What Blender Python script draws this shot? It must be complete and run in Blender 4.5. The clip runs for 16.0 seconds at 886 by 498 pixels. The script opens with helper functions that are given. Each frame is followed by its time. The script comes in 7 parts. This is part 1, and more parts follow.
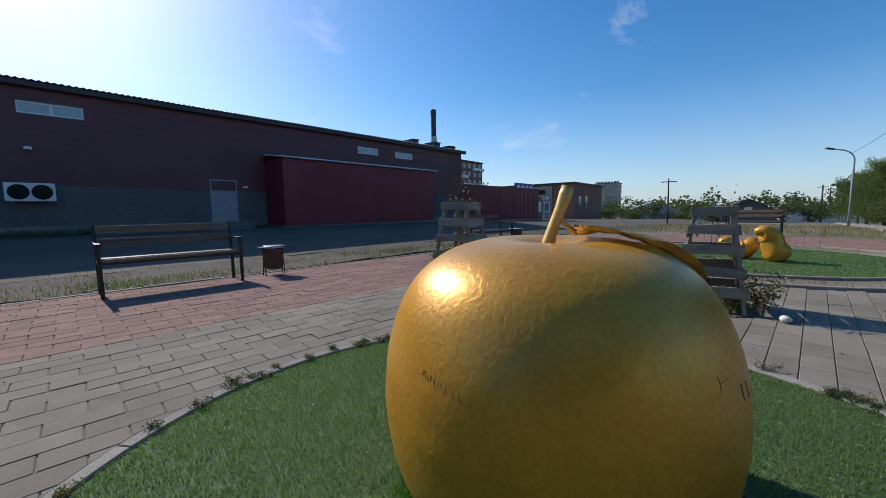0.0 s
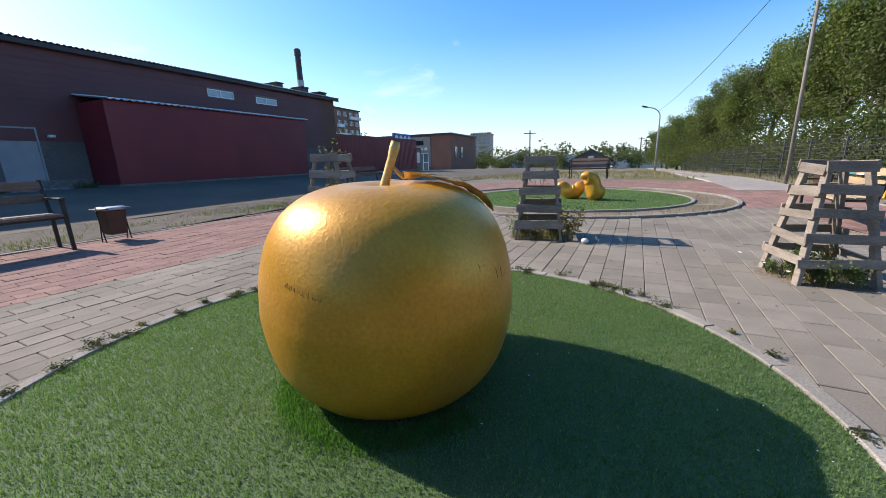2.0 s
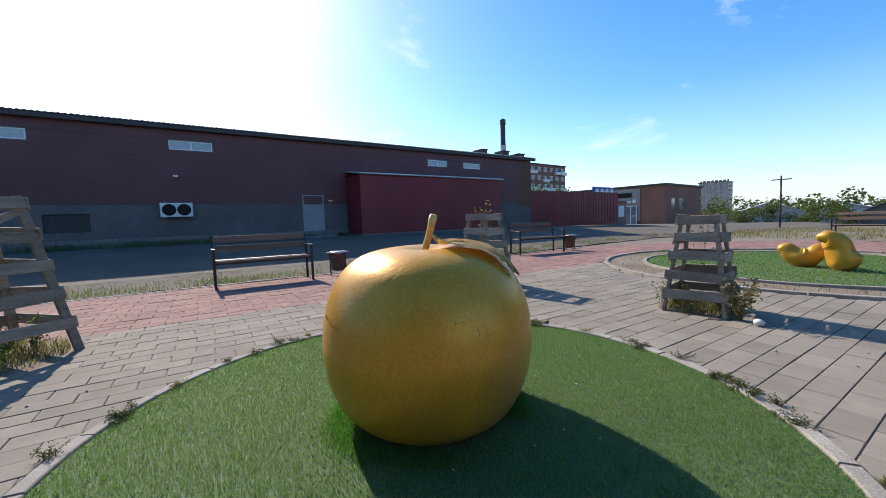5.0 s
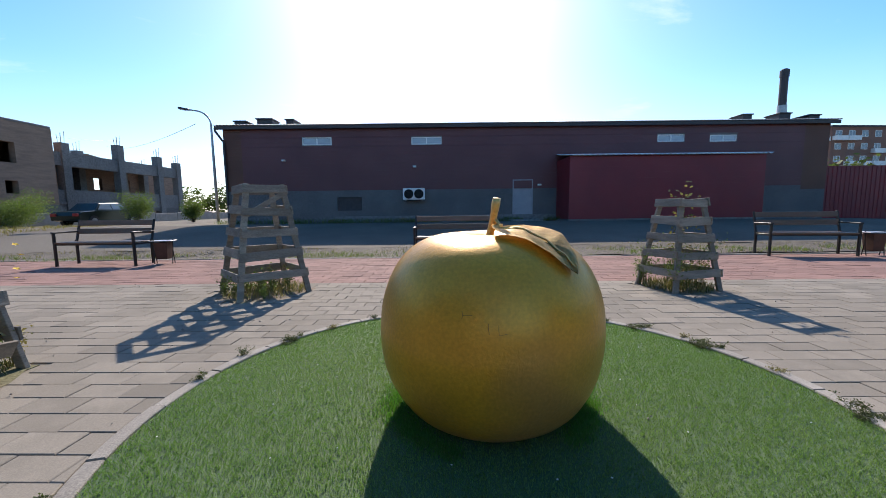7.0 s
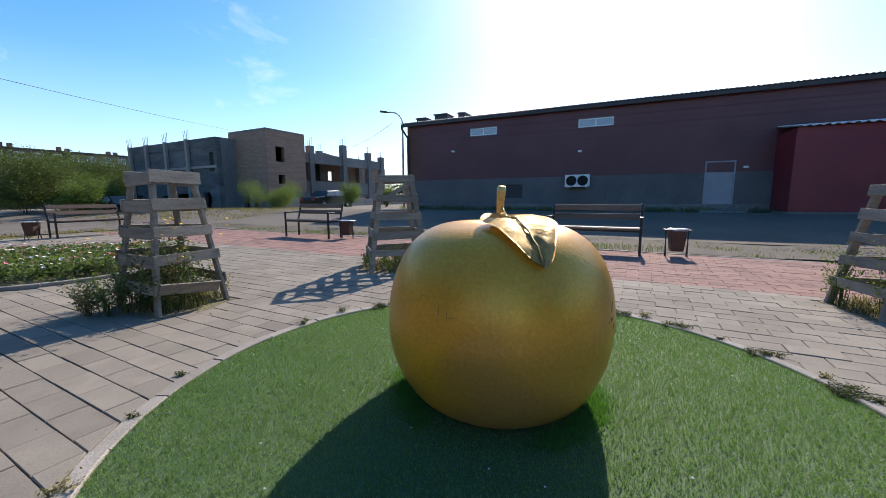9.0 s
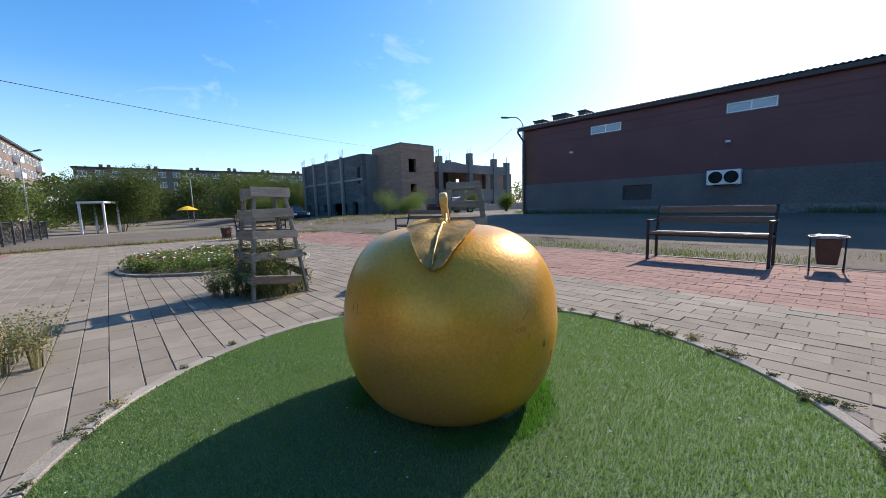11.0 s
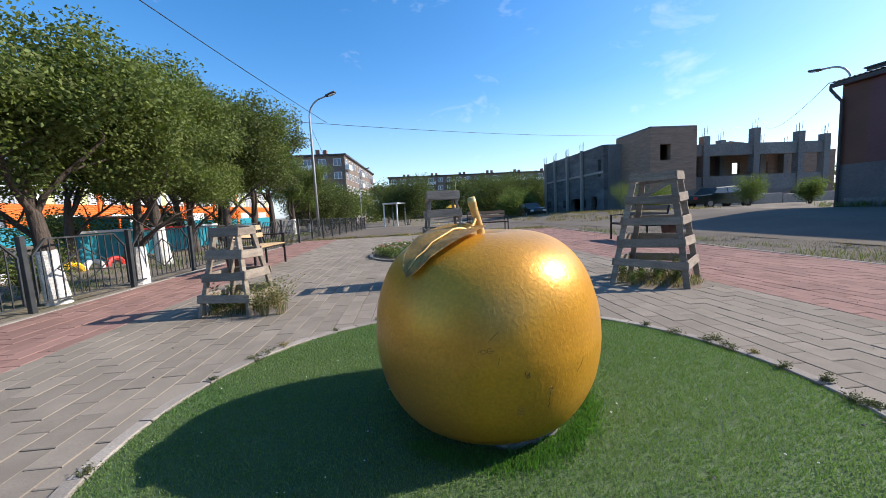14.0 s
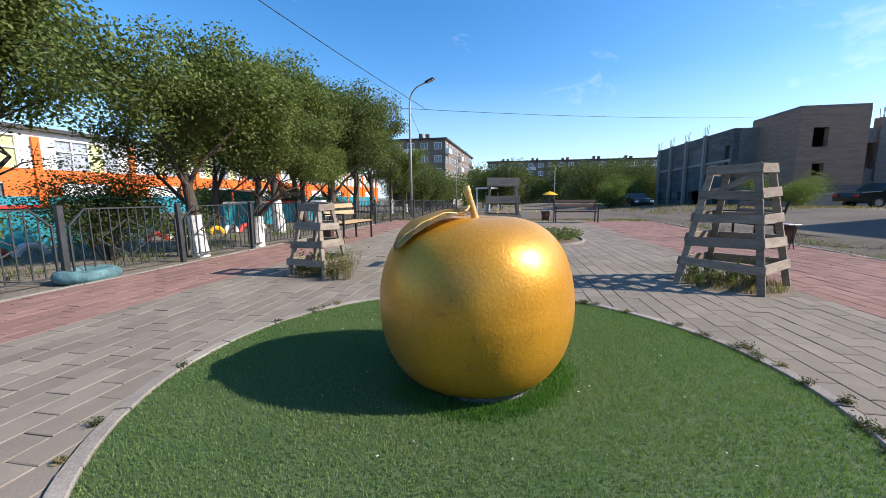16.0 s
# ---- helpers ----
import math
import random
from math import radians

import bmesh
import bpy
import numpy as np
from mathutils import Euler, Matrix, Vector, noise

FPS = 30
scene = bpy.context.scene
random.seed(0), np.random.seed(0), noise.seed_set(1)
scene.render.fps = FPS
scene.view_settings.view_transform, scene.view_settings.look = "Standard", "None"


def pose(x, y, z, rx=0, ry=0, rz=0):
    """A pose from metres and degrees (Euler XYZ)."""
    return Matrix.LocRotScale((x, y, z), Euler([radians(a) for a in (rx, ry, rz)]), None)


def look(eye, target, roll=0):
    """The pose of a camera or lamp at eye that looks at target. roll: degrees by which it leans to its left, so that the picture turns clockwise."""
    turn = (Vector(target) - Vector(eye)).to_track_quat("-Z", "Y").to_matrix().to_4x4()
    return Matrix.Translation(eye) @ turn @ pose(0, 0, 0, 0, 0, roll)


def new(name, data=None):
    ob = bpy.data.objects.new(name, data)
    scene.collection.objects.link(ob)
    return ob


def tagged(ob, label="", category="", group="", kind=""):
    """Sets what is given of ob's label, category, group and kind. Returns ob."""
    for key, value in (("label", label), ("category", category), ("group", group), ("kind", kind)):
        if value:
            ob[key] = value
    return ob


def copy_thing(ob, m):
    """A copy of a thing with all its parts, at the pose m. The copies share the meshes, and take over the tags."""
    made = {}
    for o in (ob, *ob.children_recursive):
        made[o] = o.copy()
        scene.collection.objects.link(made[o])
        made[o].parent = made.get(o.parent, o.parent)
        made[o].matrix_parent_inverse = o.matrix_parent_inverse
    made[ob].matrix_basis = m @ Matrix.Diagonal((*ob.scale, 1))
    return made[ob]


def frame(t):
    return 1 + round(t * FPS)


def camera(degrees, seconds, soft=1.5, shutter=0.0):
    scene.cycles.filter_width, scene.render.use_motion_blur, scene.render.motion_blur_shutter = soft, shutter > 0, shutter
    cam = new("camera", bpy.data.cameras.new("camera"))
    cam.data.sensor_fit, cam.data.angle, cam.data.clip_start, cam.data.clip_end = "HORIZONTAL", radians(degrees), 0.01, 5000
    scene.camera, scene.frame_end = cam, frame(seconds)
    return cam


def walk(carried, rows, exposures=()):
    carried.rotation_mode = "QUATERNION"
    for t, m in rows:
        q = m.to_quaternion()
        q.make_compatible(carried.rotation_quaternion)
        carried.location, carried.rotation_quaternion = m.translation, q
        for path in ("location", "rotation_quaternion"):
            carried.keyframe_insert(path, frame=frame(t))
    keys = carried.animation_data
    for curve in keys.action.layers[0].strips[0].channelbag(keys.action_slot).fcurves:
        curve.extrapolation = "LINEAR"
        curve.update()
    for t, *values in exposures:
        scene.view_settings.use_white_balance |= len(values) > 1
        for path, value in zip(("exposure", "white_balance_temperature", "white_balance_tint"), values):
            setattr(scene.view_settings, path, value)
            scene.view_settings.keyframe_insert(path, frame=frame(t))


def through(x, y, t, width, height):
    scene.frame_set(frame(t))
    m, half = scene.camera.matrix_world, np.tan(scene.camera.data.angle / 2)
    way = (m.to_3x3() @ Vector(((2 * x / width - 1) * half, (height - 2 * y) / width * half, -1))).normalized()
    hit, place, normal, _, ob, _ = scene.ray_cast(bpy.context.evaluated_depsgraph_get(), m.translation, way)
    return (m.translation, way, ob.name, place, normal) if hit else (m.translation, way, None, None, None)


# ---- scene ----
cam = camera(100.0, 16.0, soft=0.85)
PATH = [
    (0, (-1.191, -0.597, 1.025), (-0.017, 0.479, 0.865), -0.91),
    (0.5, (-1.178, -0.634, 1.003), (0.154, 0.198, 0.693), -1.95),
    (1, (-1.241, -0.680, 1.001), (0.164, -0.025, 0.605), -1.10),
    (1.5, (-1.336, -0.811, 1.017), (0.074, -0.138, 0.669), -1.31),
    (2, (-1.428, -0.944, 1.017), (-0.017, -0.288, 0.646), -1.77),
    (2.5, (-1.529, -1.018, 1.035), (-0.079, -0.429, 0.703), -2.95),
    (3, (-1.607, -1.041, 1.054), (-0.179, -0.395, 0.733), -2.13),
    (3.5, (-1.616, -1.201, 1.084), (-0.338, -0.270, 0.837), -3.29),
    (4, (-1.544, -1.419, 1.073), (-0.368, -0.352, 0.877), -2.25),
    (4.2, (-1.476, -1.501, 1.069), (-0.334, -0.394, 0.897), -2.75),
    (6.3, (-0.535, -1.925, 1.079), (-0.135, -0.383, 0.925), 0.97),
    (6.5, (-0.479, -1.911, 1.069), (-0.151, -0.352, 0.915), 0.41),
    (7, (-0.294, -1.951, 1.051), (-0.257, -0.361, 0.881), -0.70),
    (7.5, (-0.101, -1.977, 1.052), (-0.342, -0.407, 0.858), -0.17),
    (8, (0.147, -1.891, 1.052), (-0.228, -0.350, 0.842), 0.64),
    (8.5, (0.339, -1.866, 1.038), (-0.135, -0.354, 0.818), -0.99),
    (9, (0.571, -1.887, 1.047), (-0.110, -0.455, 0.830), -0.25),
    (9.2, (0.646, -1.857, 1.045), (-0.104, -0.461, 0.828), -0.59),
    (11.3, (1.532, -1.331, 1.041), (0.351, -0.273, 0.825), -1.53),
    (11.5, (1.589, -1.256, 1.040), (0.383, -0.234, 0.798), -1.66),
    (12, (1.751, -1.103, 1.045), (0.463, -0.185, 0.808), -2.43),
    (12.5, (1.895, -0.974, 1.063), (0.453, -0.316, 0.844), -0.99),
    (13, (1.906, -0.771, 1.071), (0.386, -0.310, 0.879), -1.43),
    (13.5, (1.896, -0.619, 1.065), (0.345, -0.270, 0.877), -1.30),
    (14, (1.888, -0.452, 1.048), (0.310, -0.246, 0.881), -2.79),
    (14.5, (1.942, -0.299, 1.036), (0.350, -0.247, 0.889), -3.56),
    (15, (2.080, -0.227, 1.041), (0.488, -0.219, 0.879), -2.47),
    (15.5, (2.138, -0.100, 1.047), (0.552, -0.176, 0.853), -1.79),
    (16, (2.192, 0.085, 1.041), (0.620, -0.115, 0.821), -0.38),
]
EXPOSURES = [(t, e, k, tint) for t, e, k, tint in ((0, 0.05, 6400, 12), (0.5, 0.45, 6550, 12), (1.0, 0.8, 6750, 14), (16, 0.8, 6750, 14))]
walk(cam, [(t, look(eye, target, roll)) for t, eye, target, roll in PATH], EXPOSURES)
SKY, SUN = 0.14, 4.2

# ---- world, sun, exposure ----
SUN_AZ, SUN_EL = -1.0, 35.0
world = bpy.data.worlds.new("sky")
scene.world = world
world.use_nodes = True
wn = world.node_tree
sky = wn.nodes.new("ShaderNodeTexSky")
sky.sky_type = 'NISHITA'
sky.sun_disc = False
sky.sun_elevation = radians(SUN_EL)
sky.sun_rotation = radians(SUN_AZ)
sky.air_density, sky.dust_density, sky.ozone_density = 1.0, 0.6, 3.2
deep = wn.nodes.new("ShaderNodeHueSaturation")
deep.inputs["Saturation"].default_value = 1.33
wn.links.new(sky.outputs[0], deep.inputs["Color"])
# thin, sparse cirrus
co = wn.nodes.new("ShaderNodeTexCoord")
mp = wn.nodes.new("ShaderNodeMapping")
mp.inputs["Scale"].default_value = (1.6, 4.2, 7.0)
mp.inputs["Rotation"].default_value = (0.2, 0.3, 0.75)
ci = wn.nodes.new("ShaderNodeTexNoise")
ci.inputs["Scale"].default_value, ci.inputs["Detail"].default_value, ci.inputs["Roughness"].default_value = 1.3, 8.0, 0.62
ci.inputs["Distortion"].default_value = 0.6
cr = wn.nodes.new("ShaderNodeMapRange")
cr.inputs[1].default_value, cr.inputs[2].default_value, cr.inputs[4].default_value = 0.6, 0.92, 0.45
# pale haze low over the horizon
sp = wn.nodes.new("ShaderNodeSeparateXYZ")
hz = wn.nodes.new("ShaderNodeMapRange")
hz.inputs[1].default_value, hz.inputs[2].default_value, hz.inputs[3].default_value, hz.inputs[4].default_value = 0.0, 0.28, 0.5, 0.0
hm = wn.nodes.new("ShaderNodeMix")
hm.data_type = 'RGBA'
hm.inputs[7].default_value = (2.9, 4.2, 6.0, 1)
wn.links.new(co.outputs["Generated"], sp.inputs[0])
wn.links.new(sp.outputs[2], hz.inputs[0])
wn.links.new(hz.outputs[0], hm.inputs[0])
wn.links.new(deep.outputs[0], hm.inputs[6])
cm = wn.nodes.new("ShaderNodeMix")
cm.data_type = 'RGBA'
cm.inputs[7].default_value = (6.5, 6.6, 6.8, 1)
wn.links.new(co.outputs["Generated"], mp.inputs[0])
wn.links.new(mp.outputs[0], ci.inputs["Vector"])
wn.links.new(ci.outputs[0], cr.inputs[0])
wn.links.new(cr.outputs[0], cm.inputs[0])
wn.links.new(hm.outputs[2], cm.inputs[6])
wn.links.new(cm.outputs[2], wn.nodes["Background"].inputs[0])
wn.nodes["Background"].inputs[1].default_value = SKY
sun_data = bpy.data.lights.new("sun", 'SUN')
sun_data.energy, sun_data.angle, sun_data.color = SUN, radians(0.55), (1.0, 0.95, 0.87)
sun = new("sun", sun_data)
_az, _el = radians(SUN_AZ), radians(SUN_EL)
sun.matrix_world = look((60 * math.sin(_az) * math.cos(_el), 60 * math.cos(_az) * math.cos(_el), 60 * math.sin(_el)), (0, 0, 0))


# ---- materials ----
def mat(name, c1, c2=None, scale=6.0, fine=90.0, rough=(0.6, 0.85), metal=0.0, bump=0.25, dist=0.004, rnd=0.0, island=False, grain=0.35, stretch=None, c3=None, spec=0.4):
    """A surface with a blotchy mix of two colours, finer grain, bump and, per piece, a small shift of brightness."""
    m = bpy.data.materials.new(name)
    m.use_nodes = True
    t = m.node_tree
    N, L = t.nodes.new, t.links.new
    b = t.nodes["Principled BSDF"]
    co = N("ShaderNodeTexCoord").outputs["Object"]
    mp = N("ShaderNodeMapping")
    L(co, mp.inputs[0])
    if stretch:
        mp.inputs["Scale"].default_value = stretch
    v = mp.outputs[0]
    if rnd and not island:
        oi = N("ShaderNodeObjectInfo")
        ad = N("ShaderNodeVectorMath")
        ad.operation = 'MULTIPLY_ADD'
        L(oi.outputs["Random"], ad.inputs[0])
        ad.inputs[1].default_value = (37.0, 23.0, 11.0)
        L(v, ad.inputs[2])
        v = ad.outputs[0]
    n1, n2 = N("ShaderNodeTexNoise"), N("ShaderNodeTexNoise")
    n1.inputs["Scale"].default_value, n2.inputs["Scale"].default_value = scale, fine
    n1.inputs["Detail"].default_value, n2.inputs["Detail"].default_value = 5.0, 4.0
    L(v, n1.inputs["Vector"])
    L(v, n2.inputs["Vector"])
    mx = N("ShaderNodeMix")
    mx.data_type = 'RGBA'
    rp = N("ShaderNodeMapRange")
    rp.inputs[1].default_value, rp.inputs[2].default_value = 0.35, 0.65
    L(n1.outputs[0], rp.inputs[0])
    L(rp.outputs[0], mx.inputs[0])
    mx.inputs[6].default_value = (*c1, 1)
    mx.inputs[7].default_value = (*(c2 or [0.8 * q for q in c1]), 1)
    colour = mx.outputs[2]
    if c3:
        n3 = N("ShaderNodeTexNoise")
        n3.inputs["Scale"].default_value = scale * 0.31
        L(v, n3.inputs["Vector"])
        r3 = N("ShaderNodeMapRange")
        r3.inputs[1].default_value, r3.inputs[2].default_value = 0.52, 0.66
        L(n3.outputs[0], r3.inputs[0])
        m3 = N("ShaderNodeMix")
        m3.data_type = 'RGBA'
        L(r3.outputs[0], m3.inputs[0])
        L(colour, m3.inputs[6])
        m3.inputs[7].default_value = (*c3, 1)
        colour = m3.outputs[2]
    hs = N("ShaderNodeHueSaturation")
    L(colour, hs.inputs["Color"])
    g = N("ShaderNodeMapRange")
    g.inputs[1].default_value, g.inputs[2].default_value = 0.25, 0.75
    g.inputs[3].default_value, g.inputs[4].default_value = 1 - grain, 1 + grain
    L(n2.outputs[0], g.inputs[0])
    val = g.outputs[0]
    if rnd:
        r = N("ShaderNodeMapRange")
        r.inputs[3].default_value, r.inputs[4].default_value = 1 - rnd, 1 + rnd
        L((N("ShaderNodeNewGeometry").outputs["Random Per Island"] if island else oi.outputs["Random"]), r.inputs[0])
        mu = N("ShaderNodeMath")
        mu.operation = 'MULTIPLY'
        L(val, mu.inputs[0])
        L(r.outputs[0], mu.inputs[1])
        val = mu.outputs[0]
    L(val, hs.inputs["Value"])
    L(hs.outputs[0], b.inputs["Base Color"])
    rr = N("ShaderNodeMapRange")
    rr.inputs[3].default_value, rr.inputs[4].default_value = rough
    L(n1.outputs[0], rr.inputs[0])
    L(rr.outputs[0], b.inputs["Roughness"])
    b.inputs["Metallic"].default_value = metal
    b.inputs["Specular IOR Level"].default_value = spec
    if bump:
        bp = N("ShaderNodeBump")
        bp.inputs["Strength"].default_value, bp.inputs["Distance"].default_value = bump, dist
        L(n2.outputs[0], bp.inputs["Height"])
        L(bp.outputs[0], b.inputs["Normal"])
    return m


def leafy(name, c1, c2, through=0.35, spec=0.2, rough=(0.55, 0.75), fine=14, grain=0.25):
    """Leaves: two greens per leaf, light coming through them."""
    m = mat(name, c1, c2, scale=0.9, fine=fine, rough=rough, bump=0, rnd=0.4, island=True, grain=grain, spec=spec)
    t = m.node_tree
    b, out = t.nodes["Principled BSDF"], t.nodes["Material Output"]
    tr, ms = t.nodes.new("ShaderNodeBsdfTranslucent"), t.nodes.new("ShaderNodeMixShader")
    tr.inputs[0].default_value = (c1[0] * 1.5, c1[1] * 1.6, c1[2] * 0.8, 1)
    ms.inputs[0].default_value = through
    t.links.new(b.outputs[0], ms.inputs[1])
    t.links.new(tr.outputs[0], ms.inputs[2])
    t.links.new(ms.outputs[0], out.inputs[0])
    return m


def glass(name, tint=(0.5, 0.6, 0.68), rough=0.05):
    m = bpy.data.materials.new(name)
    m.use_nodes = True
    b = m.node_tree.nodes["Principled BSDF"]
    n = m.node_tree.nodes.new("ShaderNodeTexNoise")
    n.inputs["Scale"].default_value = 1.3
    x = m.node_tree.nodes.new("ShaderNodeMix")
    x.data_type = 'RGBA'
    x.inputs[6].default_value = (*[0.5 * q for q in tint], 1)
    x.inputs[7].default_value = (*tint, 1)
    m.node_tree.links.new(n.outputs[0], x.inputs[0])
    m.node_tree.links.new(x.outputs[2], b.inputs["Base Color"])
    b.inputs["Roughness"].default_value = rough
    b.inputs["Specular IOR Level"].default_value = 0.8
    return m


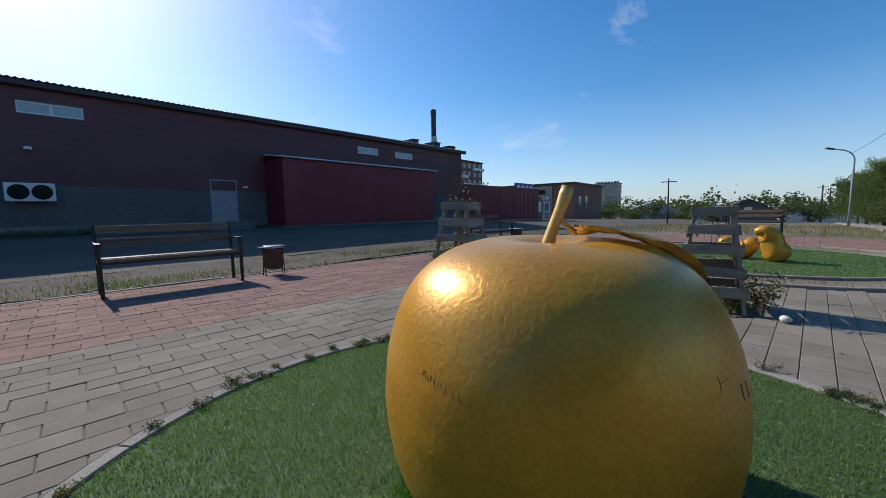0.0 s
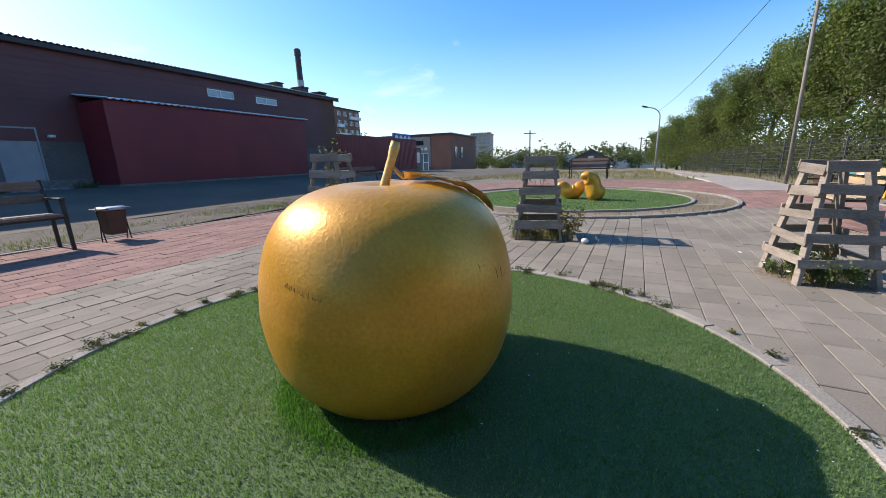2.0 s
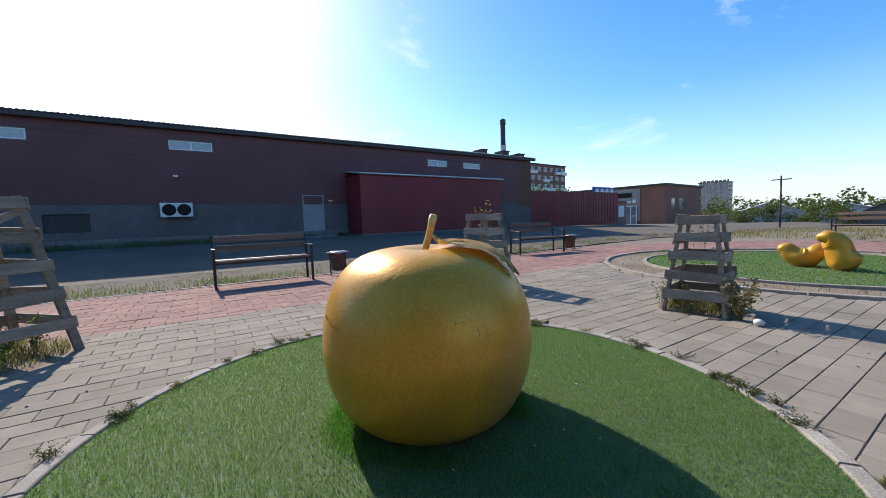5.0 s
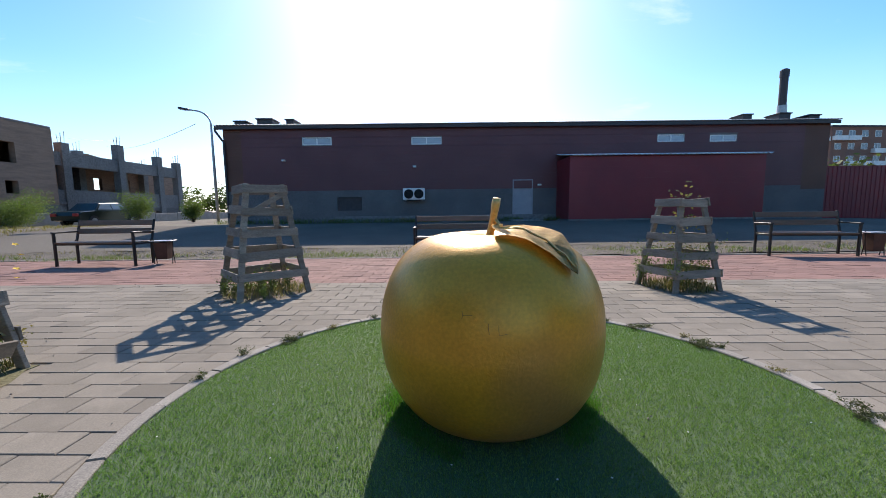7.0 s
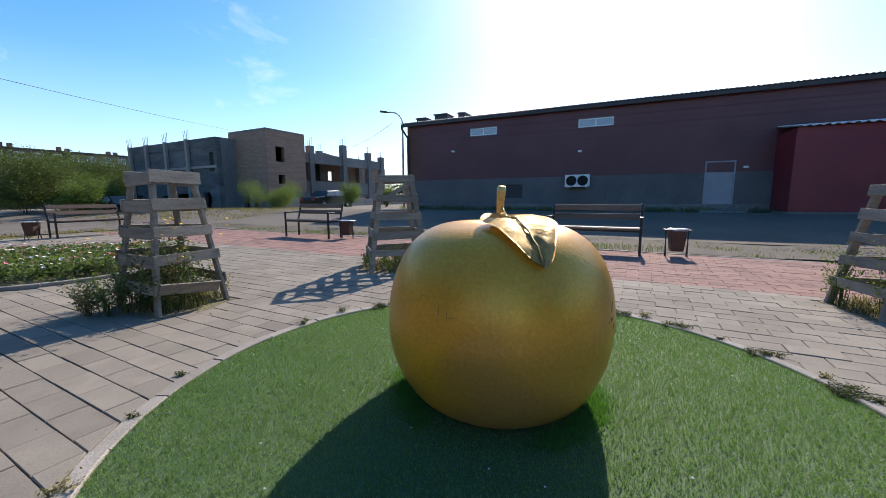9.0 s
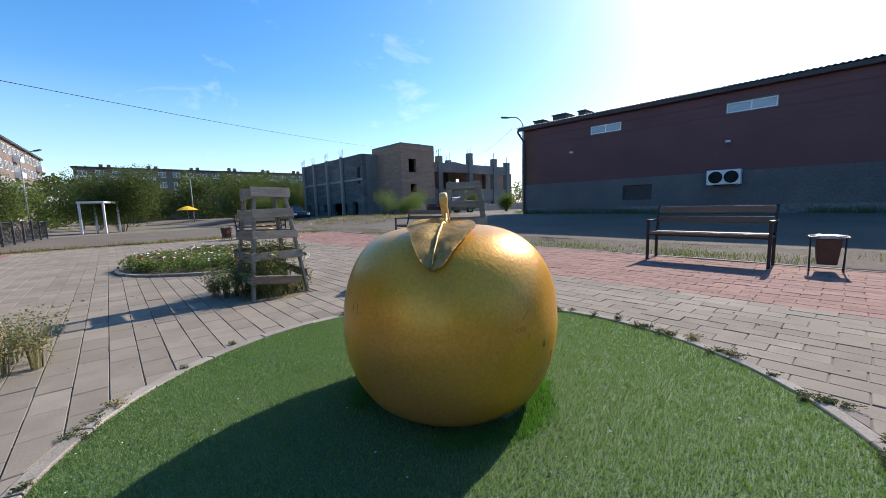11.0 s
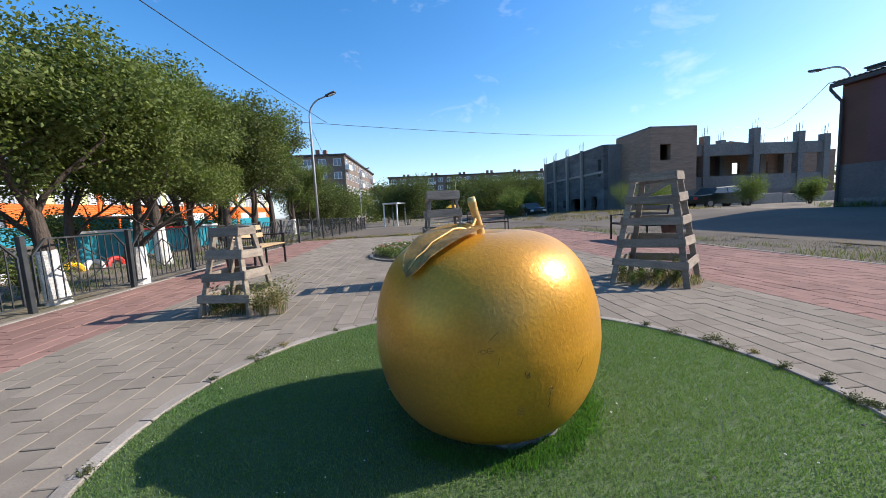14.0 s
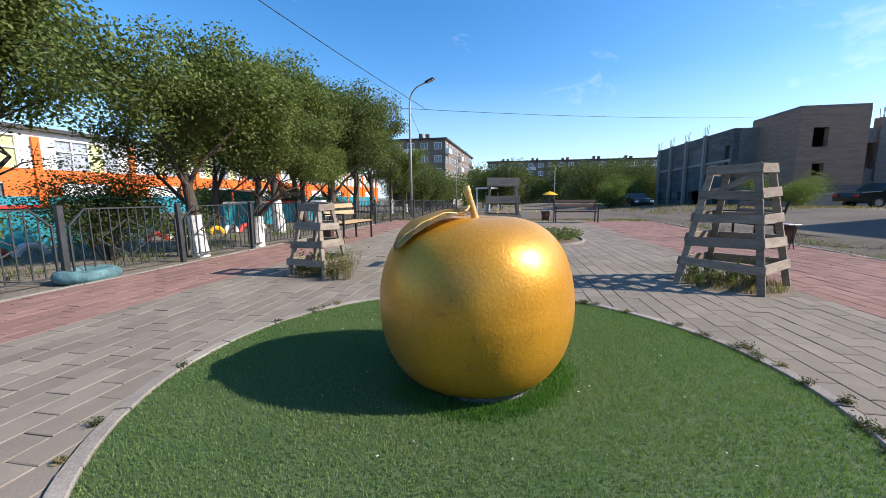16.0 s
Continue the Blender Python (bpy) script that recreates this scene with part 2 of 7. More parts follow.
M = {
    "gold": mat("gold_paint", (0.65, 0.315, 0.028), (0.53, 0.25, 0.024), scale=3.2, fine=70, rough=(0.3, 0.46), metal=0.34, bump=0.3, dist=0.003, grain=0.14, c3=(0.46, 0.23, 0.06)),
    "gold_leaf": mat("gold_leaf_paint", (0.66, 0.45, 0.15), (0.5, 0.34, 0.13), scale=9, fine=60, rough=(0.4, 0.6), metal=0.5, bump=0.4, dist=0.004, grain=0.2),
    "ink": mat("dark_ink", (0.13, 0.075, 0.02), (0.18, 0.1, 0.03), bump=0),
    "turf": mat("turf_backing", (0.062, 0.11, 0.04), (0.082, 0.125, 0.048), scale=5, fine=240, rough=(0.7, 0.9), bump=0.5, dist=0.008),
    "blade": leafy("turf_blades", (0.1, 0.18, 0.056), (0.19, 0.235, 0.088), 0.38, 0.16, (0.6, 0.8), 105, 0.7),
    "lush": leafy("lush_turf_blades", (0.065, 0.165, 0.034), (0.105, 0.2, 0.05), 0.4, 0.14, (0.6, 0.8)),
    "paver": mat("grey_paver", (0.236, 0.203, 0.162), (0.196, 0.169, 0.135), scale=5, fine=170, rough=(0.85, 0.98), bump=0.35, dist=0.002, rnd=0.11, grain=0.16, spec=0.15),
    "paver_j": mat("grey_paver_far", (0.236, 0.203, 0.162), (0.196, 0.169, 0.135), scale=1.2, fine=120, rough=(0.85, 0.98), bump=0.35, dist=0.002, rnd=0.13, island=True, grain=0.16, spec=0.15),
    "red": mat("red_paver", (0.265, 0.155, 0.127), (0.222, 0.134, 0.112), scale=5, fine=170, rough=(0.85, 0.98), bump=0.35, dist=0.002, rnd=0.12, grain=0.16, spec=0.15),
    "red_j": mat("red_paver_far", (0.265, 0.155, 0.127), (0.222, 0.134, 0.112), scale=1.1, fine=120, rough=(0.85, 0.98), bump=0.35, dist=0.002, rnd=0.14, island=True, grain=0.16, spec=0.15),
    "joint": mat("sandy_joint", (0.27, 0.23, 0.18), (0.17, 0.145, 0.11), scale=1.4, fine=120, rough=(0.85, 0.98), bump=0.5, spec=0.15),
    "kerb": mat("kerb_concrete", (0.3, 0.27, 0.23), (0.23, 0.205, 0.175), scale=4, fine=130, rough=(0.85, 0.98), bump=0.5, dist=0.003, rnd=0.1, spec=0.15),
    "dirt": mat("dry_dirt", (0.17, 0.13, 0.095), (0.22, 0.175, 0.125), scale=1.2, fine=40, rough=(0.85, 0.98), bump=0.8, dist=0.015, c3=(0.13, 0.125, 0.06), spec=0.15),
    "ground": mat("dusty_ground", (0.17, 0.145, 0.115), (0.21, 0.18, 0.14), scale=0.5, fine=18, rough=(0.85, 0.98), bump=0.8, dist=0.03, c3=(0.13, 0.13, 0.055), spec=0.15),
    "gravel": mat("gravel", (0.115, 0.098, 0.08), (0.155, 0.132, 0.106), scale=3, fine=70, rough=(0.85, 0.98), bump=1.0, dist=0.02, grain=0.5, spec=0.15),
    "stone": mat("loose_stones", (0.2, 0.18, 0.155), (0.12, 0.105, 0.09), scale=5, fine=60, rough=(0.8, 1.0), bump=0.4, rnd=0.4, island=True),
    "asphalt": mat("worn_asphalt", (0.15, 0.126, 0.099), (0.118, 0.1, 0.08), scale=0.6, fine=70, rough=(0.85, 0.98), bump=0.7, dist=0.006, c3=(0.15, 0.129, 0.102), spec=0.15),
    "wood": mat("weathered_wood", (0.27, 0.225, 0.175), (0.19, 0.155, 0.12), scale=4, fine=45, rough=(0.75, 0.95), bump=0.6, dist=0.002, rnd=0.22, grain=0.3, stretch=(1.0, 1.0, 5.0)),
    "bench_wood": mat("bench_wood", (0.17, 0.1, 0.06), (0.12, 0.075, 0.045), scale=3, fine=50, rough=(0.4, 0.6), bump=0.3, dist=0.002, rnd=0.15, stretch=(0.5, 4, 4)),
    "bench_light": mat("bench_wood_bare", (0.5, 0.35, 0.19), (0.38, 0.26, 0.14), scale=3, fine=50, rough=(0.5, 0.7), bump=0.3, dist=0.002, rnd=0.15, stretch=(0.5, 4, 4)),
    "black": mat("black_metal", (0.02, 0.018, 0.017), (0.035, 0.03, 0.028), rough=(0.35, 0.55), metal=0.3, bump=0.1, dist=0.001),
    "bin": mat("brown_bin_metal", (0.1, 0.05, 0.035), (0.07, 0.038, 0.03), rough=(0.4, 0.6), metal=0.3, bump=0.15),
    "bag": mat("plastic_bag", (0.5, 0.53, 0.56), (0.35, 0.38, 0.4), scale=14, rough=(0.2, 0.4), bump=0.5, dist=0.01),
    "steel": mat("galvanised_steel", (0.42, 0.42, 0.41), (0.33, 0.33, 0.33), scale=3, rough=(0.4, 0.6), metal=0.5, bump=0.1),
    "fence": mat("dark_fence_paint", (0.04, 0.043, 0.045), (0.06, 0.062, 0.062), rough=(0.4, 0.6), metal=0.2, bump=0.15),
    "siding": mat("maroon_siding", (0.135, 0.04, 0.04), (0.112, 0.034, 0.036), scale=0.7, fine=25, rough=(0.4, 0.6), bump=0.15, grain=0.12),
    "siding_br": mat("brown_siding", (0.14, 0.05, 0.028), (0.11, 0.042, 0.026), scale=0.8, fine=25, rough=(0.5, 0.7), bump=0.15, grain=0.12),
    "siding_red": mat("red_sheet_cladding", (0.22, 0.02, 0.027), (0.18, 0.018, 0.025), scale=0.6, fine=25, rough=(0.35, 0.55), bump=0.12, grain=0.1),
    "plinth": mat("grey_plinth", (0.14, 0.13, 0.125), (0.11, 0.104, 0.102), scale=0.8, fine=30, rough=(0.75, 0.9), bump=0.4, dist=0.006),
    "roofing": mat("roof_sheet", (0.3, 0.3, 0.31), (0.24, 0.24, 0.25), scale=1, fine=30, rough=(0.4, 0.6), metal=0.4, bump=0.1),
    "darkmetal": mat("dark_roof_metal", (0.05, 0.045, 0.045), (0.07, 0.06, 0.06), rough=(0.5, 0.7), metal=0.3, bump=0.1),
    "door": mat("grey_door_paint", (0.32, 0.33, 0.35), (0.27, 0.28, 0.3), scale=2, fine=40, rough=(0.4, 0.6), bump=0.1),
    "white": mat("white_paint", (0.74, 0.74, 0.72), (0.66, 0.66, 0.64), scale=1.5, fine=40, rough=(0.5, 0.7), bump=0.15, grain=0.08),
    "orange": mat("orange_siding", (0.82, 0.16, 0.02), (0.74, 0.14, 0.02), scale=1, fine=25, rough=(0.45, 0.6), bump=0.1, grain=0.08),
    "teal": mat("teal_paint", (0.01, 0.24, 0.3), (0.015, 0.2, 0.26), scale=1, fine=25, rough=(0.5, 0.7), bump=0.15, grain=0.1),
    "curtain": mat("yellow_curtain", (0.62, 0.62, 0.3), (0.5, 0.52, 0.24), scale=2, fine=12, rough=(0.8, 0.9), bump=0.3, stretch=(8, 8, 0.4)),
    "brick": mat("rough_brickwork", (0.31, 0.2, 0.14), (0.23, 0.15, 0.11), scale=1.2, fine=14, rough=(0.85, 0.98), bump=0.7, dist=0.02, rnd=0.2, grain=0.45, stretch=(1, 1, 5)),
    "concrete": mat("raw_concrete", (0.2, 0.19, 0.18), (0.15, 0.145, 0.14), scale=0.5, fine=9, rough=(0.8, 0.95), bump=0.5, dist=0.02, c3=(0.12, 0.115, 0.11)),
    "infill": mat("dark_block_infill", (0.125, 0.118, 0.112), (0.085, 0.082, 0.08), scale=0.9, fine=7, rough=(0.85, 0.98), bump=0.6, dist=0.02, grain=0.5, stretch=(1, 1, 3), c3=(0.16, 0.15, 0.14)),
    "panelgrey": mat("apartment_panels", (0.33, 0.29, 0.25), (0.27, 0.24, 0.21), scale=0.3, fine=4, rough=(0.8, 0.95), bump=0.3, dist=0.03, grain=0.15),
    "panelbrown": mat("apartment_brown", (0.19, 0.145, 0.115), (0.15, 0.118, 0.098), scale=0.3, fine=4, rough=(0.8, 0.95), bump=0.3, dist=0.03, grain=0.15),
    "panelred": mat("apartment_brick", (0.24, 0.12, 0.085), (0.2, 0.105, 0.08), scale=0.3, fine=4, rough=(0.8, 0.95), bump=0.3, dist=0.03, grain=0.15),
    "shopbrick": mat("shop_brick", (0.28, 0.12, 0.08), (0.23, 0.105, 0.075), scale=0.4, fine=9, rough=(0.8, 0.95), bump=0.3, dist=0.01, grain=0.2),
    "blue": mat("blue_sign", (0.02, 0.07, 0.3), (0.03, 0.08, 0.33), rough=(0.4, 0.5), bump=0),
    "shade_sign": mat("shade_and_sign_black", (0.012, 0.011, 0.011), (0.02, 0.018, 0.017), rough=(0.9, 1), bump=0),
    "glass": glass("window_glass", (0.16, 0.2, 0.24)),
    "glass_w": glass("bright_window_glass", (0.42, 0.46, 0.5), 0.15),
    "bark": mat("bark", (0.085, 0.065, 0.05), (0.055, 0.042, 0.034), scale=9, fine=50, rough=(0.9, 1), bump=1.0, dist=0.015, stretch=(1, 1, 0.25)),
    "lime": mat("whitewash", (0.7, 0.69, 0.65), (0.55, 0.53, 0.48), scale=9, fine=50, rough=(0.85, 1), bump=0.8, dist=0.01),
    "leaf": leafy("elm_leaves", (0.1, 0.132, 0.036), (0.14, 0.172, 0.052)),
    "leaf_d": leafy("elm_leaves_dark", (0.066, 0.086, 0.027), (0.095, 0.115, 0.038)),
    "leaf_y": leafy("bush_leaves", (0.1, 0.14, 0.035), (0.14, 0.17, 0.05)),
    "weed": leafy("weed_leaves", (0.1, 0.14, 0.045), (0.15, 0.16, 0.07)),
    "weed_d": leafy("dark_weed_leaves", (0.07, 0.085, 0.035), (0.1, 0.1, 0.05), 0.25),
    "straw": leafy("dry_grass", (0.22, 0.18, 0.085), (0.16, 0.15, 0.06), 0.25),
    "petal_w": mat("white_petals", (0.75, 0.72, 0.68), (0.7, 0.55, 0.55), rough=(0.6, 0.8), bump=0),
    "petal_r": mat("red_petals", (0.5, 0.05, 0.07), (0.6, 0.2, 0.25), rough=(0.6, 0.8), bump=0),
    "petal_y": mat("yellow_petals", (0.75, 0.5, 0.04), (0.7, 0.4, 0.03), rough=(0.6, 0.8), bump=0),
    "tyre": mat("painted_tyre", (0.12, 0.26, 0.27), (0.06, 0.12, 0.13), scale=8, fine=60, rough=(0.6, 0.8), bump=0.5),
    "rubber": mat("tyre_rubber", (0.02, 0.02, 0.02), (0.03, 0.03, 0.03), rough=(0.7, 0.9)),
    "car_dark": mat("dark_car_paint", (0.02, 0.032, 0.028), (0.025, 0.035, 0.03), rough=(0.2, 0.3), metal=0.3, bump=0),
    "yellow": mat("yellow_cloth", (0.75, 0.42, 0.02), (0.7, 0.38, 0.02), rough=(0.7, 0.9), bump=0.2),
    "roof_w": mat("pale_house_roof", (0.35, 0.36, 0.38), (0.28, 0.29, 0.31), scale=0.5, fine=6, rough=(0.6, 0.8), bump=0.2),
    "redpaint": mat("red_paint", (0.5, 0.04, 0.03), (0.42, 0.035, 0.03), rough=(0.5, 0.7), bump=0.1),
}


# brushed relief and streaky wear on the apple's paint
_t = M["gold"].node_tree
_n, _l = _t.nodes.new, _t.links.new
_co, _mp, _no = _n("ShaderNodeTexCoord"), _n("ShaderNodeMapping"), _n("ShaderNodeTexNoise")
_mp.inputs["Scale"].default_value = (1.0, 1.0, 0.7)
_no.inputs["Scale"].default_value, _no.inputs["Detail"].default_value, _no.inputs["Distortion"].default_value = 34.0, 6.0, 0.8
_l(_co.outputs["Object"], _mp.inputs[0])
_l(_mp.outputs[0], _no.inputs["Vector"])
_rm, _b2 = _n("ShaderNodeMapRange"), _n("ShaderNodeBump")
_rm.inputs[1].default_value, _rm.inputs[2].default_value = 0.5, 0.68
_l(_no.outputs[0], _rm.inputs[0])
_b2.inputs["Strength"].default_value, _b2.inputs["Distance"].default_value = 0.26, 0.0018
_l(_rm.outputs[0], _b2.inputs["Height"])
_bs = _t.nodes["Principled BSDF"]
_bs.inputs["Coat Weight"].default_value, _bs.inputs["Coat Roughness"].default_value = 0.1, 0.3
_l(_bs.inputs["Normal"].links[0].from_socket, _b2.inputs["Normal"])
_l(_b2.outputs[0], _bs.inputs["Normal"])


# ---- building helpers ----
def thing(name, label="", category="", group="", kind="", at=None):
    e = new(name)
    if at is not None:
        e.matrix_basis = at
    return tagged(e, label, category, group, kind)


def finish(name, me, material, parent=None, label="", smooth=False):
    me.materials.append(material)
    if smooth:
        me.polygons.foreach_set("use_smooth", [True] * len(me.polygons))
    ob = new(name, me)
    if parent is not None:
        ob.parent = parent
    return tagged(ob, label)


def part(name, bm, material, parent=None, label="", smooth=False):
    me = bpy.data.meshes.new(name)
    bmesh.ops.recalc_face_normals(bm, faces=bm.faces)
    bm.to_mesh(me)
    bm.free()
    return finish(name, me, material, parent, label, smooth)


def raw(name, verts, faces, material, parent=None, label="", smooth=False):
    me = bpy.data.meshes.new(name)
    me.from_pydata([tuple(map(float, v)) for v in verts], [], [tuple(map(int, f)) for f in faces])
    return finish(name, me, material, parent, label, smooth)


def block(bm, x0, x1, y0, y1, z0, z1, bevel=0.0, m=None):
    r = bmesh.ops.create_cube(bm, size=1.0)
    vs = r["verts"]
    for v in vs:
        v.co = Vector((x0 + (v.co.x + 0.5) * (x1 - x0), y0 + (v.co.y + 0.5) * (y1 - y0), z0 + (v.co.z + 0.5) * (z1 - z0)))
    if bevel:
        es = list({e for v in vs for e in v.link_edges})
        r = bmesh.ops.bevel(bm, geom=es, offset=bevel, segments=1, affect='EDGES')
        vs = list({v for f in r["faces"] for v in f.verts} | {v for v in vs if v.is_valid})
    if m is not None:
        for v in vs:
            v.co = m @ v.co
    return vs


def bar(bm, a, b, w, h, bevel=0.0, up=(0, 0, 1), twist=0.0):
    """A plank from a to b, w wide (sideways) and h thick (towards up)."""
    a, b = Vector(a), Vector(b)
    d = (b - a)
    n = d.length
    d.normalize()
    u = Vector(up)
    if abs(d.dot(u)) > 0.98:
        u = Vector((1, 0, 0))
    s = d.cross(u).normalized()
    u = s.cross(d).normalized()
    m = Matrix.Translation(a) @ Matrix((s, d, u)).transposed().to_4x4() @ Matrix.Rotation(twist, 4, 'Y')
    return block(bm, -w / 2, w / 2, 0, n, -h / 2, h / 2, bevel, m)


def tube(bm, pts, r, sides=8, cap=True):
    """A round tube along points; r is a number or a radius per point."""
    pts = [Vector(p) for p in pts]
    rs = r if isinstance(r, (list, tuple)) else [r] * len(pts)
    rings, side = [], None
    for i, p in enumerate(pts):
        d = (pts[min(i + 1, len(pts) - 1)] - pts[max(i - 1, 0)]).normalized()
        if side is None:
            side = d.cross(Vector((0, 0, 1)) if abs(d.z) < 0.9 else Vector((1, 0, 0))).normalized()
        side = (side - d * side.dot(d)).normalized()
        w = d.cross(side)
        rings.append([bm.verts.new(p + rs[i] * (math.cos(k * math.tau / sides) * side + math.sin(k * math.tau / sides) * w)) for k in range(sides)])
    for a, b in zip(rings, rings[1:]):
        for k in range(sides):
            bm.faces.new((a[k], a[(k + 1) % sides], b[(k + 1) % sides], b[k]))
    if cap:
        bm.faces.new(rings[0][::-1])
        bm.faces.new(rings[-1])


def lathe(bm, profile, sides=32, wobble=None):
    """A turned body from (radius, height) pairs."""
    rings = []
    for r, z in profile:
        if r < 1e-4:
            rings.append([bm.verts.new((0, 0, z))])
        else:
            rings.append([bm.verts.new((r * math.cos(k * math.tau / sides), r * math.sin(k * math.tau / sides), z)) for k in range(sides)])
    for a, b in zip(rings, rings[1:]):
        for k in range(sides):
            q, n = (k + 1) % sides, None
            if len(a) == 1:
                bm.faces.new((a[0], b[k], b[q]))
            elif len(b) == 1:
                bm.faces.new((a[k], a[q], b[0]))
            else:
                bm.faces.new((a[k], a[q], b[q], b[k]))


def smoothstep(a, b, x):
    t = min(1.0, max(0.0, (x - a) / (b - a)))
    return t * t * (3 - 2 * t)


def dip(x):
    """How far the land has fallen away, beyond the plaza's ends."""
    return 0.024 * min(120.0, max(0.0, x - 16.0)) + 0.014 * min(120.0, max(0.0, -15.0 - x))


def ground_z(x, y):
    """The ground: level round the plaza, rising to the yard of the long hall, falling off gently east and west."""
    return -0.05 + 0.5 * smoothstep(6.8, 14.0, y) - dip(x)


# ---- ground, road, plaza ----
def sheet(name, xs, ys, material, lift=0.0, rough=0.0, label="", category="", hole=None, kind="structure", parent=None):
    xs, ys = list(xs), list(ys)
    rnd = random.Random(5)
    vs = [(x, y, ground_z(x, y) + lift + rough * noise.noise((x * 0.9, y * 0.9, 3))) for y in ys for x in xs]
    n = len(xs)
    fs = [(j * n + i, j * n + i + 1, (j + 1) * n + i + 1, (j + 1) * n + i) for j in range(len(ys) - 1) for i in range(n - 1)
          if not (hole and hole((xs[i] + xs[i + 1]) / 2, (ys[j] + ys[j + 1]) / 2))]
    return tagged(raw(name, vs, fs, material, parent, smooth=True), label, category, "", kind)


far = [-1600, -900, -500, -300, -200, -140, -100, -75, -60, -50]
sheet("ground", far + list(np.arange(-44, 45, 1.0)) + [-v for v in far[::-1]], far + list(np.arange(-44, 45, 1.0)) + [-v for v in far[::-1]], M["ground"],
      label="dusty dry ground with patches of grass", category="ground", rough=0.02)
sheet("road", np.arange(-90, 121, 1.5), np.arange(8.2, 14.5, 0.45), M["asphalt"], lift=0.035, label="worn grey asphalt road before the hall", category="road", rough=0.012)
sheet("side_road", np.arange(-30, -15.5, 0.5), np.arange(-120, 8.3, 1.2), M["asphalt"], lift=0.03, label="worn asphalt side street", category="road", rough=0.012)
sheet("gravel_verge", np.arange(-40, 60, 0.5), np.arange(6.42, 8.5, 0.16), M["gravel"], lift=0.03, rough=0.04, label="strip of gravel and weeds along the road", category="verge")

# pale footpath leading off along the wire fence
pv = [(x, y0 - 0.12 * (x - 14.0) - dy, 0.004 + (0.0 if dz else -0.06)) for x in np.arange(10.5, 78, 2.5) for y0, dy, dz in ((-5.25, 0, 0), (-5.25, 0.02, 1), (-5.25, 1.73, 1), (-5.25, 1.75, 0))]
pf = [(4 * i + k, 4 * i + 4 + k, 4 * i + 5 + k, 4 * i + k + 1) for i in range(len(pv) // 4 - 1) for k in range(3)]
tagged(raw("concrete_path", pv, pf, M["panelgrey"]), "pale concrete footpath along the wire fence", "path", "", "structure")

CX, CY, CR = 0.035, 0.0, 1.80      # turf disc with the apple
DX, DY, DR, RR = 8.55, 0.1, 2.6, 3.4   # second turf disc, with its ring of dirt
BX, BY, BR = -7.3, 0.65, 1.65      # flower bed
PW, PL, GAP = 0.166, 0.31, 0.0048
Y_GREY, Y_NORTH, Y_SOUTH, X_WEST = 3.38, 6.1, -4.95, -14.5
LAY = pose(0, 0, 0, 0, 0, -2.5)      # the courses run a little askew to the hall


def on_lay(x, y):
    """A place on the plaza, in the pavers' own directions."""
    p = LAY.inverted() @ Vector((x, y, 0))
    return p.x, p.y

GUARDS = [(3.52, -0.06, 0.56, 0.31, 1.03, 8), (2.46, -2.47, 0.50, 0.24, 0.92, 9), (-3.47, 0.26, 0.66, 0.35, 1.29, 0), (-2.68, -2.28, 0.58, 0.26, 0.96, -12), (-2.53, 2.93, 0.83, 0.42, 1.38, 41), (2.87, 2.76, 0.65, 0.32, 1.14, 10)]


LC, LD, LB = on_lay(CX, CY), on_lay(DX, DY), on_lay(BX, BY)


def colour_at(x, y):
    """Which paving lies here: 'g', 'r' or nothing."""
    if math.hypot(x - LD[0], y - LD[1]) < RR + 0.1 or math.hypot(x - LB[0], y - LB[1]) < BR + 0.05:
        return None
    if x < X_WEST or y > Y_NORTH or y < Y_SOUTH:
        return None
    if x > LD[0]:
        e = math.hypot((x - LD[0]) / 7.6, (y - 0.4) / 5.85)
        return 'r' if e < 1 else None
    if abs(y) > Y_GREY:
        return 'r'
    if x > LD[0] - 2.2:
        return 'r' if math.hypot(x - LD[0], y - LD[1]) < RR + 2.5 and x > LD[0] - 1.2 else 'g'
    return 'g'


def clip(poly, n, d):
    """The part of a polygon where p.n >= d."""
    out = []
    for a, b in zip(poly, poly[1:] + poly[:1]):
        da, db = a[0] * n[0] + a[1] * n[1] - d, b[0] * n[0] + b[1] * n[1] - d
        if da >= 0:
            out.append(a)
        if da * db < 0:
            k = da / (da - db)
            out.append((a[0] + k * (b[0] - a[0]), a[1] + k * (b[1] - a[1])))
    return out


def slab(poly, top, thick=0.03, bev=0.004):
    """A paver: top face, small bevel and sides."""
    n = len(poly)
    cx, cy = sum(p[0] for p in poly) / n, sum(p[1] for p in poly) / n
    inner = []
    for x, y in poly:
        l = max(1e-6, math.hypot(x - cx, y - cy))
        k = max(0.0, 1 - 1.4 * bev / l)
        inner.append((cx + (x - cx) * k, cy + (y - cy) * k, top))
    vs = inner + [(x, y, top - bev) for x, y in poly] + [(x, y, top - thick) for x, y in poly]
    fs = [tuple(range(n))] + [(i, n + i, n + (i + 1) % n, (i + 1) % n) for i in range(n)] + [(n + i, 2 * n + i, 2 * n + (i + 1) % n, n + (i + 1) % n) for i in range(n)]
    return vs, fs


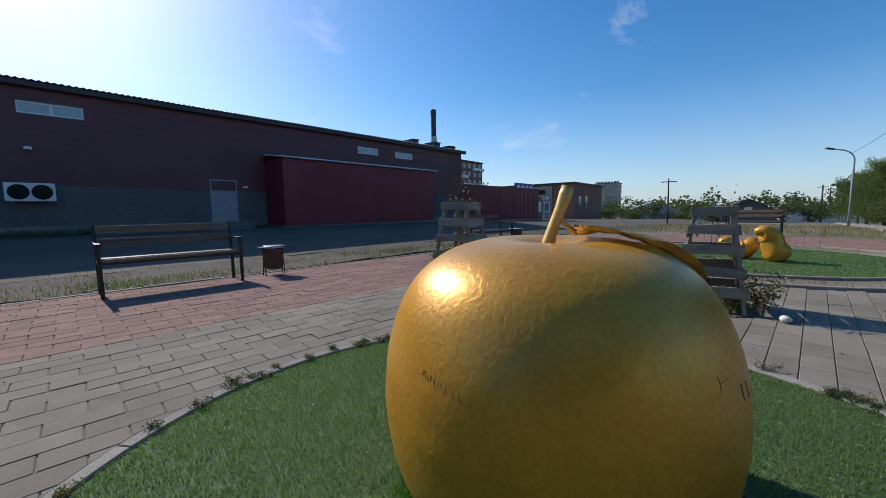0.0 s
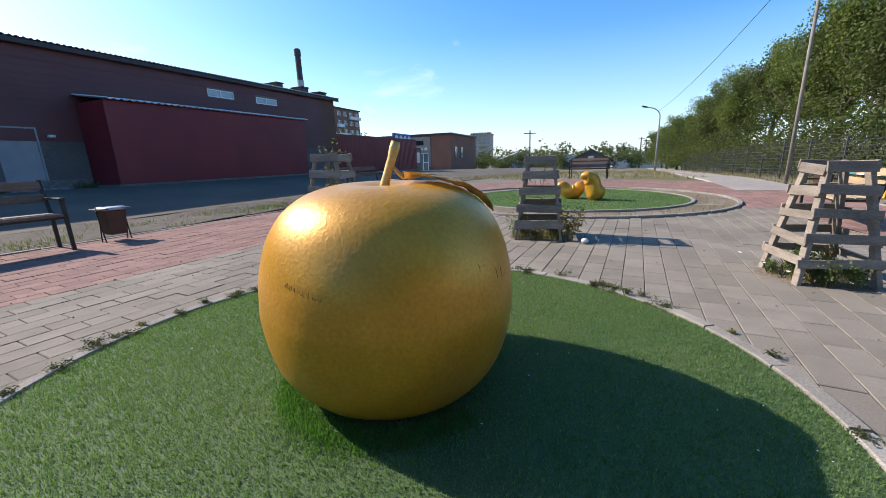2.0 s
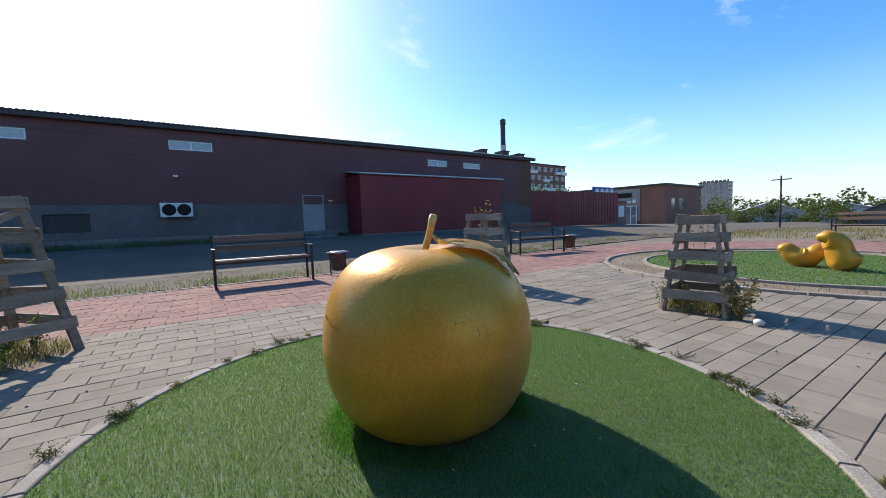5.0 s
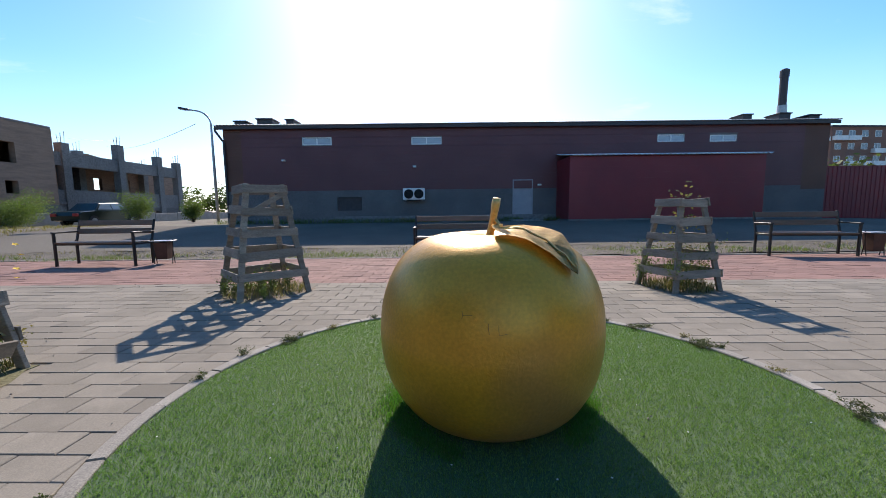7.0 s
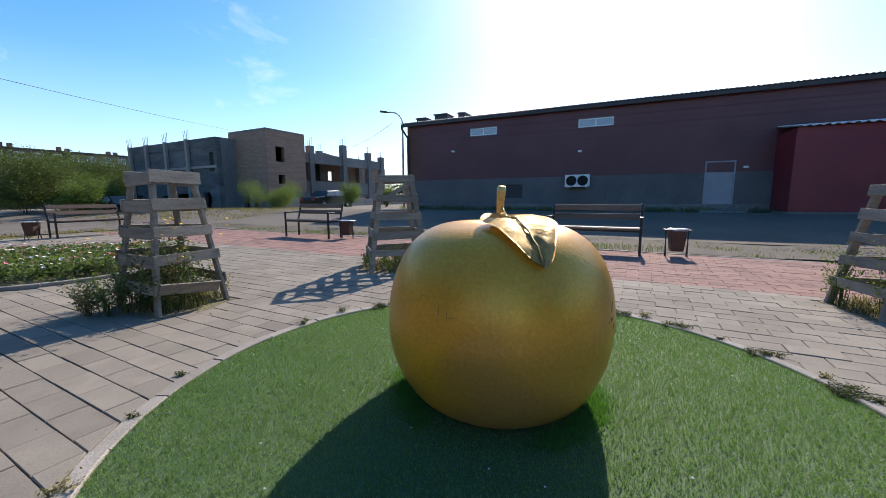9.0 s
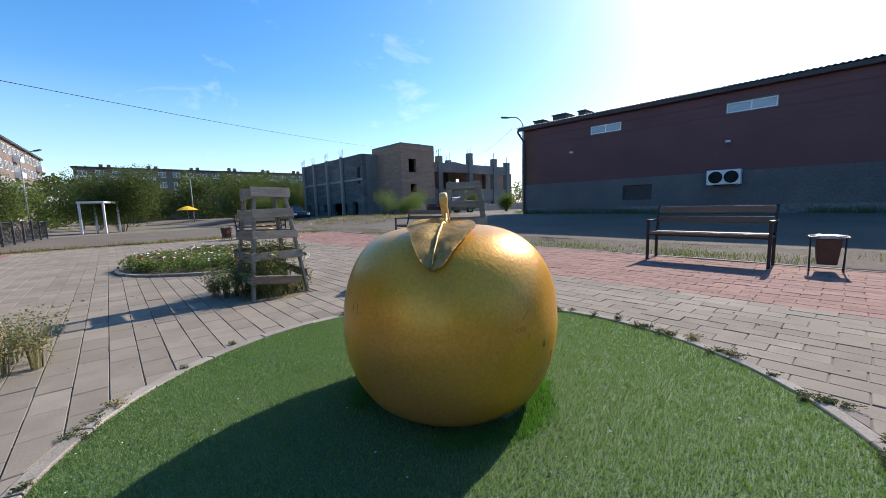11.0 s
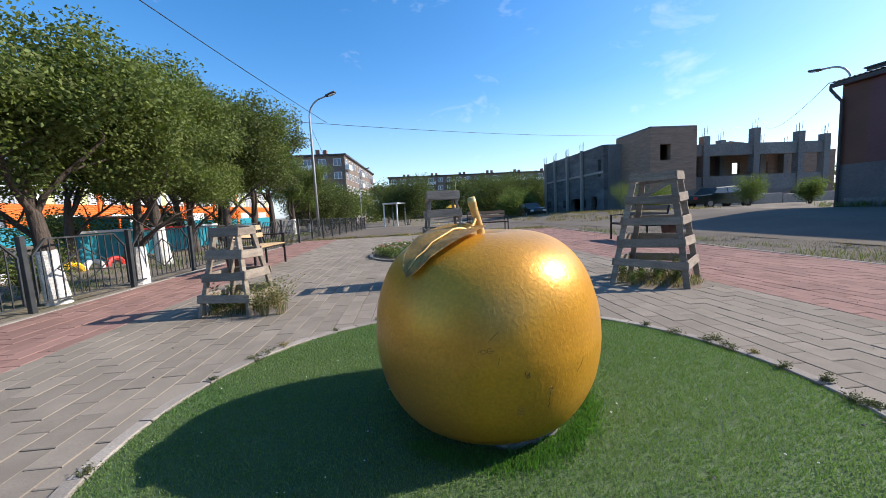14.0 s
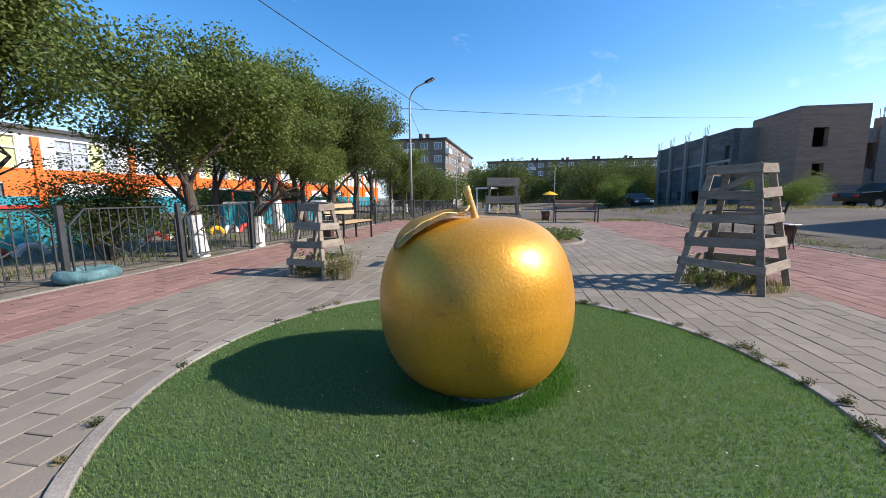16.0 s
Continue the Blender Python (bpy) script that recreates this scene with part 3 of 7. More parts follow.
def paving():
    rnd = random.Random(11)
    joined = {'g': ([], []), 'r': ([], [])}
    single = {'g': [], 'r': []}
    rows = int((Y_NORTH - Y_SOUTH) / PW) + 1
    for j in range(rows):
        y0 = Y_SOUTH + j * PW
        x = X_WEST - (PL * 0.5 if j % 2 else 0) - rnd.uniform(0, 0.03)
        while x < 17.5:
            x1 = x + PL
            mx, my = (x + x1) / 2, y0 + PW / 2
            kind = colour_at(mx, my)
            if kind:
                poly = [(x + GAP / 2, y0 + GAP / 2), (x1 - GAP / 2, y0 + GAP / 2), (x1 - GAP / 2, y0 + PW - GAP / 2), (x + GAP / 2, y0 + PW - GAP / 2)]
                for ox, oy, orad in ((*LC, CR + 0.085), (*LD, RR + 0.06), (*LB, BR + 0.07)):
                    dd = math.hypot(mx - ox, my - oy)
                    if dd < orad + 0.2 and poly:
                        nx, ny = (mx - ox) / dd, (my - oy) / dd
                        poly = clip(poly, (nx, ny), nx * ox + ny * oy + orad)
                for gx, gy, side, _, _, turn in GUARDS:
                    gx, gy = on_lay(gx, gy)
                    c, s = math.cos(-radians(turn + 2.5)), math.sin(-radians(turn + 2.5))
                    lx, ly = c * (mx - gx) - s * (my - gy), s * (mx - gx) + c * (my - gy)
                    if max(abs(lx), abs(ly)) < side / 2 + 0.03:
                        poly = []
                if len(poly) > 2:
                    top = rnd.gauss(0, 0.0016)
                    reach = math.hypot(mx - LC[0], my - LC[1])
                    whole = len(poly) == 4 and abs(poly[1][0] - poly[0][0] - PL + GAP) < 1e-6
                    if kind == 'g' and whole and reach < 2.62 and len(single['g']) < 300:
                        single['g'].append((mx, my, top))
                    elif kind == 'r' and whole and -1.9 < mx < 1.6 and 3.3 < my < 5.6 and len(single['r']) < 260:
                        single['r'].append((mx, my, top))
                    else:
                        vs, fs = slab(poly, top)
                        base = len(joined[kind][0])
                        joined[kind][0].extend(vs)
                        joined[kind][1].extend([tuple(base + i for i in f) for f in fs])
            x = x1
    return joined, single


bed = bmesh.new()
block(bed, X_WEST, DX, Y_SOUTH, Y_NORTH, -0.045, -0.010)
ell = [(DX + 7.6 * math.cos(a), 0.4 + 5.85 * math.sin(a)) for a in np.linspace(-math.pi / 2, math.pi / 2, 40)]
top = [bed.verts.new((x, y, -0.010)) for x, y in ell]
bed.faces.new(top)
bed_ob = part("pavement_bed", bed, M["joint"])
bed_ob.matrix_basis = LAY
tagged(bed_ob, "sandy bedding showing in the paving joints", "pavement bed", "", "structure")
pave_grey = thing("pavement", "grey rectangular concrete pavers in running bond", "pavement", "", "structure", LAY)
pave_red = thing("red_pavement", "red rectangular concrete pavers bordering the plaza", "pavement", "", "structure", LAY)


def ring(name, cx, cy, r0, r1, z0, z1, material, parent=None, label="", seg=96, a0=0.0, a1=math.tau, pieces=0):
    """A flat ring of stone, in one piece or as kerb stones with joints."""
    if not pieces:
        bm = bmesh.new()
        vs = [[bm.verts.new((cx + r * math.cos(a), cy + r * math.sin(a), z)) for r, z in ((r0, z0), (r0, z1), (r1, z1), (r1, z0))] for a in np.linspace(a0, a1, seg, endpoint=False)]
        for k in range(seg):
            p, q = vs[k], vs[(k + 1) % seg]
            for i in range(4):
                bm.faces.new((p[i], q[i], q[(i + 1) % 4], p[(i + 1) % 4]))
        return part(name, bm, material, parent, label)
    rnd = random.Random(int(r0 * 100))
    for k in range(pieces):
        bm = bmesh.new()
        s0, s1 = a0 + (a1 - a0) * (k + 0.012) / pieces, a0 + (a1 - a0) * (k + 0.988) / pieces
        dz = rnd.gauss(0, 0.003)
        vs = [[bm.verts.new((cx + r * math.cos(a), cy + r * math.sin(a), z)) for r, z in ((r0, z0), (r0, z1 - 0.006 + dz), (r0 + 0.006, z1 + dz), (r1 - 0.006, z1 + dz), (r1, z1 - 0.006 + dz), (r1, z0))] for a in np.linspace(s0, s1, 6)]
        for p, q in zip(vs, vs[1:]):
            for i in range(6):
                bm.faces.new((p[i], q[i], q[(i + 1) % 6], p[(i + 1) % 6]))
        bm.faces.new(vs[0])
        bm.faces.new(vs[-1][::-1])
        part("kerb_stone", bm, material, parent)


def disc(name, cx, cy, r, z, material, seg=80, mound=0.0, kind="structure", label="", category="", wob=0.0):
    vs, fs = [(cx, cy, z + mound)], []
    for i in range(1, 9):
        for k in range(seg):
            a = k * math.tau / seg
            rr = r * i / 8
            vs.append((cx + rr * math.cos(a), cy + rr * math.sin(a), z + mound * (1 - (i / 8) ** 2) + wob * noise.noise((cx + rr * math.cos(a) * 2, rr * math.sin(a) * 2, 1))))
    for k in range(seg):
        fs.append((0, 1 + k, 1 + (k + 1) % seg))
        for i in range(7):
            a, b = 1 + i * seg, 1 + (i + 1) * seg
            fs.append((a + k, b + k, b + (k + 1) % seg, a + (k + 1) % seg))
    return tagged(raw(name, vs, fs, material, None, smooth=True), label, category, "", kind)


kerb_a = thing("kerb_ring", "thin worn concrete edging round the turf disc", "kerb", "", "structure")
ring("kerb", CX, CY, CR, CR + 0.075, -0.05, 0.012, M["kerb"], kerb_a, pieces=26)
kerb_b = thing("kerb_ring", "concrete edging round the far turf disc", "kerb", "", "structure")
ring("kerb", DX, DY, DR, DR + 0.07, -0.05, 0.03, M["kerb"], kerb_b, pieces=24)
kerb_c = thing("kerb_ring", "concrete edging between dirt ring and pavers", "kerb", "", "structure")
ring("kerb", DX, DY, RR - 0.02, RR + 0.06, -0.05, 0.035, M["kerb"], kerb_c, pieces=30)
kerb_d = thing("kerb_ring", "concrete edging round the flower bed", "kerb", "", "structure")
ring("kerb", BX, BY, BR, BR + 0.07, -0.05, 0.04, M["kerb"], kerb_d, pieces=16)
kerb_n = thing("kerb", "long concrete kerb between red pavers and gravel", "kerb", "", "structure", LAY)
kerb_s = thing("kerb", "long concrete kerb along the fence side", "kerb", "", "structure", LAY)
for y, parent in ((Y_NORTH + 0.01, kerb_n), (Y_SOUTH - 0.09, kerb_s)):
    k = bmesh.new()
    block(k, 0.006, 0.994, 0, 0.08, -0.08, 0.012, 0.006)
    first = part("kerb_stone", k, M["kerb"], parent)
    first.location = (X_WEST, y, 0)
    for i in range(1, 24):
        o = new("kerb_stone", first.data)
        o.parent = parent
        o.location = (X_WEST + i, y, random.Random(i).gauss(0, 0.004))
disc("turf", CX, CY, CR, -0.003, M["turf"], label="round patch of green artificial turf", category="turf")
disc("turf", DX, DY, DR, 0.006, M["turf"], label="second round patch of green artificial turf", category="turf")
disc("dirt_ring", DX, DY, RR, -0.008, M["dirt"], wob=0.01, label="ring of bare dry dirt round the far turf", category="dirt")
disc("flower_soil", BX, BY, BR, 0.0, M["dirt"], mound=0.06, label="mounded soil of the round flower bed", category="soil")


def blades(name, count, place, height, width, material, seed, lean=0.5, parent=None, label="", category="turf", kind="stuff"):
    """Many grass blades, each a bent strip of two faces."""
    rng = np.random.default_rng(seed)
    p = place(rng, count)
    n = len(p)
    a = rng.uniform(0, math.tau, n)
    h = height * rng.uniform(0.55, 1.25, n)
    w = width * rng.uniform(0.7, 1.3, n)
    side = np.c_[np.cos(a), np.sin(a), np.zeros(n)]
    la = rng.uniform(0, math.tau, n)
    d = np.c_[np.cos(la), np.sin(la), np.zeros(n)] * (h * lean * rng.uniform(0.1, 1, n))[:, None]
    up = np.c_[np.zeros(n), np.zeros(n), h]
    v0, v1 = p - side * w[:, None] / 2, p + side * w[:, None] / 2
    mid = p + up * 0.6 + d * 0.4
    v2, v3 = mid + side * w[:, None] * 0.4, mid - side * w[:, None] * 0.4
    v4 = p + up * 0.95 + d
    vs = np.stack([v0, v1, v2, v3, v4], 1).reshape(-1, 3)
    k = np.arange(n) * 5
    fs = [q for b in k for q in ((b, b + 1, b + 2, b + 3), (b + 3, b + 2, b + 4))]
    me = bpy.data.meshes.new(name)
    me.from_pydata(vs.tolist(), [], [tuple(int(i) for i in f) for f in fs])
    o = finish(name, me, material, parent, label)
    return tagged(o, label, category, "", kind)


def in_disc(cx, cy, r, z=0.0, r0=0.0):
    def place(rng, n):
        rr, a = np.sqrt(rng.uniform((r0 / r) ** 2, 1, n)) * r, rng.uniform(0, math.tau, n)
        return np.c_[cx + rr * np.cos(a), cy + rr * np.sin(a), np.full(n, z)]
    return place


blades("turf_blades", 230000, in_disc(CX, CY, CR - 0.005), 0.0125, 0.0031, M["blade"], 1, 0.9, label="short green plastic blades of the artificial turf")
blades("turf_blades", 26000, in_disc(DX, DY, DR - 0.01, 0.006), 0.02, 0.012, M["blade"], 2, 0.9, label="green plastic blades of the far turf")

# ---- the apple ----
def apple():
    t = thing("apple_sculpture", "large gold-painted apple sculpture with a stem and leaf on green turf", "sculpture", at=Matrix.Diagonal((1.045, 1.045, 1.02, 1)))
    prof = [(0.0, 0.0), (0.325, 0.0), (0.378, 0.014), (0.428, 0.053), (0.474, 0.117), (0.514, 0.203), (0.539, 0.302), (0.549, 0.4), (0.548, 0.46), (0.540, 0.55), (0.517, 0.645), (0.478, 0.735), (0.42, 0.812), (0.34, 0.870), (0.25, 0.899), (0.165, 0.907), (0.1, 0.899), (0.05, 0.884), (0.0, 0.878)]
    fine = []
    for i in range(len(prof) - 1):
        p0, p1, p2, p3 = prof[max(i - 1, 0)], prof[i], prof[i + 1], prof[min(i + 2, len(prof) - 1)]
        for k in range(4):
            u = k / 4
            if i < 1:
                fine.append((p1[0] + (p2[0] - p1[0]) * u, p1[1]))
            else:
                fine.append(tuple(0.5 * (2 * b + (c - a) * u + (2 * a - 5 * b + 4 * c - d) * u * u + (3 * b - a - 3 * c + d) * u ** 3) for a, b, c, d in zip(p0, p1, p2, p3)))
    fine.append(prof[-1])
    bm = bmesh.new()
    lathe(bm, [(max(r, 0), z) for r, z in fine], 96)
    for v in bm.verts:
        a = math.atan2(v.co.y, v.co.x)
        r = math.hypot(v.co.x, v.co.y)
        k = 1.0 + 0.008 * math.cos(2 * a) + 0.006 * math.sin(2 * a + 0.6) + 0.006 * math.sin(5 * a + 1) * smoothstep(0.5, 0.9, v.co.z) + 0.02 * max(0.0, -math.sin(a)) ** 2 * (1 - smoothstep(0.1, 0.6, v.co.z)) + 0.010 * noise.noise(v.co * 2.2) + 0.003 * noise.noise(v.co * 9)
        if r > 0.01:
            v.co.x, v.co.y = v.co.x * k, v.co.y * k
        if v.co.z > 0.05:
            v.co.z += 0.006 * noise.noise(v.co * 3.1)
    part("body", bm, M["gold"], t, smooth=True)
    bm = bmesh.new()
    pts = [(-0.004, 0.004, 0.845), (0.0, -0.002, 0.9), (0.008, -0.014, 0.95), (0.016, -0.032, 1.01), (0.022, -0.045, 1.055), (0.026, -0.052, 1.082)]
    tube(bm, pts, [0.028, 0.021, 0.018, 0.019, 0.022, 0.019], 14)
    for v in bm.verts:
        v.co += 0.004 * Vector((noise.noise(v.co * 30), noise.noise(v.co * 30 + Vector((5, 0, 0))), 0))
    part("stem", bm, M["gold_leaf"], t, "gold-painted stem", smooth=True)
    bm = bmesh.new()
    tube(bm, [(0.014, -0.026, 0.99), (0.035, -0.045, 0.955), (0.052, -0.062, 0.932), (0.08, -0.09, 0.93)], [0.009, 0.009, 0.010, 0.011], 8)
    part("leaf_stalk", bm, M["gold_leaf"], t, smooth=True)
    # the leaf: a thick curved blade lying over the shoulder
    base, tip = Vector((0.055, -0.062)), Vector((0.285, -0.375))
    ax = tip - base
    side = Vector((-ax.y, ax.x)).normalized()

    def leaf_point(u, s):
        w = 0.172 * math.sin(math.pi * u ** 0.75) ** 0.52 * (1 - 0.3 * u) + 0.003
        q = base.lerp(tip, u) + side * (s * w * (1.0 + 0.05 * math.sin(11 * u + 2 * s)))
        r = q.length
        z = next((z0 + (z1 - z0) * (r - r0) / (r1 - r0) for (r0, z0), (r1, z1) in zip(prof[10:16], prof[11:17]) if r1 <= r <= r0), 0.9)
        lift = 0.03 - 0.012 * u + 0.02 * s * s * (1 - u) + 0.007 * math.sin(7 * u + 4 * s) - 0.012 * math.exp(-(s * 4) ** 2)
        return Vector((q.x * (1 + 0.05 * u), q.y * (1 + 0.05 * u), z + lift + 0.004 * math.cos(u * 38 - abs(s) * 13) * (1 - abs(s))))

    bm = bmesh.new()
    nu, nv = 26, 16
    grid = [[bm.verts.new(leaf_point(i / nu, j / nv * 2 - 1)) for j in range(nv + 1)] for i in range(nu + 1)]
    for a, b in zip(grid, grid[1:]):
        for k in range(nv):
            bm.faces.new((a[k], a[k + 1], b[k + 1], b[k]))
    bmesh.ops.solidify(bm, geom=bm.faces[:], thickness=0.014)
    part("leaf", bm, M["gold_leaf"], t, "gold-painted leaf with raised veins", smooth=True)
    bm = bmesh.new()
    tube(bm, [leaf_point(u, 0) + Vector((0, 0, 0.009)) for u in np.linspace(0, 0.96, 10)], [0.008 - 0.0005 * k for k in range(10)], 6)
    part("leaf_midrib", bm, M["gold_leaf"], t, smooth=True)
    # scratched, unreadable scribbles: short dark strokes on the skin
    def skin(az, z):
        for (r0, z0), (r1, z1) in zip(fine, fine[1:]):
            if z0 <= z <= z1 and z1 > z0:
                r = r0 + (r1 - r0) * (z - z0) / (z1 - z0)
                a = radians(az)
                k = 1.0 + 0.008 * math.cos(2 * a) + 0.006 * math.sin(2 * a + 0.6) + 0.006 * math.sin(5 * a + 1) * smoothstep(0.5, 0.9, z) + 0.02 * max(0.0, -math.sin(a)) ** 2 * (1 - smoothstep(0.1, 0.6, z)) + 0.010 * noise.noise(Vector((r * math.cos(a), r * math.sin(a), z)) * 2.2)
                return Vector((r * math.cos(a) * k, r * math.sin(a) * k, z))
        return Vector((0, 0, z))
    foot = bmesh.new()
    lathe(foot, [(0.0, -0.02), (0.275, -0.02), (0.282, 0.014), (0.26, 0.022), (0.0, 0.024)], 72)
    for v in foot.verts:
        v.co += Vector((0.118, 0.032, 0)) + 0.022 * Vector((noise.noise(v.co * 14), noise.noise(v.co * 14 + Vector((2, 0, 0))), 0.5 * noise.noise(v.co * 40)))
    part("footing", foot, M["concrete"], t, "bit of concrete footing under the apple")
    rnd = random.Random(4)
    def strokes(name, az0, az1, z, h, n, slope=0.0):
        for k in range(n):
            b = bmesh.new()
            a = az0 + (az1 - az0) * k / n
            zz = z + slope * k / n + rnd.uniform(-0.004, 0.004)
            p = [skin(a + rnd.uniform(-0.5, 0.5), zz + h * q) for q in (-0.5, 0, 0.5)]
            p2 = [skin(a + (az1 - az0) / n * 0.7, zz + h * rnd.uniform(-0.5, 0.5))]
            tube(b, p, 0.0011, 5)
            if rnd.random() < 0.7:
                tube(b, [p[rnd.choice((0, 1, 2))], p2[0]], 0.0009, 5)
            part(name, b, M["ink"], t, "thin dark scribble stroke on the paint")
    strokes("scribble", 190, 172, 0.575, 0.017, 14, 0.03)
    strokes("scribble", 250, 256, 0.62, 0.03, 1)
    strokes("scribble", 261, 270, 0.575, 0.04, 2, -0.012)
    def doodle(points, r=0.0011):
        b = bmesh.new()
        tube(b, [skin(az, z) * 1.001 for az, z in points], r, 5)
        part("scribble", b, M["ink"], t, "thin dark scribble stroke on the paint")
    loop = lambda az, z, ra, rz: [(az + ra * math.cos(q), z + rz * math.sin(q)) for q in np.linspace(0, 6.2, 11)]
    doodle(loop(-14.5, 0.495, 1.1, 0.008) + loop(-11.8, 0.499, 1.2, 0.010))
    doodle([(-16.5, 0.49), (-15.9, 0.497)])
    doodle([(-12.5, 0.53), (-10.0, 0.555), (-8.0, 0.57)])
    doodle([(-8.5, 0.47), (-9.0, 0.445)])
    doodle(loop(2.0, 0.405, 0.9, 0.008) + loop(2.4, 0.389, 0.7, 0.006))
    doodle(loop(12.5, 0.325, 0.7, 0.006) + [(12.5, 0.318), (12.4, 0.3), (13.6, 0.29)])
    doodle([(11.2, 0.308), (13.8, 0.312)])
    doodle([(12.4, 0.285), (12.0, 0.27), (12.6, 0.257), (12.2, 0.24)])
    for i in range(6):
        doodle([(-1.8, 0.262 - 0.007 * i), (0.4, 0.264 - 0.007 * i), (1.6, 0.261 - 0.007 * i)], 0.0008)
    doodle([(3.2, 0.243), (5.6, 0.262)])
    doodle([(26.0, 0.36), (28.5, 0.385), (30.0, 0.41)], 0.0008)
    doodle([(20.0, 0.38), (23.5, 0.4)], 0.0008)
    return t


apple()
lush = lambda rng, n: np.c_[0.0 + (0.5 + rng.normal(0, 0.05, n)) * np.cos(q := rng.uniform(-0.9, 4.3, n)), 0.0 + (0.5 + rng.normal(0, 0.05, n)) * np.sin(q), np.zeros(n)]
blades("turf_blades", 12000, lush, 0.022, 0.004, M["lush"], 3, 0.5, label="longer bright turf blades round the apple's foot")


# ---- the two gold bean figures on the far turf ----
def bean(at, label, line):
    """A swollen body swept along a bent line of (x, z, radius)."""
    t = thing("bean_sculpture", label, "sculpture", "", "", at)
    bm = bmesh.new()
    pts, rs = [], []
    for (x0, z0, r0), (x1, z1, r1) in zip(line, line[1:]):
        for k in range(4):
            u = k / 4
            u = u * u * (3 - 2 * u) * 0.5 + u * 0.5
            pts.append((x0 + (x1 - x0) * u, 0, z0 + (z1 - z0) * u))
            rs.append(r0 + (r1 - r0) * u)
    pts.append((line[-1][0], 0, line[-1][1]))
    rs.append(line[-1][2])
    tube(bm, pts, rs, 22)
    for _ in range(2):
        bmesh.ops.smooth_vert(bm, verts=bm.verts, factor=0.5, use_axis_x=True, use_axis_y=True, use_axis_z=True)
    for v in bm.verts:
        v.co += 0.03 * Vector((noise.noise(v.co * 4), noise.noise(v.co * 4 + Vector((4, 0, 0))), 0.5 * noise.noise(v.co * 4 + Vector((0, 4, 0)))))
        v.co.y *= 0.85
        v.co.z = max(0.0, v.co.z)
    part("body", bm, M["gold"], t, smooth=True)


bean(pose(7.95, -0.48, 0.005, 0, 0, -70) @ Matrix.Diagonal((0.78, 0.78, 0.71, 1)), "upright gold-painted kidney-shaped figure on the far turf", [(0.2, 0.02, 0.08), (0.16, 0.1, 0.24), (0.08, 0.24, 0.29), (0.02, 0.4, 0.25), (-0.02, 0.56, 0.23), (-0.1, 0.7, 0.24), (-0.2, 0.78, 0.2), (-0.3, 0.76, 0.13), (-0.36, 0.72, 0.04)])
bean(pose(8.2, 0.02, 0.005, 0, 0, -75) @ Matrix.Scale(0.74, 4), "low gold-painted lumpy figure on the far turf", [(-0.44, 0.54, 0.05), (-0.4, 0.5, 0.12), (-0.3, 0.44, 0.17), (-0.2, 0.3, 0.22), (-0.06, 0.22, 0.25), (0.1, 0.22, 0.25), (0.2, 0.3, 0.22), (0.27, 0.42, 0.18), (0.36, 0.5, 0.13), (0.4, 0.54, 0.04)])


# ---- wooden tree guards ----
def guard(x, y, side, topside, h, turn, seed, label, tiers=5, broken=False, slat=0.105):
    t = thing("tree_guard", label, "tree guard", "tree guards on the plaza", "", pose(x, y, 0, 0, 0, turn))
    rnd = random.Random(seed)
    a, b = side / 2, topside / 2
    def half(z):
        return a + (b - a) * z / h
    for sx, sy in ((1, 1), (1, -1), (-1, -1), (-1, 1)):
        bm = bmesh.new()
        p0, p1 = Vector((sx * a, sy * a, -0.03)), Vector((sx * b * 0.98, sy * b * 0.98, h - 0.01 + rnd.uniform(-0.02, 0.03)))
        bar(bm, p0, p1, 0.07, 0.032, 0.003, (0, sy, 0.2), rnd.uniform(-0.06, 0.06))
        part("leg", bm, M["wood"], t)
    for k in range(tiers):
        z = h * (0.19 + 0.765 * k / (tiers - 1))
        for face in range(4):
            r = half(z) + 0.022
            e = 0.012 + rnd.uniform(-0.012, 0.014)
            zz = z + rnd.uniform(-0.012, 0.012) + (0.012 if face % 2 else 0)
            tilt = rnd.uniform(-0.012, 0.012)
            w = slat + rnd.uniform(-0.01, 0.01)
            bm = bmesh.new()
            d = (Vector((1, 0, 0)), Vector((0, 1, 0)))[face % 2]
            n = (Vector((0, -1, 0)), Vector((1, 0, 0)), Vector((0, 1, 0)), Vector((-1, 0, 0)))[face]
            p = n * (r + (0.012 if face % 2 else 0)) + Vector((0, 0, zz))
            if broken and k == 0 and face == 1:
                bar(bm, p - d * r + Vector((0.05, 0, 0.0)), p + d * r * 0.55 + Vector((0.12, 0, -0.055)), w, 0.02, 0.002, n, 0.5)
            else:
                m_up = (n + Vector((0, 0, (a - b) / h))).normalized()
                bar(bm, p - d * (r + e) + Vector((0, 0, tilt)), p + d * (r + e) - Vector((0, 0, tilt)), w, 0.02, 0.002, m_up)
            part("slat", bm, M["wood"], t)
    if seed in (5, 11):
        bm = bmesh.new()
        bar(bm, (-half(h * .7), -half(h * .72) - 0.005, h * 0.72), (half(h * .9), -half(h * .9) - 0.005, h * 0.93), 0.06, 0.018, 0.002, (0, -1, 0))
        part("brace", bm, M["wood"], t)
    return t


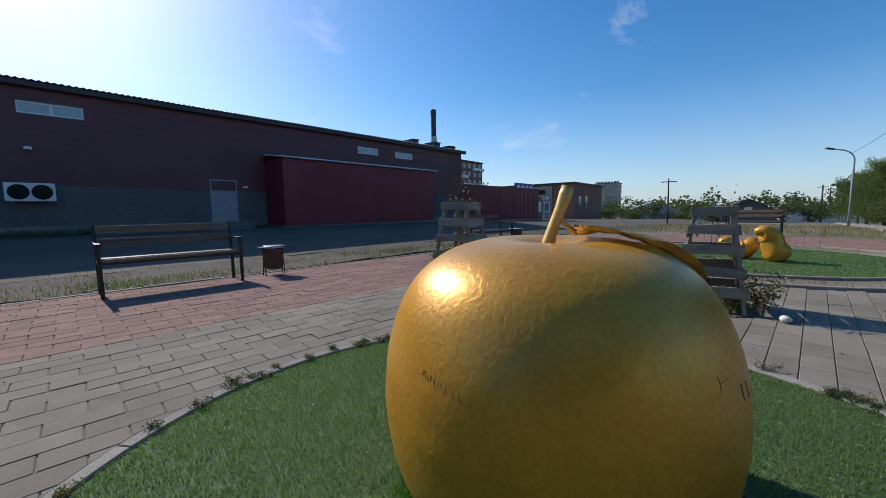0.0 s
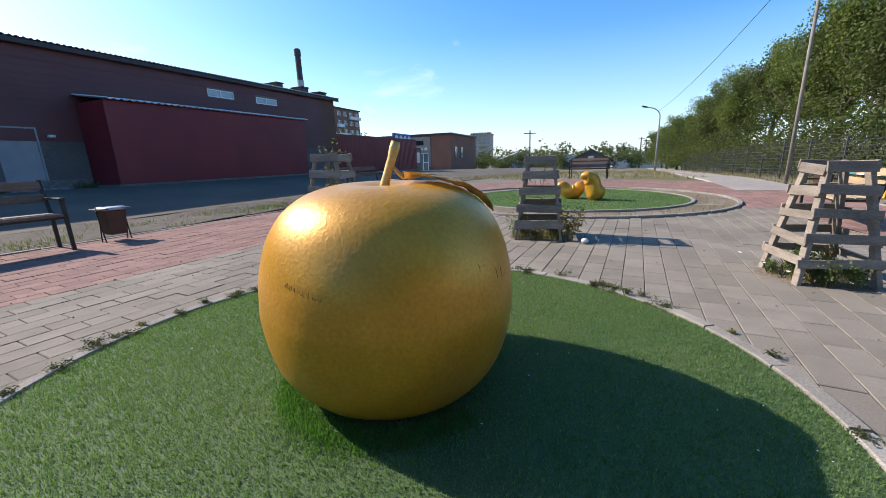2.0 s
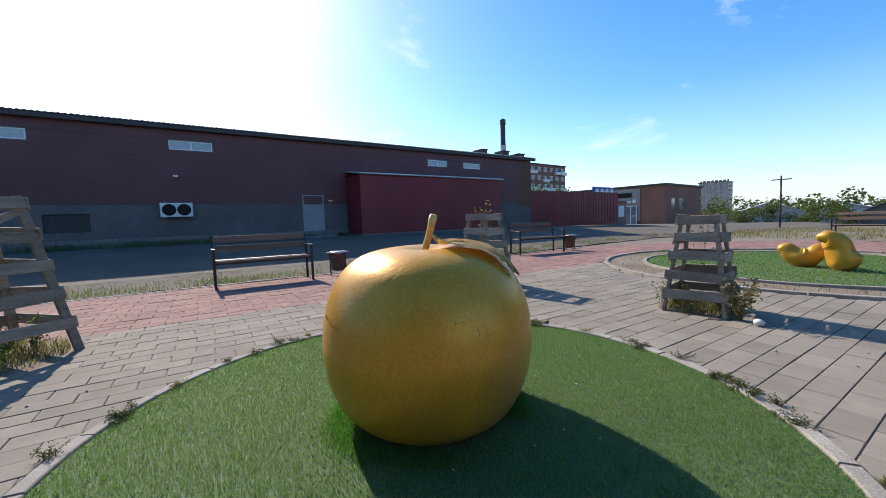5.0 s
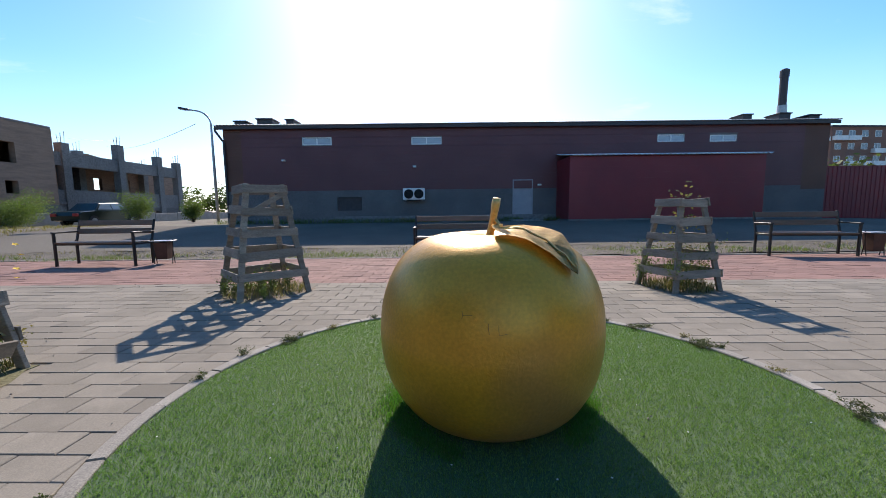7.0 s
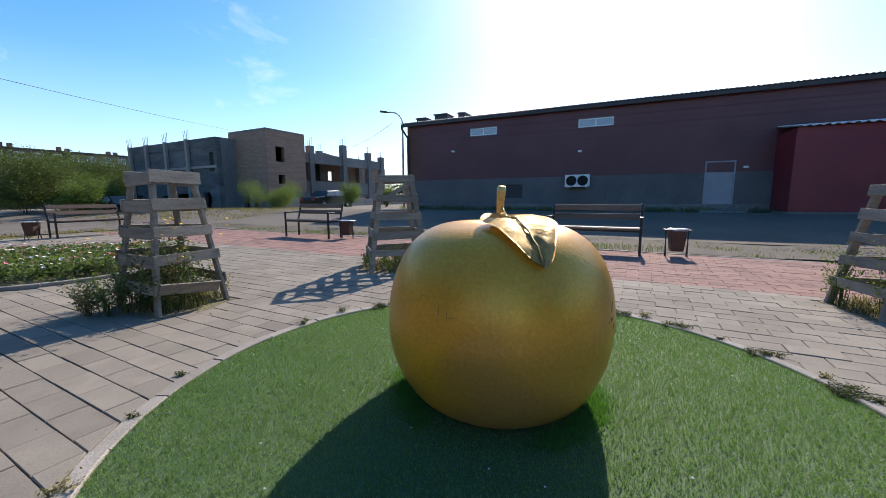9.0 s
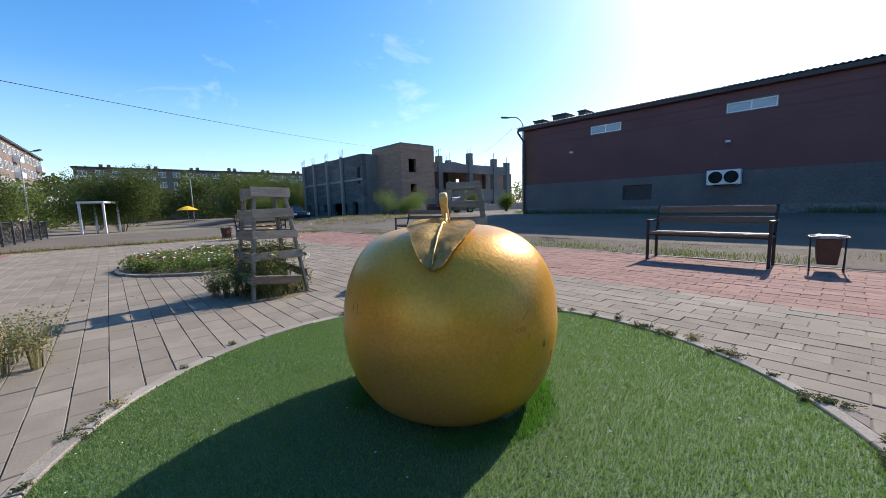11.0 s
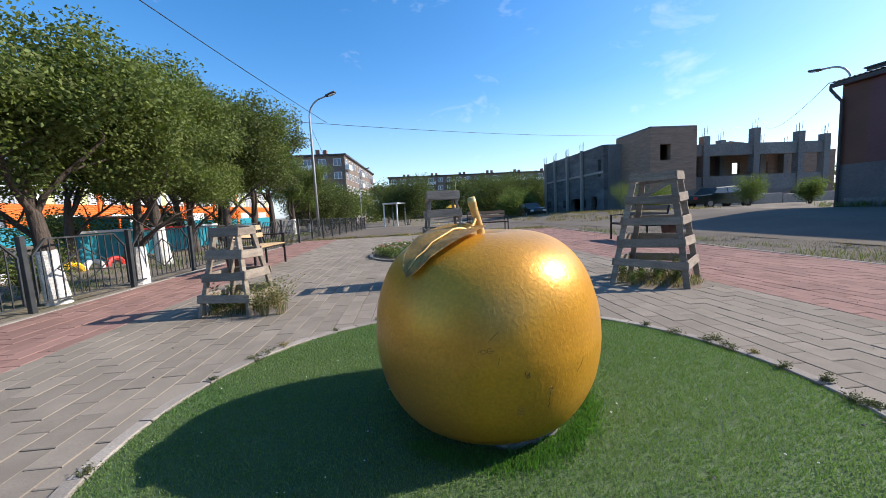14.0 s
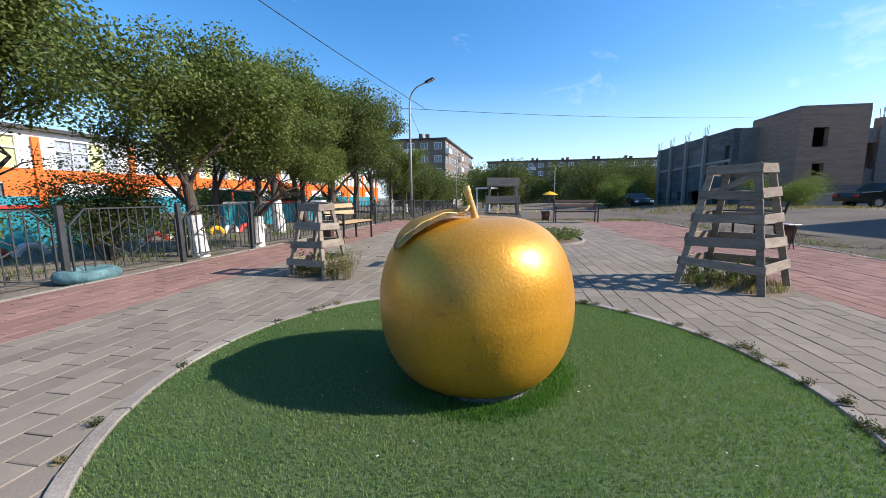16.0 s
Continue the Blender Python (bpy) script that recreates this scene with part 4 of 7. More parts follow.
for i, (g, lab) in enumerate(zip(GUARDS, (
        "weathered grey wooden tree guard with dry weeds inside", "weathered wooden tree guard with white petunias at its foot", "tall weathered wooden tree guard with a broken slat and yellow flowers",
        "small weathered wooden tree guard with a bushy weed beside it", "tall weathered wooden tree guard with green weeds inside", "weathered wooden tree guard with leafy stems growing out"))):
    guard(*g, seed=(3, 7, 4, 9, 5, 6)[i], label=lab, tiers=4 if i == 3 else 5, broken=i == 2, slat=(0.1, 0.07, 0.105, 0.095, 0.1, 0.092)[i])


# ---- benches and bins ----
def bench(at, wood, label, length=1.62):
    t = thing("park_bench", label, "bench", "park benches", "", at)
    L = length / 2
    for sx in (-1, 1):
        bm = bmesh.new()
        x = sx * L
        bar(bm, (x, -0.22, -0.02), (x, -0.22, 0.66), 0.04, 0.04, 0.003)
        bar(bm, (x, 0.22, -0.02), (x, 0.22, 0.5), 0.04, 0.04, 0.003)
        bar(bm, (x, 0.22, 0.45), (x, 0.34, 0.92), 0.04, 0.03, 0.003)
        bar(bm, (x, -0.22, 0.44), (x, 0.24, 0.44), 0.035, 0.035, 0.003)
        part("end_frame", bm, M["black"], t)
        bm = bmesh.new()
        bar(bm, (x, -0.25, 0.675), (x, 0.27, 0.675), 0.06, 0.03, 0.004)
        part("armrest", bm, M["black"], t)
    bm = bmesh.new()
    bar(bm, (-L, -0.2, 0.435), (L, -0.2, 0.435), 0.03, 0.03)
    bar(bm, (-L, 0.2, 0.435), (L, 0.2, 0.435), 0.03, 0.03)
    part("rail", bm, M["black"], t)
    for k in range(4):
        bm = bmesh.new()
        bar(bm, (-L + 0.02, -0.19 + k * 0.125, 0.465), (L - 0.02, -0.19 + k * 0.125, 0.465), 0.105, 0.03, 0.004)
        part("seat_slat", bm, wood, t)
    for k in range(2):
        z = 0.68 + k * 0.17
        y = 0.255 + (z - 0.45) * 0.12 / 0.47 - 0.05
        bm = bmesh.new()
        bar(bm, (-L + 0.01, y, z), (L - 0.01, y, z), 0.11, 0.028, 0.004, (0, -1, 0.25))
        part("back_slat", bm, wood, t)
    return t


def trash_bin(at, label, bag=False):
    t = thing("litter_bin", label, "bin", "litter bins", "", at)
    bm = bmesh.new()
    n = 12
    prof = [(0.0, 0.10), (0.13, 0.10), (0.14, 0.12), (0.18, 0.44), (0.172, 0.445), (0.135, 0.14), (0.0, 0.14)]
    lathe(bm, prof, 4)
    bmesh.ops.rotate(bm, verts=bm.verts, matrix=Matrix.Rotation(radians(45), 3, 'Z'))
    part("bucket", bm, M["bin"], t)
    for sx in (-1, 1):
        bm = bmesh.new()
        tube(bm, [(sx * 0.16, -0.14, -0.02), (sx * 0.165, -0.05, 0.0), (sx * 0.17, 0, 0.3), (sx * 0.175, 0.0, 0.5)], 0.009, 6)
        tube(bm, [(sx * 0.16, 0.14, -0.02), (sx * 0.165, 0.05, 0.0), (sx * 0.17, 0, 0.25)], 0.009, 6)
        part("stand", bm, M["black"], t)
    bm = bmesh.new()
    block(bm, -0.2, 0.2, -0.14, 0.14, 0.505, 0.52, 0.004)
    for v in bm.verts:
        v.co.z -= 0.5 * v.co.y ** 2 * 4
    part("lid", bm, M["steel"] if not bag else M["bin"], t)
    if bag:
        bm = bmesh.new()
        lathe(bm, [(0.0, 0.43), (0.1, 0.45), (0.165, 0.46), (0.17, 0.49), (0.1, 0.5), (0.0, 0.485)], 14)
        for v in bm.verts:
            v.co += 0.02 * Vector((noise.noise(v.co * 18), noise.noise(v.co * 18 + Vector((3, 0, 0))), noise.noise(v.co * 14)))
        part("bag", bm, M["bag"], t, "crumpled pale plastic bag", smooth=True)
    return t


bench(pose(0.12, 5.85, 0, 0, 0, -2), M["bench_wood"], "dark brown park bench with black metal arms by the gravel")
bench(pose(-7.05, 5.8, 0, 0, 0, -3), M["bench_wood"], "dark brown park bench beside a litter bin on red pavers")
bench(pose(7.5, 5.65, 0, 0, 0, -9), M["bench_wood"], "dark brown park bench on the red paver border")
bench(pose(-6.65, -3.35, 0, 0, 0, 174), M["bench_light"], "park bench with bare yellowish slats on red pavers", 1.5)
bench(pose(-13.4, 3.5, 0, 0, 0, 90), M["bench_wood"], "dark wooden park bench seen across the street end")
bench(pose(5.6, -3.75, 0, 0, 0, 174) @ Matrix.Scale(0.84, 4), M["bench_light"], "park bench with bare wooden slats by the fence")
bench(pose(17.5, 0.25, 0, 0, 0, -95), M["bench_wood"], "dark park bench behind the far turf disc")
trash_bin(pose(1.5, 5.8, 0, 0, 0, 4), "brown metal litter bin with a crumpled bag", True)
trash_bin(pose(-5.9, 5.85, 0, 0, 0, 10), "brown metal litter bin with a metal lid")
trash_bin(pose(8.75, 5.45, 0, 0, 0, -8), "brown metal litter bin beside a bench")
trash_bin(pose(-13.6, 2.35, 0, 0, 0, 30), "brown metal litter bin by the street end")
trash_bin(pose(9.9, -5.2, 0, 0, 0, 5), "brown metal litter bin by the fence bench")
trash_bin(pose(-5.65, -3.5, 0, 0, 0, 5), "brown metal litter bin beside the light bench")

# ---- the long hall ----
WY, WX0, WX1, EAVE = 16.08, -11.3, 20.1, 5.45
GZ = 0.45
HALL = pose(-0.03, 1.3, 0, 0, 0, -0.9) @ Matrix.Scale(0.905, 4)      # where the hall and what is fixed to it stand


def siding(bm, x0, x1, y, z0, z1, step=0.2, proud=0.012):
    """Lapped horizontal boards on a wall that faces south."""
    z = z0
    while z < z1 - 0.01:
        h = min(step, z1 - z)
        a = [bm.verts.new((x, yy, zz)) for x, yy, zz in ((x0, y - proud, z), (x1, y - proud, z), (x1, y - 0.002, z + h), (x0, y - 0.002, z + h))]
        bm.faces.new(a)
        b = [bm.verts.new((x, yy, z)) for x, yy in ((x0, y), (x1, y), (x1, y - proud), (x0, y - proud))]
        bm.faces.new(b)
        z += h


def wall_with_holes(name, x0, x1, y0, y1, z0, z1, holes, material, parent, label=""):
    """A wall along x with rectangular openings (x0, x1, z0, z1) through it."""
    xs = sorted({x0, x1, *[h[0] for h in holes], *[h[1] for h in holes]})
    zs = sorted({z0, z1, *[h[2] for h in holes], *[h[3] for h in holes]})
    bm = bmesh.new()
    for a, b in zip(xs, xs[1:]):
        for c, d in zip(zs, zs[1:]):
            mx, mz = (a + b) / 2, (c + d) / 2
            if not any(h[0] < mx < h[1] and h[2] < mz < h[3] for h in holes):
                block(bm, a, b, y0, y1, c, d)
    bmesh.ops.remove_doubles(bm, verts=bm.verts, dist=0.0005)
    return part(name, bm, material, parent, label)


def corrugated(name, x0, x1, y0, z0, y1, z1, material, parent, pitch=0.17, amp=0.02, label=""):
    """A wavy roof sheet between two level edges."""
    n = int((x1 - x0) / pitch * 4)
    vs = []
    for i in range(n + 1):
        x = x0 + (x1 - x0) * i / n
        w = amp * math.sin(i * math.pi / 2)
        vs += [(x, y0, z0 + w), (x, y1, z1 + w)]
    fs = [(2 * i, 2 * i + 2, 2 * i + 3, 2 * i + 1) for i in range(n)]
    o = raw(name, vs, fs, material, parent, label)
    s = o.modifiers.new("thick", 'SOLIDIFY')
    s.thickness = 0.02
    return o


def hall():
    t = thing("industrial_hall", "long maroon-clad hall with grey plinth, high windows and sheet roof", "building", at=HALL)
    wins = [(-7.27, -5.76, 4.52, 4.92), (-1.65, -0.09, 4.50, 4.89), (11.11, 12.52, 4.51, 4.88), (13.84, 15.25, 4.49, 4.84)]
    door = (3.60, 4.66, 0.62, 2.66)
    low = (-5.6, -4.3, 1.15, 1.85)
    wall_with_holes("wall", WX0, WX1, WY, WY + 0.3, 0.2, EAVE, wins + [door, low], M["plinth"], t)
    bm = bmesh.new()
    edges = [WX0 + 0.9] + [v for w in wins for v in (w[0] - 0.02, w[1] + 0.02)] + [WX1 - 1.3]
    siding(bm, WX0 + 0.9, WX1 - 1.3, WY, 2.2, 4.48)
    siding(bm, WX0 + 0.9, WX1 - 1.3, WY, 4.94, EAVE)
    for a, b in zip(edges[::2], edges[1::2]):
        siding(bm, a, b, WY, 4.48, 4.94)
    part("cladding", bm, M["siding"], t, "maroon horizontal siding")
    bm = bmesh.new()
    siding(bm, WX0, WX0 + 0.9, WY, 2.2, EAVE)
    part("cladding", bm, M["siding_br"], t, "brown siding at the corner")
    bm = bmesh.new()
    siding(bm, WX1 - 1.3, WX1, WY, 2.0, EAVE)
    part("cladding", bm, M["siding_br"], t, "brown siding at the corner")
    bm = bmesh.new()
    block(bm, WX0, WX0 + 0.25, WY + 0.3, WY + 14, 0.2, EAVE)
    block(bm, WX1 - 0.25, WX1, WY + 0.3, WY + 14, 0.2, EAVE)
    block(bm, WX0, WX1, WY + 14, WY + 14.3, 0.2, EAVE)
    part("wall", bm, M["siding_br"], t)
    bm = bmesh.new()
    block(bm, WX0 + 0.3, WX1 - 0.3, WY - 0.06, WY - 0.002, 0.2, 0.85)
    part("footing", bm, M["concrete"], t, "rough concrete footing")
    corrugated("roof", WX0 - 0.35, WX1 + 0.35, WY - 0.26, EAVE + 0.08, WY + 7.2, EAVE + 1.2, M["roofing"], t, label="corrugated metal roof sheets")
    corrugated("roof", WX0 - 0.35, WX1 + 0.35, WY + 14.7, EAVE + 0.08, WY + 7.2, EAVE + 1.2, M["roofing"], t)
    bm = bmesh.new()
    block(bm, WX0 - 0.3, WX1 + 0.3, WY - 0.24, WY - 0.16, EAVE - 0.14, EAVE + 0.03, 0.01)
    block(bm, WX0 - 0.3, WX1 + 0.3, WY - 0.16, WY - 0.016, EAVE - 0.03, EAVE + 0.02)
    part("fascia", bm, M["darkmetal"], t, "dark eaves board")
    bm = bmesh.new()
    for x in (WX0 + 0.02,):
        tube(bm, [(x - 0.3, WY - 0.2, EAVE - 0.05), (x - 0.3, WY - 0.2, EAVE - 0.2), (x - 0.12, WY - 0.14, EAVE - 0.5), (x + 0.04, WY - 0.09, EAVE - 0.75), (x + 0.04, WY - 0.09, 0.5)], 0.055, 10)
    part("downpipe", bm, M["darkmetal"], t)
    for w in wins:
        win = thing("window", "", "", "", "", None)
        win.parent = t
        bm = bmesh.new()
        for (a, b, c, d) in ((w[0], w[1], w[2], w[2] + 0.05), (w[0], w[1], w[3] - 0.05, w[3]), (w[0], w[0] + 0.05, w[2] + 0.05, w[3] - 0.05), (w[1] - 0.05, w[1], w[2] + 0.05, w[3] - 0.05), ((w[0] + w[1]) / 2 - 0.03, (w[0] + w[1]) / 2 + 0.03, w[2] + 0.05, w[3] - 0.05)):
            block(bm, a, b, WY + 0.02, WY + 0.09, c, d)
        part("frame", bm, M["white"], win)
        for a, b in ((w[0] + 0.05, (w[0] + w[1]) / 2 - 0.03), ((w[0] + w[1]) / 2 + 0.03, w[1] - 0.05)):
            bm = bmesh.new()
            block(bm, a, b, WY + 0.05, WY + 0.06, w[2] + 0.05, w[3] - 0.05)
            part("pane", bm, M["glass_w"], win)
    bm = bmesh.new()
    block(bm, low[0], low[1], WY + 0.1, WY + 0.14, low[2], low[3])
    part("boarded_opening", bm, M["darkmetal"], t, "dark boarded basement opening")
    d = thing("door")
    d.parent = t
    bm = bmesh.new()
    block(bm, door[0] + 0.05, door[1] - 0.05, WY + 0.02, WY + 0.08, door[2], door[3] - 0.05, 0.006)
    part("leaf", bm, M["door"], d, "plain grey steel door leaf")
    bm = bmesh.new()
    block(bm, door[0], door[0] + 0.05, WY - 0.02, WY + 0.1, door[2], door[3])
    block(bm, door[1] - 0.05, door[1], WY - 0.02, WY + 0.1, door[2], door[3])
    block(bm, door[0] + 0.05, door[1] - 0.05, WY - 0.02, WY + 0.1, door[3] - 0.05, door[3])
    part("door_frame", bm, M["door"], d)
    bm = bmesh.new()
    bar(bm, (door[1] - 0.15, WY - 0.03, 1.6), (door[1] - 0.15, WY - 0.03, 1.75), 0.03, 0.03, 0.004)
    part("handle", bm, M["steel"], d)
    bm = bmesh.new()
    block(bm, door[0] - 0.2, door[1] + 0.3, WY - 0.9, WY - 0.062, 0.3, 0.6, 0.02)
    part("doorstep", bm, M["concrete"], t, "concrete doorstep")
    for x, z, w, h, dy in ((WX0 + 0.6, EAVE + 0.42, 0.6, 0.34, 0.6), (WX0 + 1.75, EAVE + 0.6, 0.8, 0.5, 0.9), (WX0 + 3.1, EAVE + 0.55, 0.4, 0.5, 0.9), (WX1 - 3.4, EAVE + 0.65, 0.5, 0.35, 1.2), (WX1 - 1.6, EAVE + 0.62, 0.6, 0.45, 0.9), (WX1 - 0.4, EAVE + 0.42, 0.6, 0.35, 0.5)):
        bm = bmesh.new()
        block(bm, x - w / 2, x + w / 2, WY + dy, WY + dy + 0.9, EAVE + 0.1, z, 0.01)
        block(bm, x - w / 2 - 0.06, x + w / 2 + 0.06, WY + dy - 0.06, WY + dy + 0.96, z, z + 0.06, 0.01)
        part("roof_vent", bm, M["darkmetal"], t, "sheet-metal roof vent")
    return t


hall()


def annex():
    x0, x1, y0, y1 = 5.9, 15.15, 14.1, 16.05
    t = thing("hall_annex", "low red sheet-clad annex with corrugated lean-to roof", "building", at=HALL)
    bm = bmesh.new()
    for a, b, c, d in ((x0, x1, y0, y0 + 0.12), (x0, x0 + 0.12, y0 + 0.12, y1), (x1 - 0.12, x1, y0 + 0.12, y1)):
        block(bm, a, b, c, d, 0.62, 3.56)
    part("wall", bm, M["siding_red"], t)
    bm = bmesh.new()
    siding(bm, x0, x1, y0 - 0.001, 0.64, 3.54, 0.27, 0.01)
    for k in range(10):
        block(bm, x0 - 0.01, x0 - 0.001, y0 + 0.01, y1 - 0.05, 0.64 + 0.27 * k, 0.64 + 0.27 * k + 0.25)
    part("cladding", bm, M["siding_red"], t, "red horizontal sheet cladding")
    # white sheet colour imitates sunlight on the corrugated front edge
    corrugated("roof", x0 - 0.05, x1 + 0.15, y0 - 0.22, 3.6, y1, 3.9, M["white"], t, pitch=0.24, amp=0.03)
    bm = bmesh.new()
    block(bm, x0 - 0.06, x1 + 0.06, y0 - 0.05, y0 + 0.1, 0.2, 0.615)
    block(bm, x0 - 0.06, x0 + 0.1, y0 + 0.1, y1, 0.2, 0.615)
    part("footing", bm, M["concrete"], t)
    return t


annex()


def air_conditioner():
    t = thing("air_conditioner", "white outdoor air conditioner with two round dark fans", "air conditioner", at=HALL)
    x0, x1, z0, z1, y0 = -2.11, -0.99, 1.67, 2.25, 15.62
    bm = bmesh.new()
    block(bm, x0, x1, y0, y0 + 0.34, z0, z1, 0.015)
    part("casing", bm, M["white"], t)
    for k in (0.27, 0.73):
        cx, cz = x0 + (x1 - x0) * k, (z0 + z1) / 2
        # flat black disc on the closed casing: the fan recess's shade as colour
        bm = bmesh.new()
        bmesh.ops.create_circle(bm, cap_ends=True, radius=0.235, segments=32, matrix=Matrix.Translation((cx, y0 - 0.004, cz)) @ Matrix.Rotation(radians(90), 4, 'X'))
        part("fan_opening", bm, M["shade_sign"], t)
        bm = bmesh.new()
        for r in (0.08, 0.16, 0.235):
            tube(bm, [(cx + r * math.cos(a), y0 - 0.014, cz + r * math.sin(a)) for a in np.linspace(0, math.tau, 25)], 0.006, 5, False)
        for a in range(4):
            tube(bm, [(cx, y0 - 0.014, cz), (cx + 0.235 * math.cos(a * 1.571 + 0.4), y0 - 0.014, cz + 0.235 * math.sin(a * 1.571 + 0.4))], 0.005, 5)
        part("grille", bm, M["black"], t)
    for x in (x0 + 0.12, x1 - 0.16):
        bm = bmesh.new()
        block(bm, x, x + 0.04, y0 + 0.05, WY, z0 - 0.045, z0 - 0.004)
        part("bracket", bm, M["steel"], t)


air_conditioner()


def chimney():
    t = thing("chimney", "tall slender blackened metal chimney behind the hall", "chimney", at=HALL)
    bm = bmesh.new()
    tube(bm, [(19.2, 18.0, 5.5), (19.2, 18.0, 7.0), (19.2, 18.0, 8.62)], [0.2, 0.19, 0.19], 14)
    part("flue", bm, M["darkmetal"], t)
    bm = bmesh.new()
    tube(bm, [(19.2, 18.0, 8.3), (19.2, 18.0, 8.66), (19.2, 18.0, 8.74)], [0.22, 0.22, 0.12], 14)
    part("cap", bm, M["darkmetal"], t)
    bm = bmesh.new()
    tube(bm, [(19.2, 18.0, 5.5), (19.2, 18.0, 6.75)], 0.23, 14)
    part("jacket", bm, M["steel"], t, "bare metal lower jacket")


chimney()


def small_lamp(x, z):
    t = thing("wall_lamp", "small pale lamp on the hall wall", "lamp", at=HALL)
    bm = bmesh.new()
    bar(bm, (x, WY - 0.012, z), (x, WY - 0.2, z + 0.04), 0.04, 0.04, 0.004)
    block(bm, x - 0.09, x + 0.09, WY - 0.3, WY - 0.12, z - 0.03, z + 0.06, 0.015)
    part("body", bm, M["white"], t)


small_lamp(-8.2, 3.72)
small_lamp(-1.5, 3.35)
small_lamp(4.95, 2.35)

red_fence = thing("sheet_fence", "dark red metal sheet fence beside the hall", "fence", at=HALL)
bm = bmesh.new()
block(bm, 20.15, 32.0, 16.3, 16.36, 0.35, 3.2)
part("panel", bm, M["siding_red"], red_fence)
bm = bmesh.new()
for i in range(50):
    block(bm, 20.2 + i * 0.236, 20.3 + i * 0.236, 16.285, 16.3, 0.4, 3.18)
part("ribs", bm, M["siding_red"], red_fence)


# ---- lamps and cables ----
def street_lamp(x, y, z0, h, arm, turn, label, r=0.075):
    t = thing("street_lamp", label, "street lamp", "street lamps", "", pose(x, y, z0, 0, 0, turn))
    bm = bmesh.new()
    pts = [(0, 0, -0.1), (0, 0, h * 0.5), (0, 0, h - 0.9)]
    rr = [r, r * 0.85, r * 0.65]
    for k in range(1, 7):
        a = k / 6 * 1.25
        pts.append((arm * 0.75 * (1 - math.cos(a)), 0, h - 0.9 + 0.85 * math.sin(a)))
        rr.append(r * 0.5)
    pts.append((arm, 0, h + 0.02))
    rr.append(r * 0.45)
    tube(bm, pts, rr, 10)
    part("pole", bm, M["steel"], t, smooth=True)
    bm = bmesh.new()
    bar(bm, (arm - 0.12, 0, h + 0.0), (arm + 0.5, 0, h + 0.12), 0.22, 0.11, 0.03)
    part("lamp_head", bm, M["darkmetal"], t)
    bm = bmesh.new()
    bar(bm, (arm + 0.08, 0, h - 0.03), (arm + 0.45, 0, h + 0.045), 0.16, 0.04, 0.01)
    part("lens", bm, M["white"], t)
    return t


street_lamp(-19.6, -6.5, -0.05, 7.55, 1.35, 65, "tall grey steel street lamp with curved arm by the fence", 0.085)
street_lamp(-14.1, 20.65, 0.4, 6.7, 1.4, 178, "grey steel street lamp with curved arm beside the hall", 0.09)
street_lamp(43.7, -8.4, -0.05, 6.3, 1.6, 118, "grey steel street lamp with curved arm by the path", 0.1)
tall = thing("street_lamp", "tall pale concrete lamp post rising through the trees", "street lamp", "street lamps", "", pose(13.5, -7.35, -0.05))
bm = bmesh.new()
tube(bm, [(0, 0, -0.1), (0, 0, 4), (0, 0, 9.2)], [0.055, 0.048, 0.035], 10)
part("pole", bm, M["kerb"], tall, smooth=True)
bm = bmesh.new()
tube(bm, [(0, 0, 5.6), (-0.7, 0.5, 5.85), (-1.2, 0.8, 5.95)], 0.03, 8)
part("arm", bm, M["steel"], tall)
bm = bmesh.new()
bar(bm, (-1.1, 0.74, 5.95), (-1.65, 1.1, 6.08), 0.2, 0.1, 0.03)
part("lamp_head", bm, M["darkmetal"], tall)
street_lamp(-50, -9, 0, 7.5, 1.3, 60, "grey street lamp far down the side street")
street_lamp(-62, 6, 0, 7.0, 1.3, 80, "grey street lamp far beyond the side street")


def cable(a, b, sag, label):
    t = thing("overhead_cable", label, "cable", "overhead cables")
    a, b = Vector(a), Vector(b)
    bm = bmesh.new()
    tube(bm, [a.lerp(b, u) - Vector((0, 0, sag * 4 * u * (1 - u))) for u in np.linspace(0, 1, 25)], 0.013, 5)
    part("wire", bm, M["black"], t)


cable((-19.6, -6.5, 6.3), (13.2, -7.2, 6.9), 0.5, "thin black overhead cable between lamp posts")
cable((13.2, -7.2, 6.9), (43.7, -8.4, 5.9), 0.5, "thin black overhead cable along the trees")
cable((-19.6, -6.5, 6.3), (-58, 62, 14), 1.5, "thin black overhead cable crossing the street")
cable((-19.6, -6.5, 6.2), (-62, -14, 6.5), 0.8, "thin black overhead cable to the side street")
cable((-58, 62, 13), (-14.9, 20.3, 6.2), 0.8, "thin black overhead cable to the hall's lamp")


def utility_pole(x, y, h, r, label):
    t = thing("utility_pole", label, "pole", "utility poles", "", pose(x, y, -0.1))
    bm = bmesh.new()
    tube(bm, [(0, 0, -0.2), (0.02, 0, h * 0.5), (0.0, 0.03, h)], [r, r * 0.9, r * 0.75], 8)
    part("pole", bm, M["bark"], t, smooth=True)
    bm = bmesh.new()
    bar(bm, (0, -0.7, h - 0.35), (0, 0.7, h - 0.35), 0.09, 0.09, 0.01)
    part("crossarm", bm, M["bark"], t)


utility_pole(44.5, 5.3, 4.9, 0.08, "dark wooden utility pole in the open field")
utility_pole(86, -12.5, 6.2, 0.13, "grey utility pole among far trees")
utility_pole(93, -14.5, 6.2, 0.13, "grey utility pole beyond the path")
utility_pole(101, -10.5, 6.0, 0.13, "grey utility pole by the far houses")

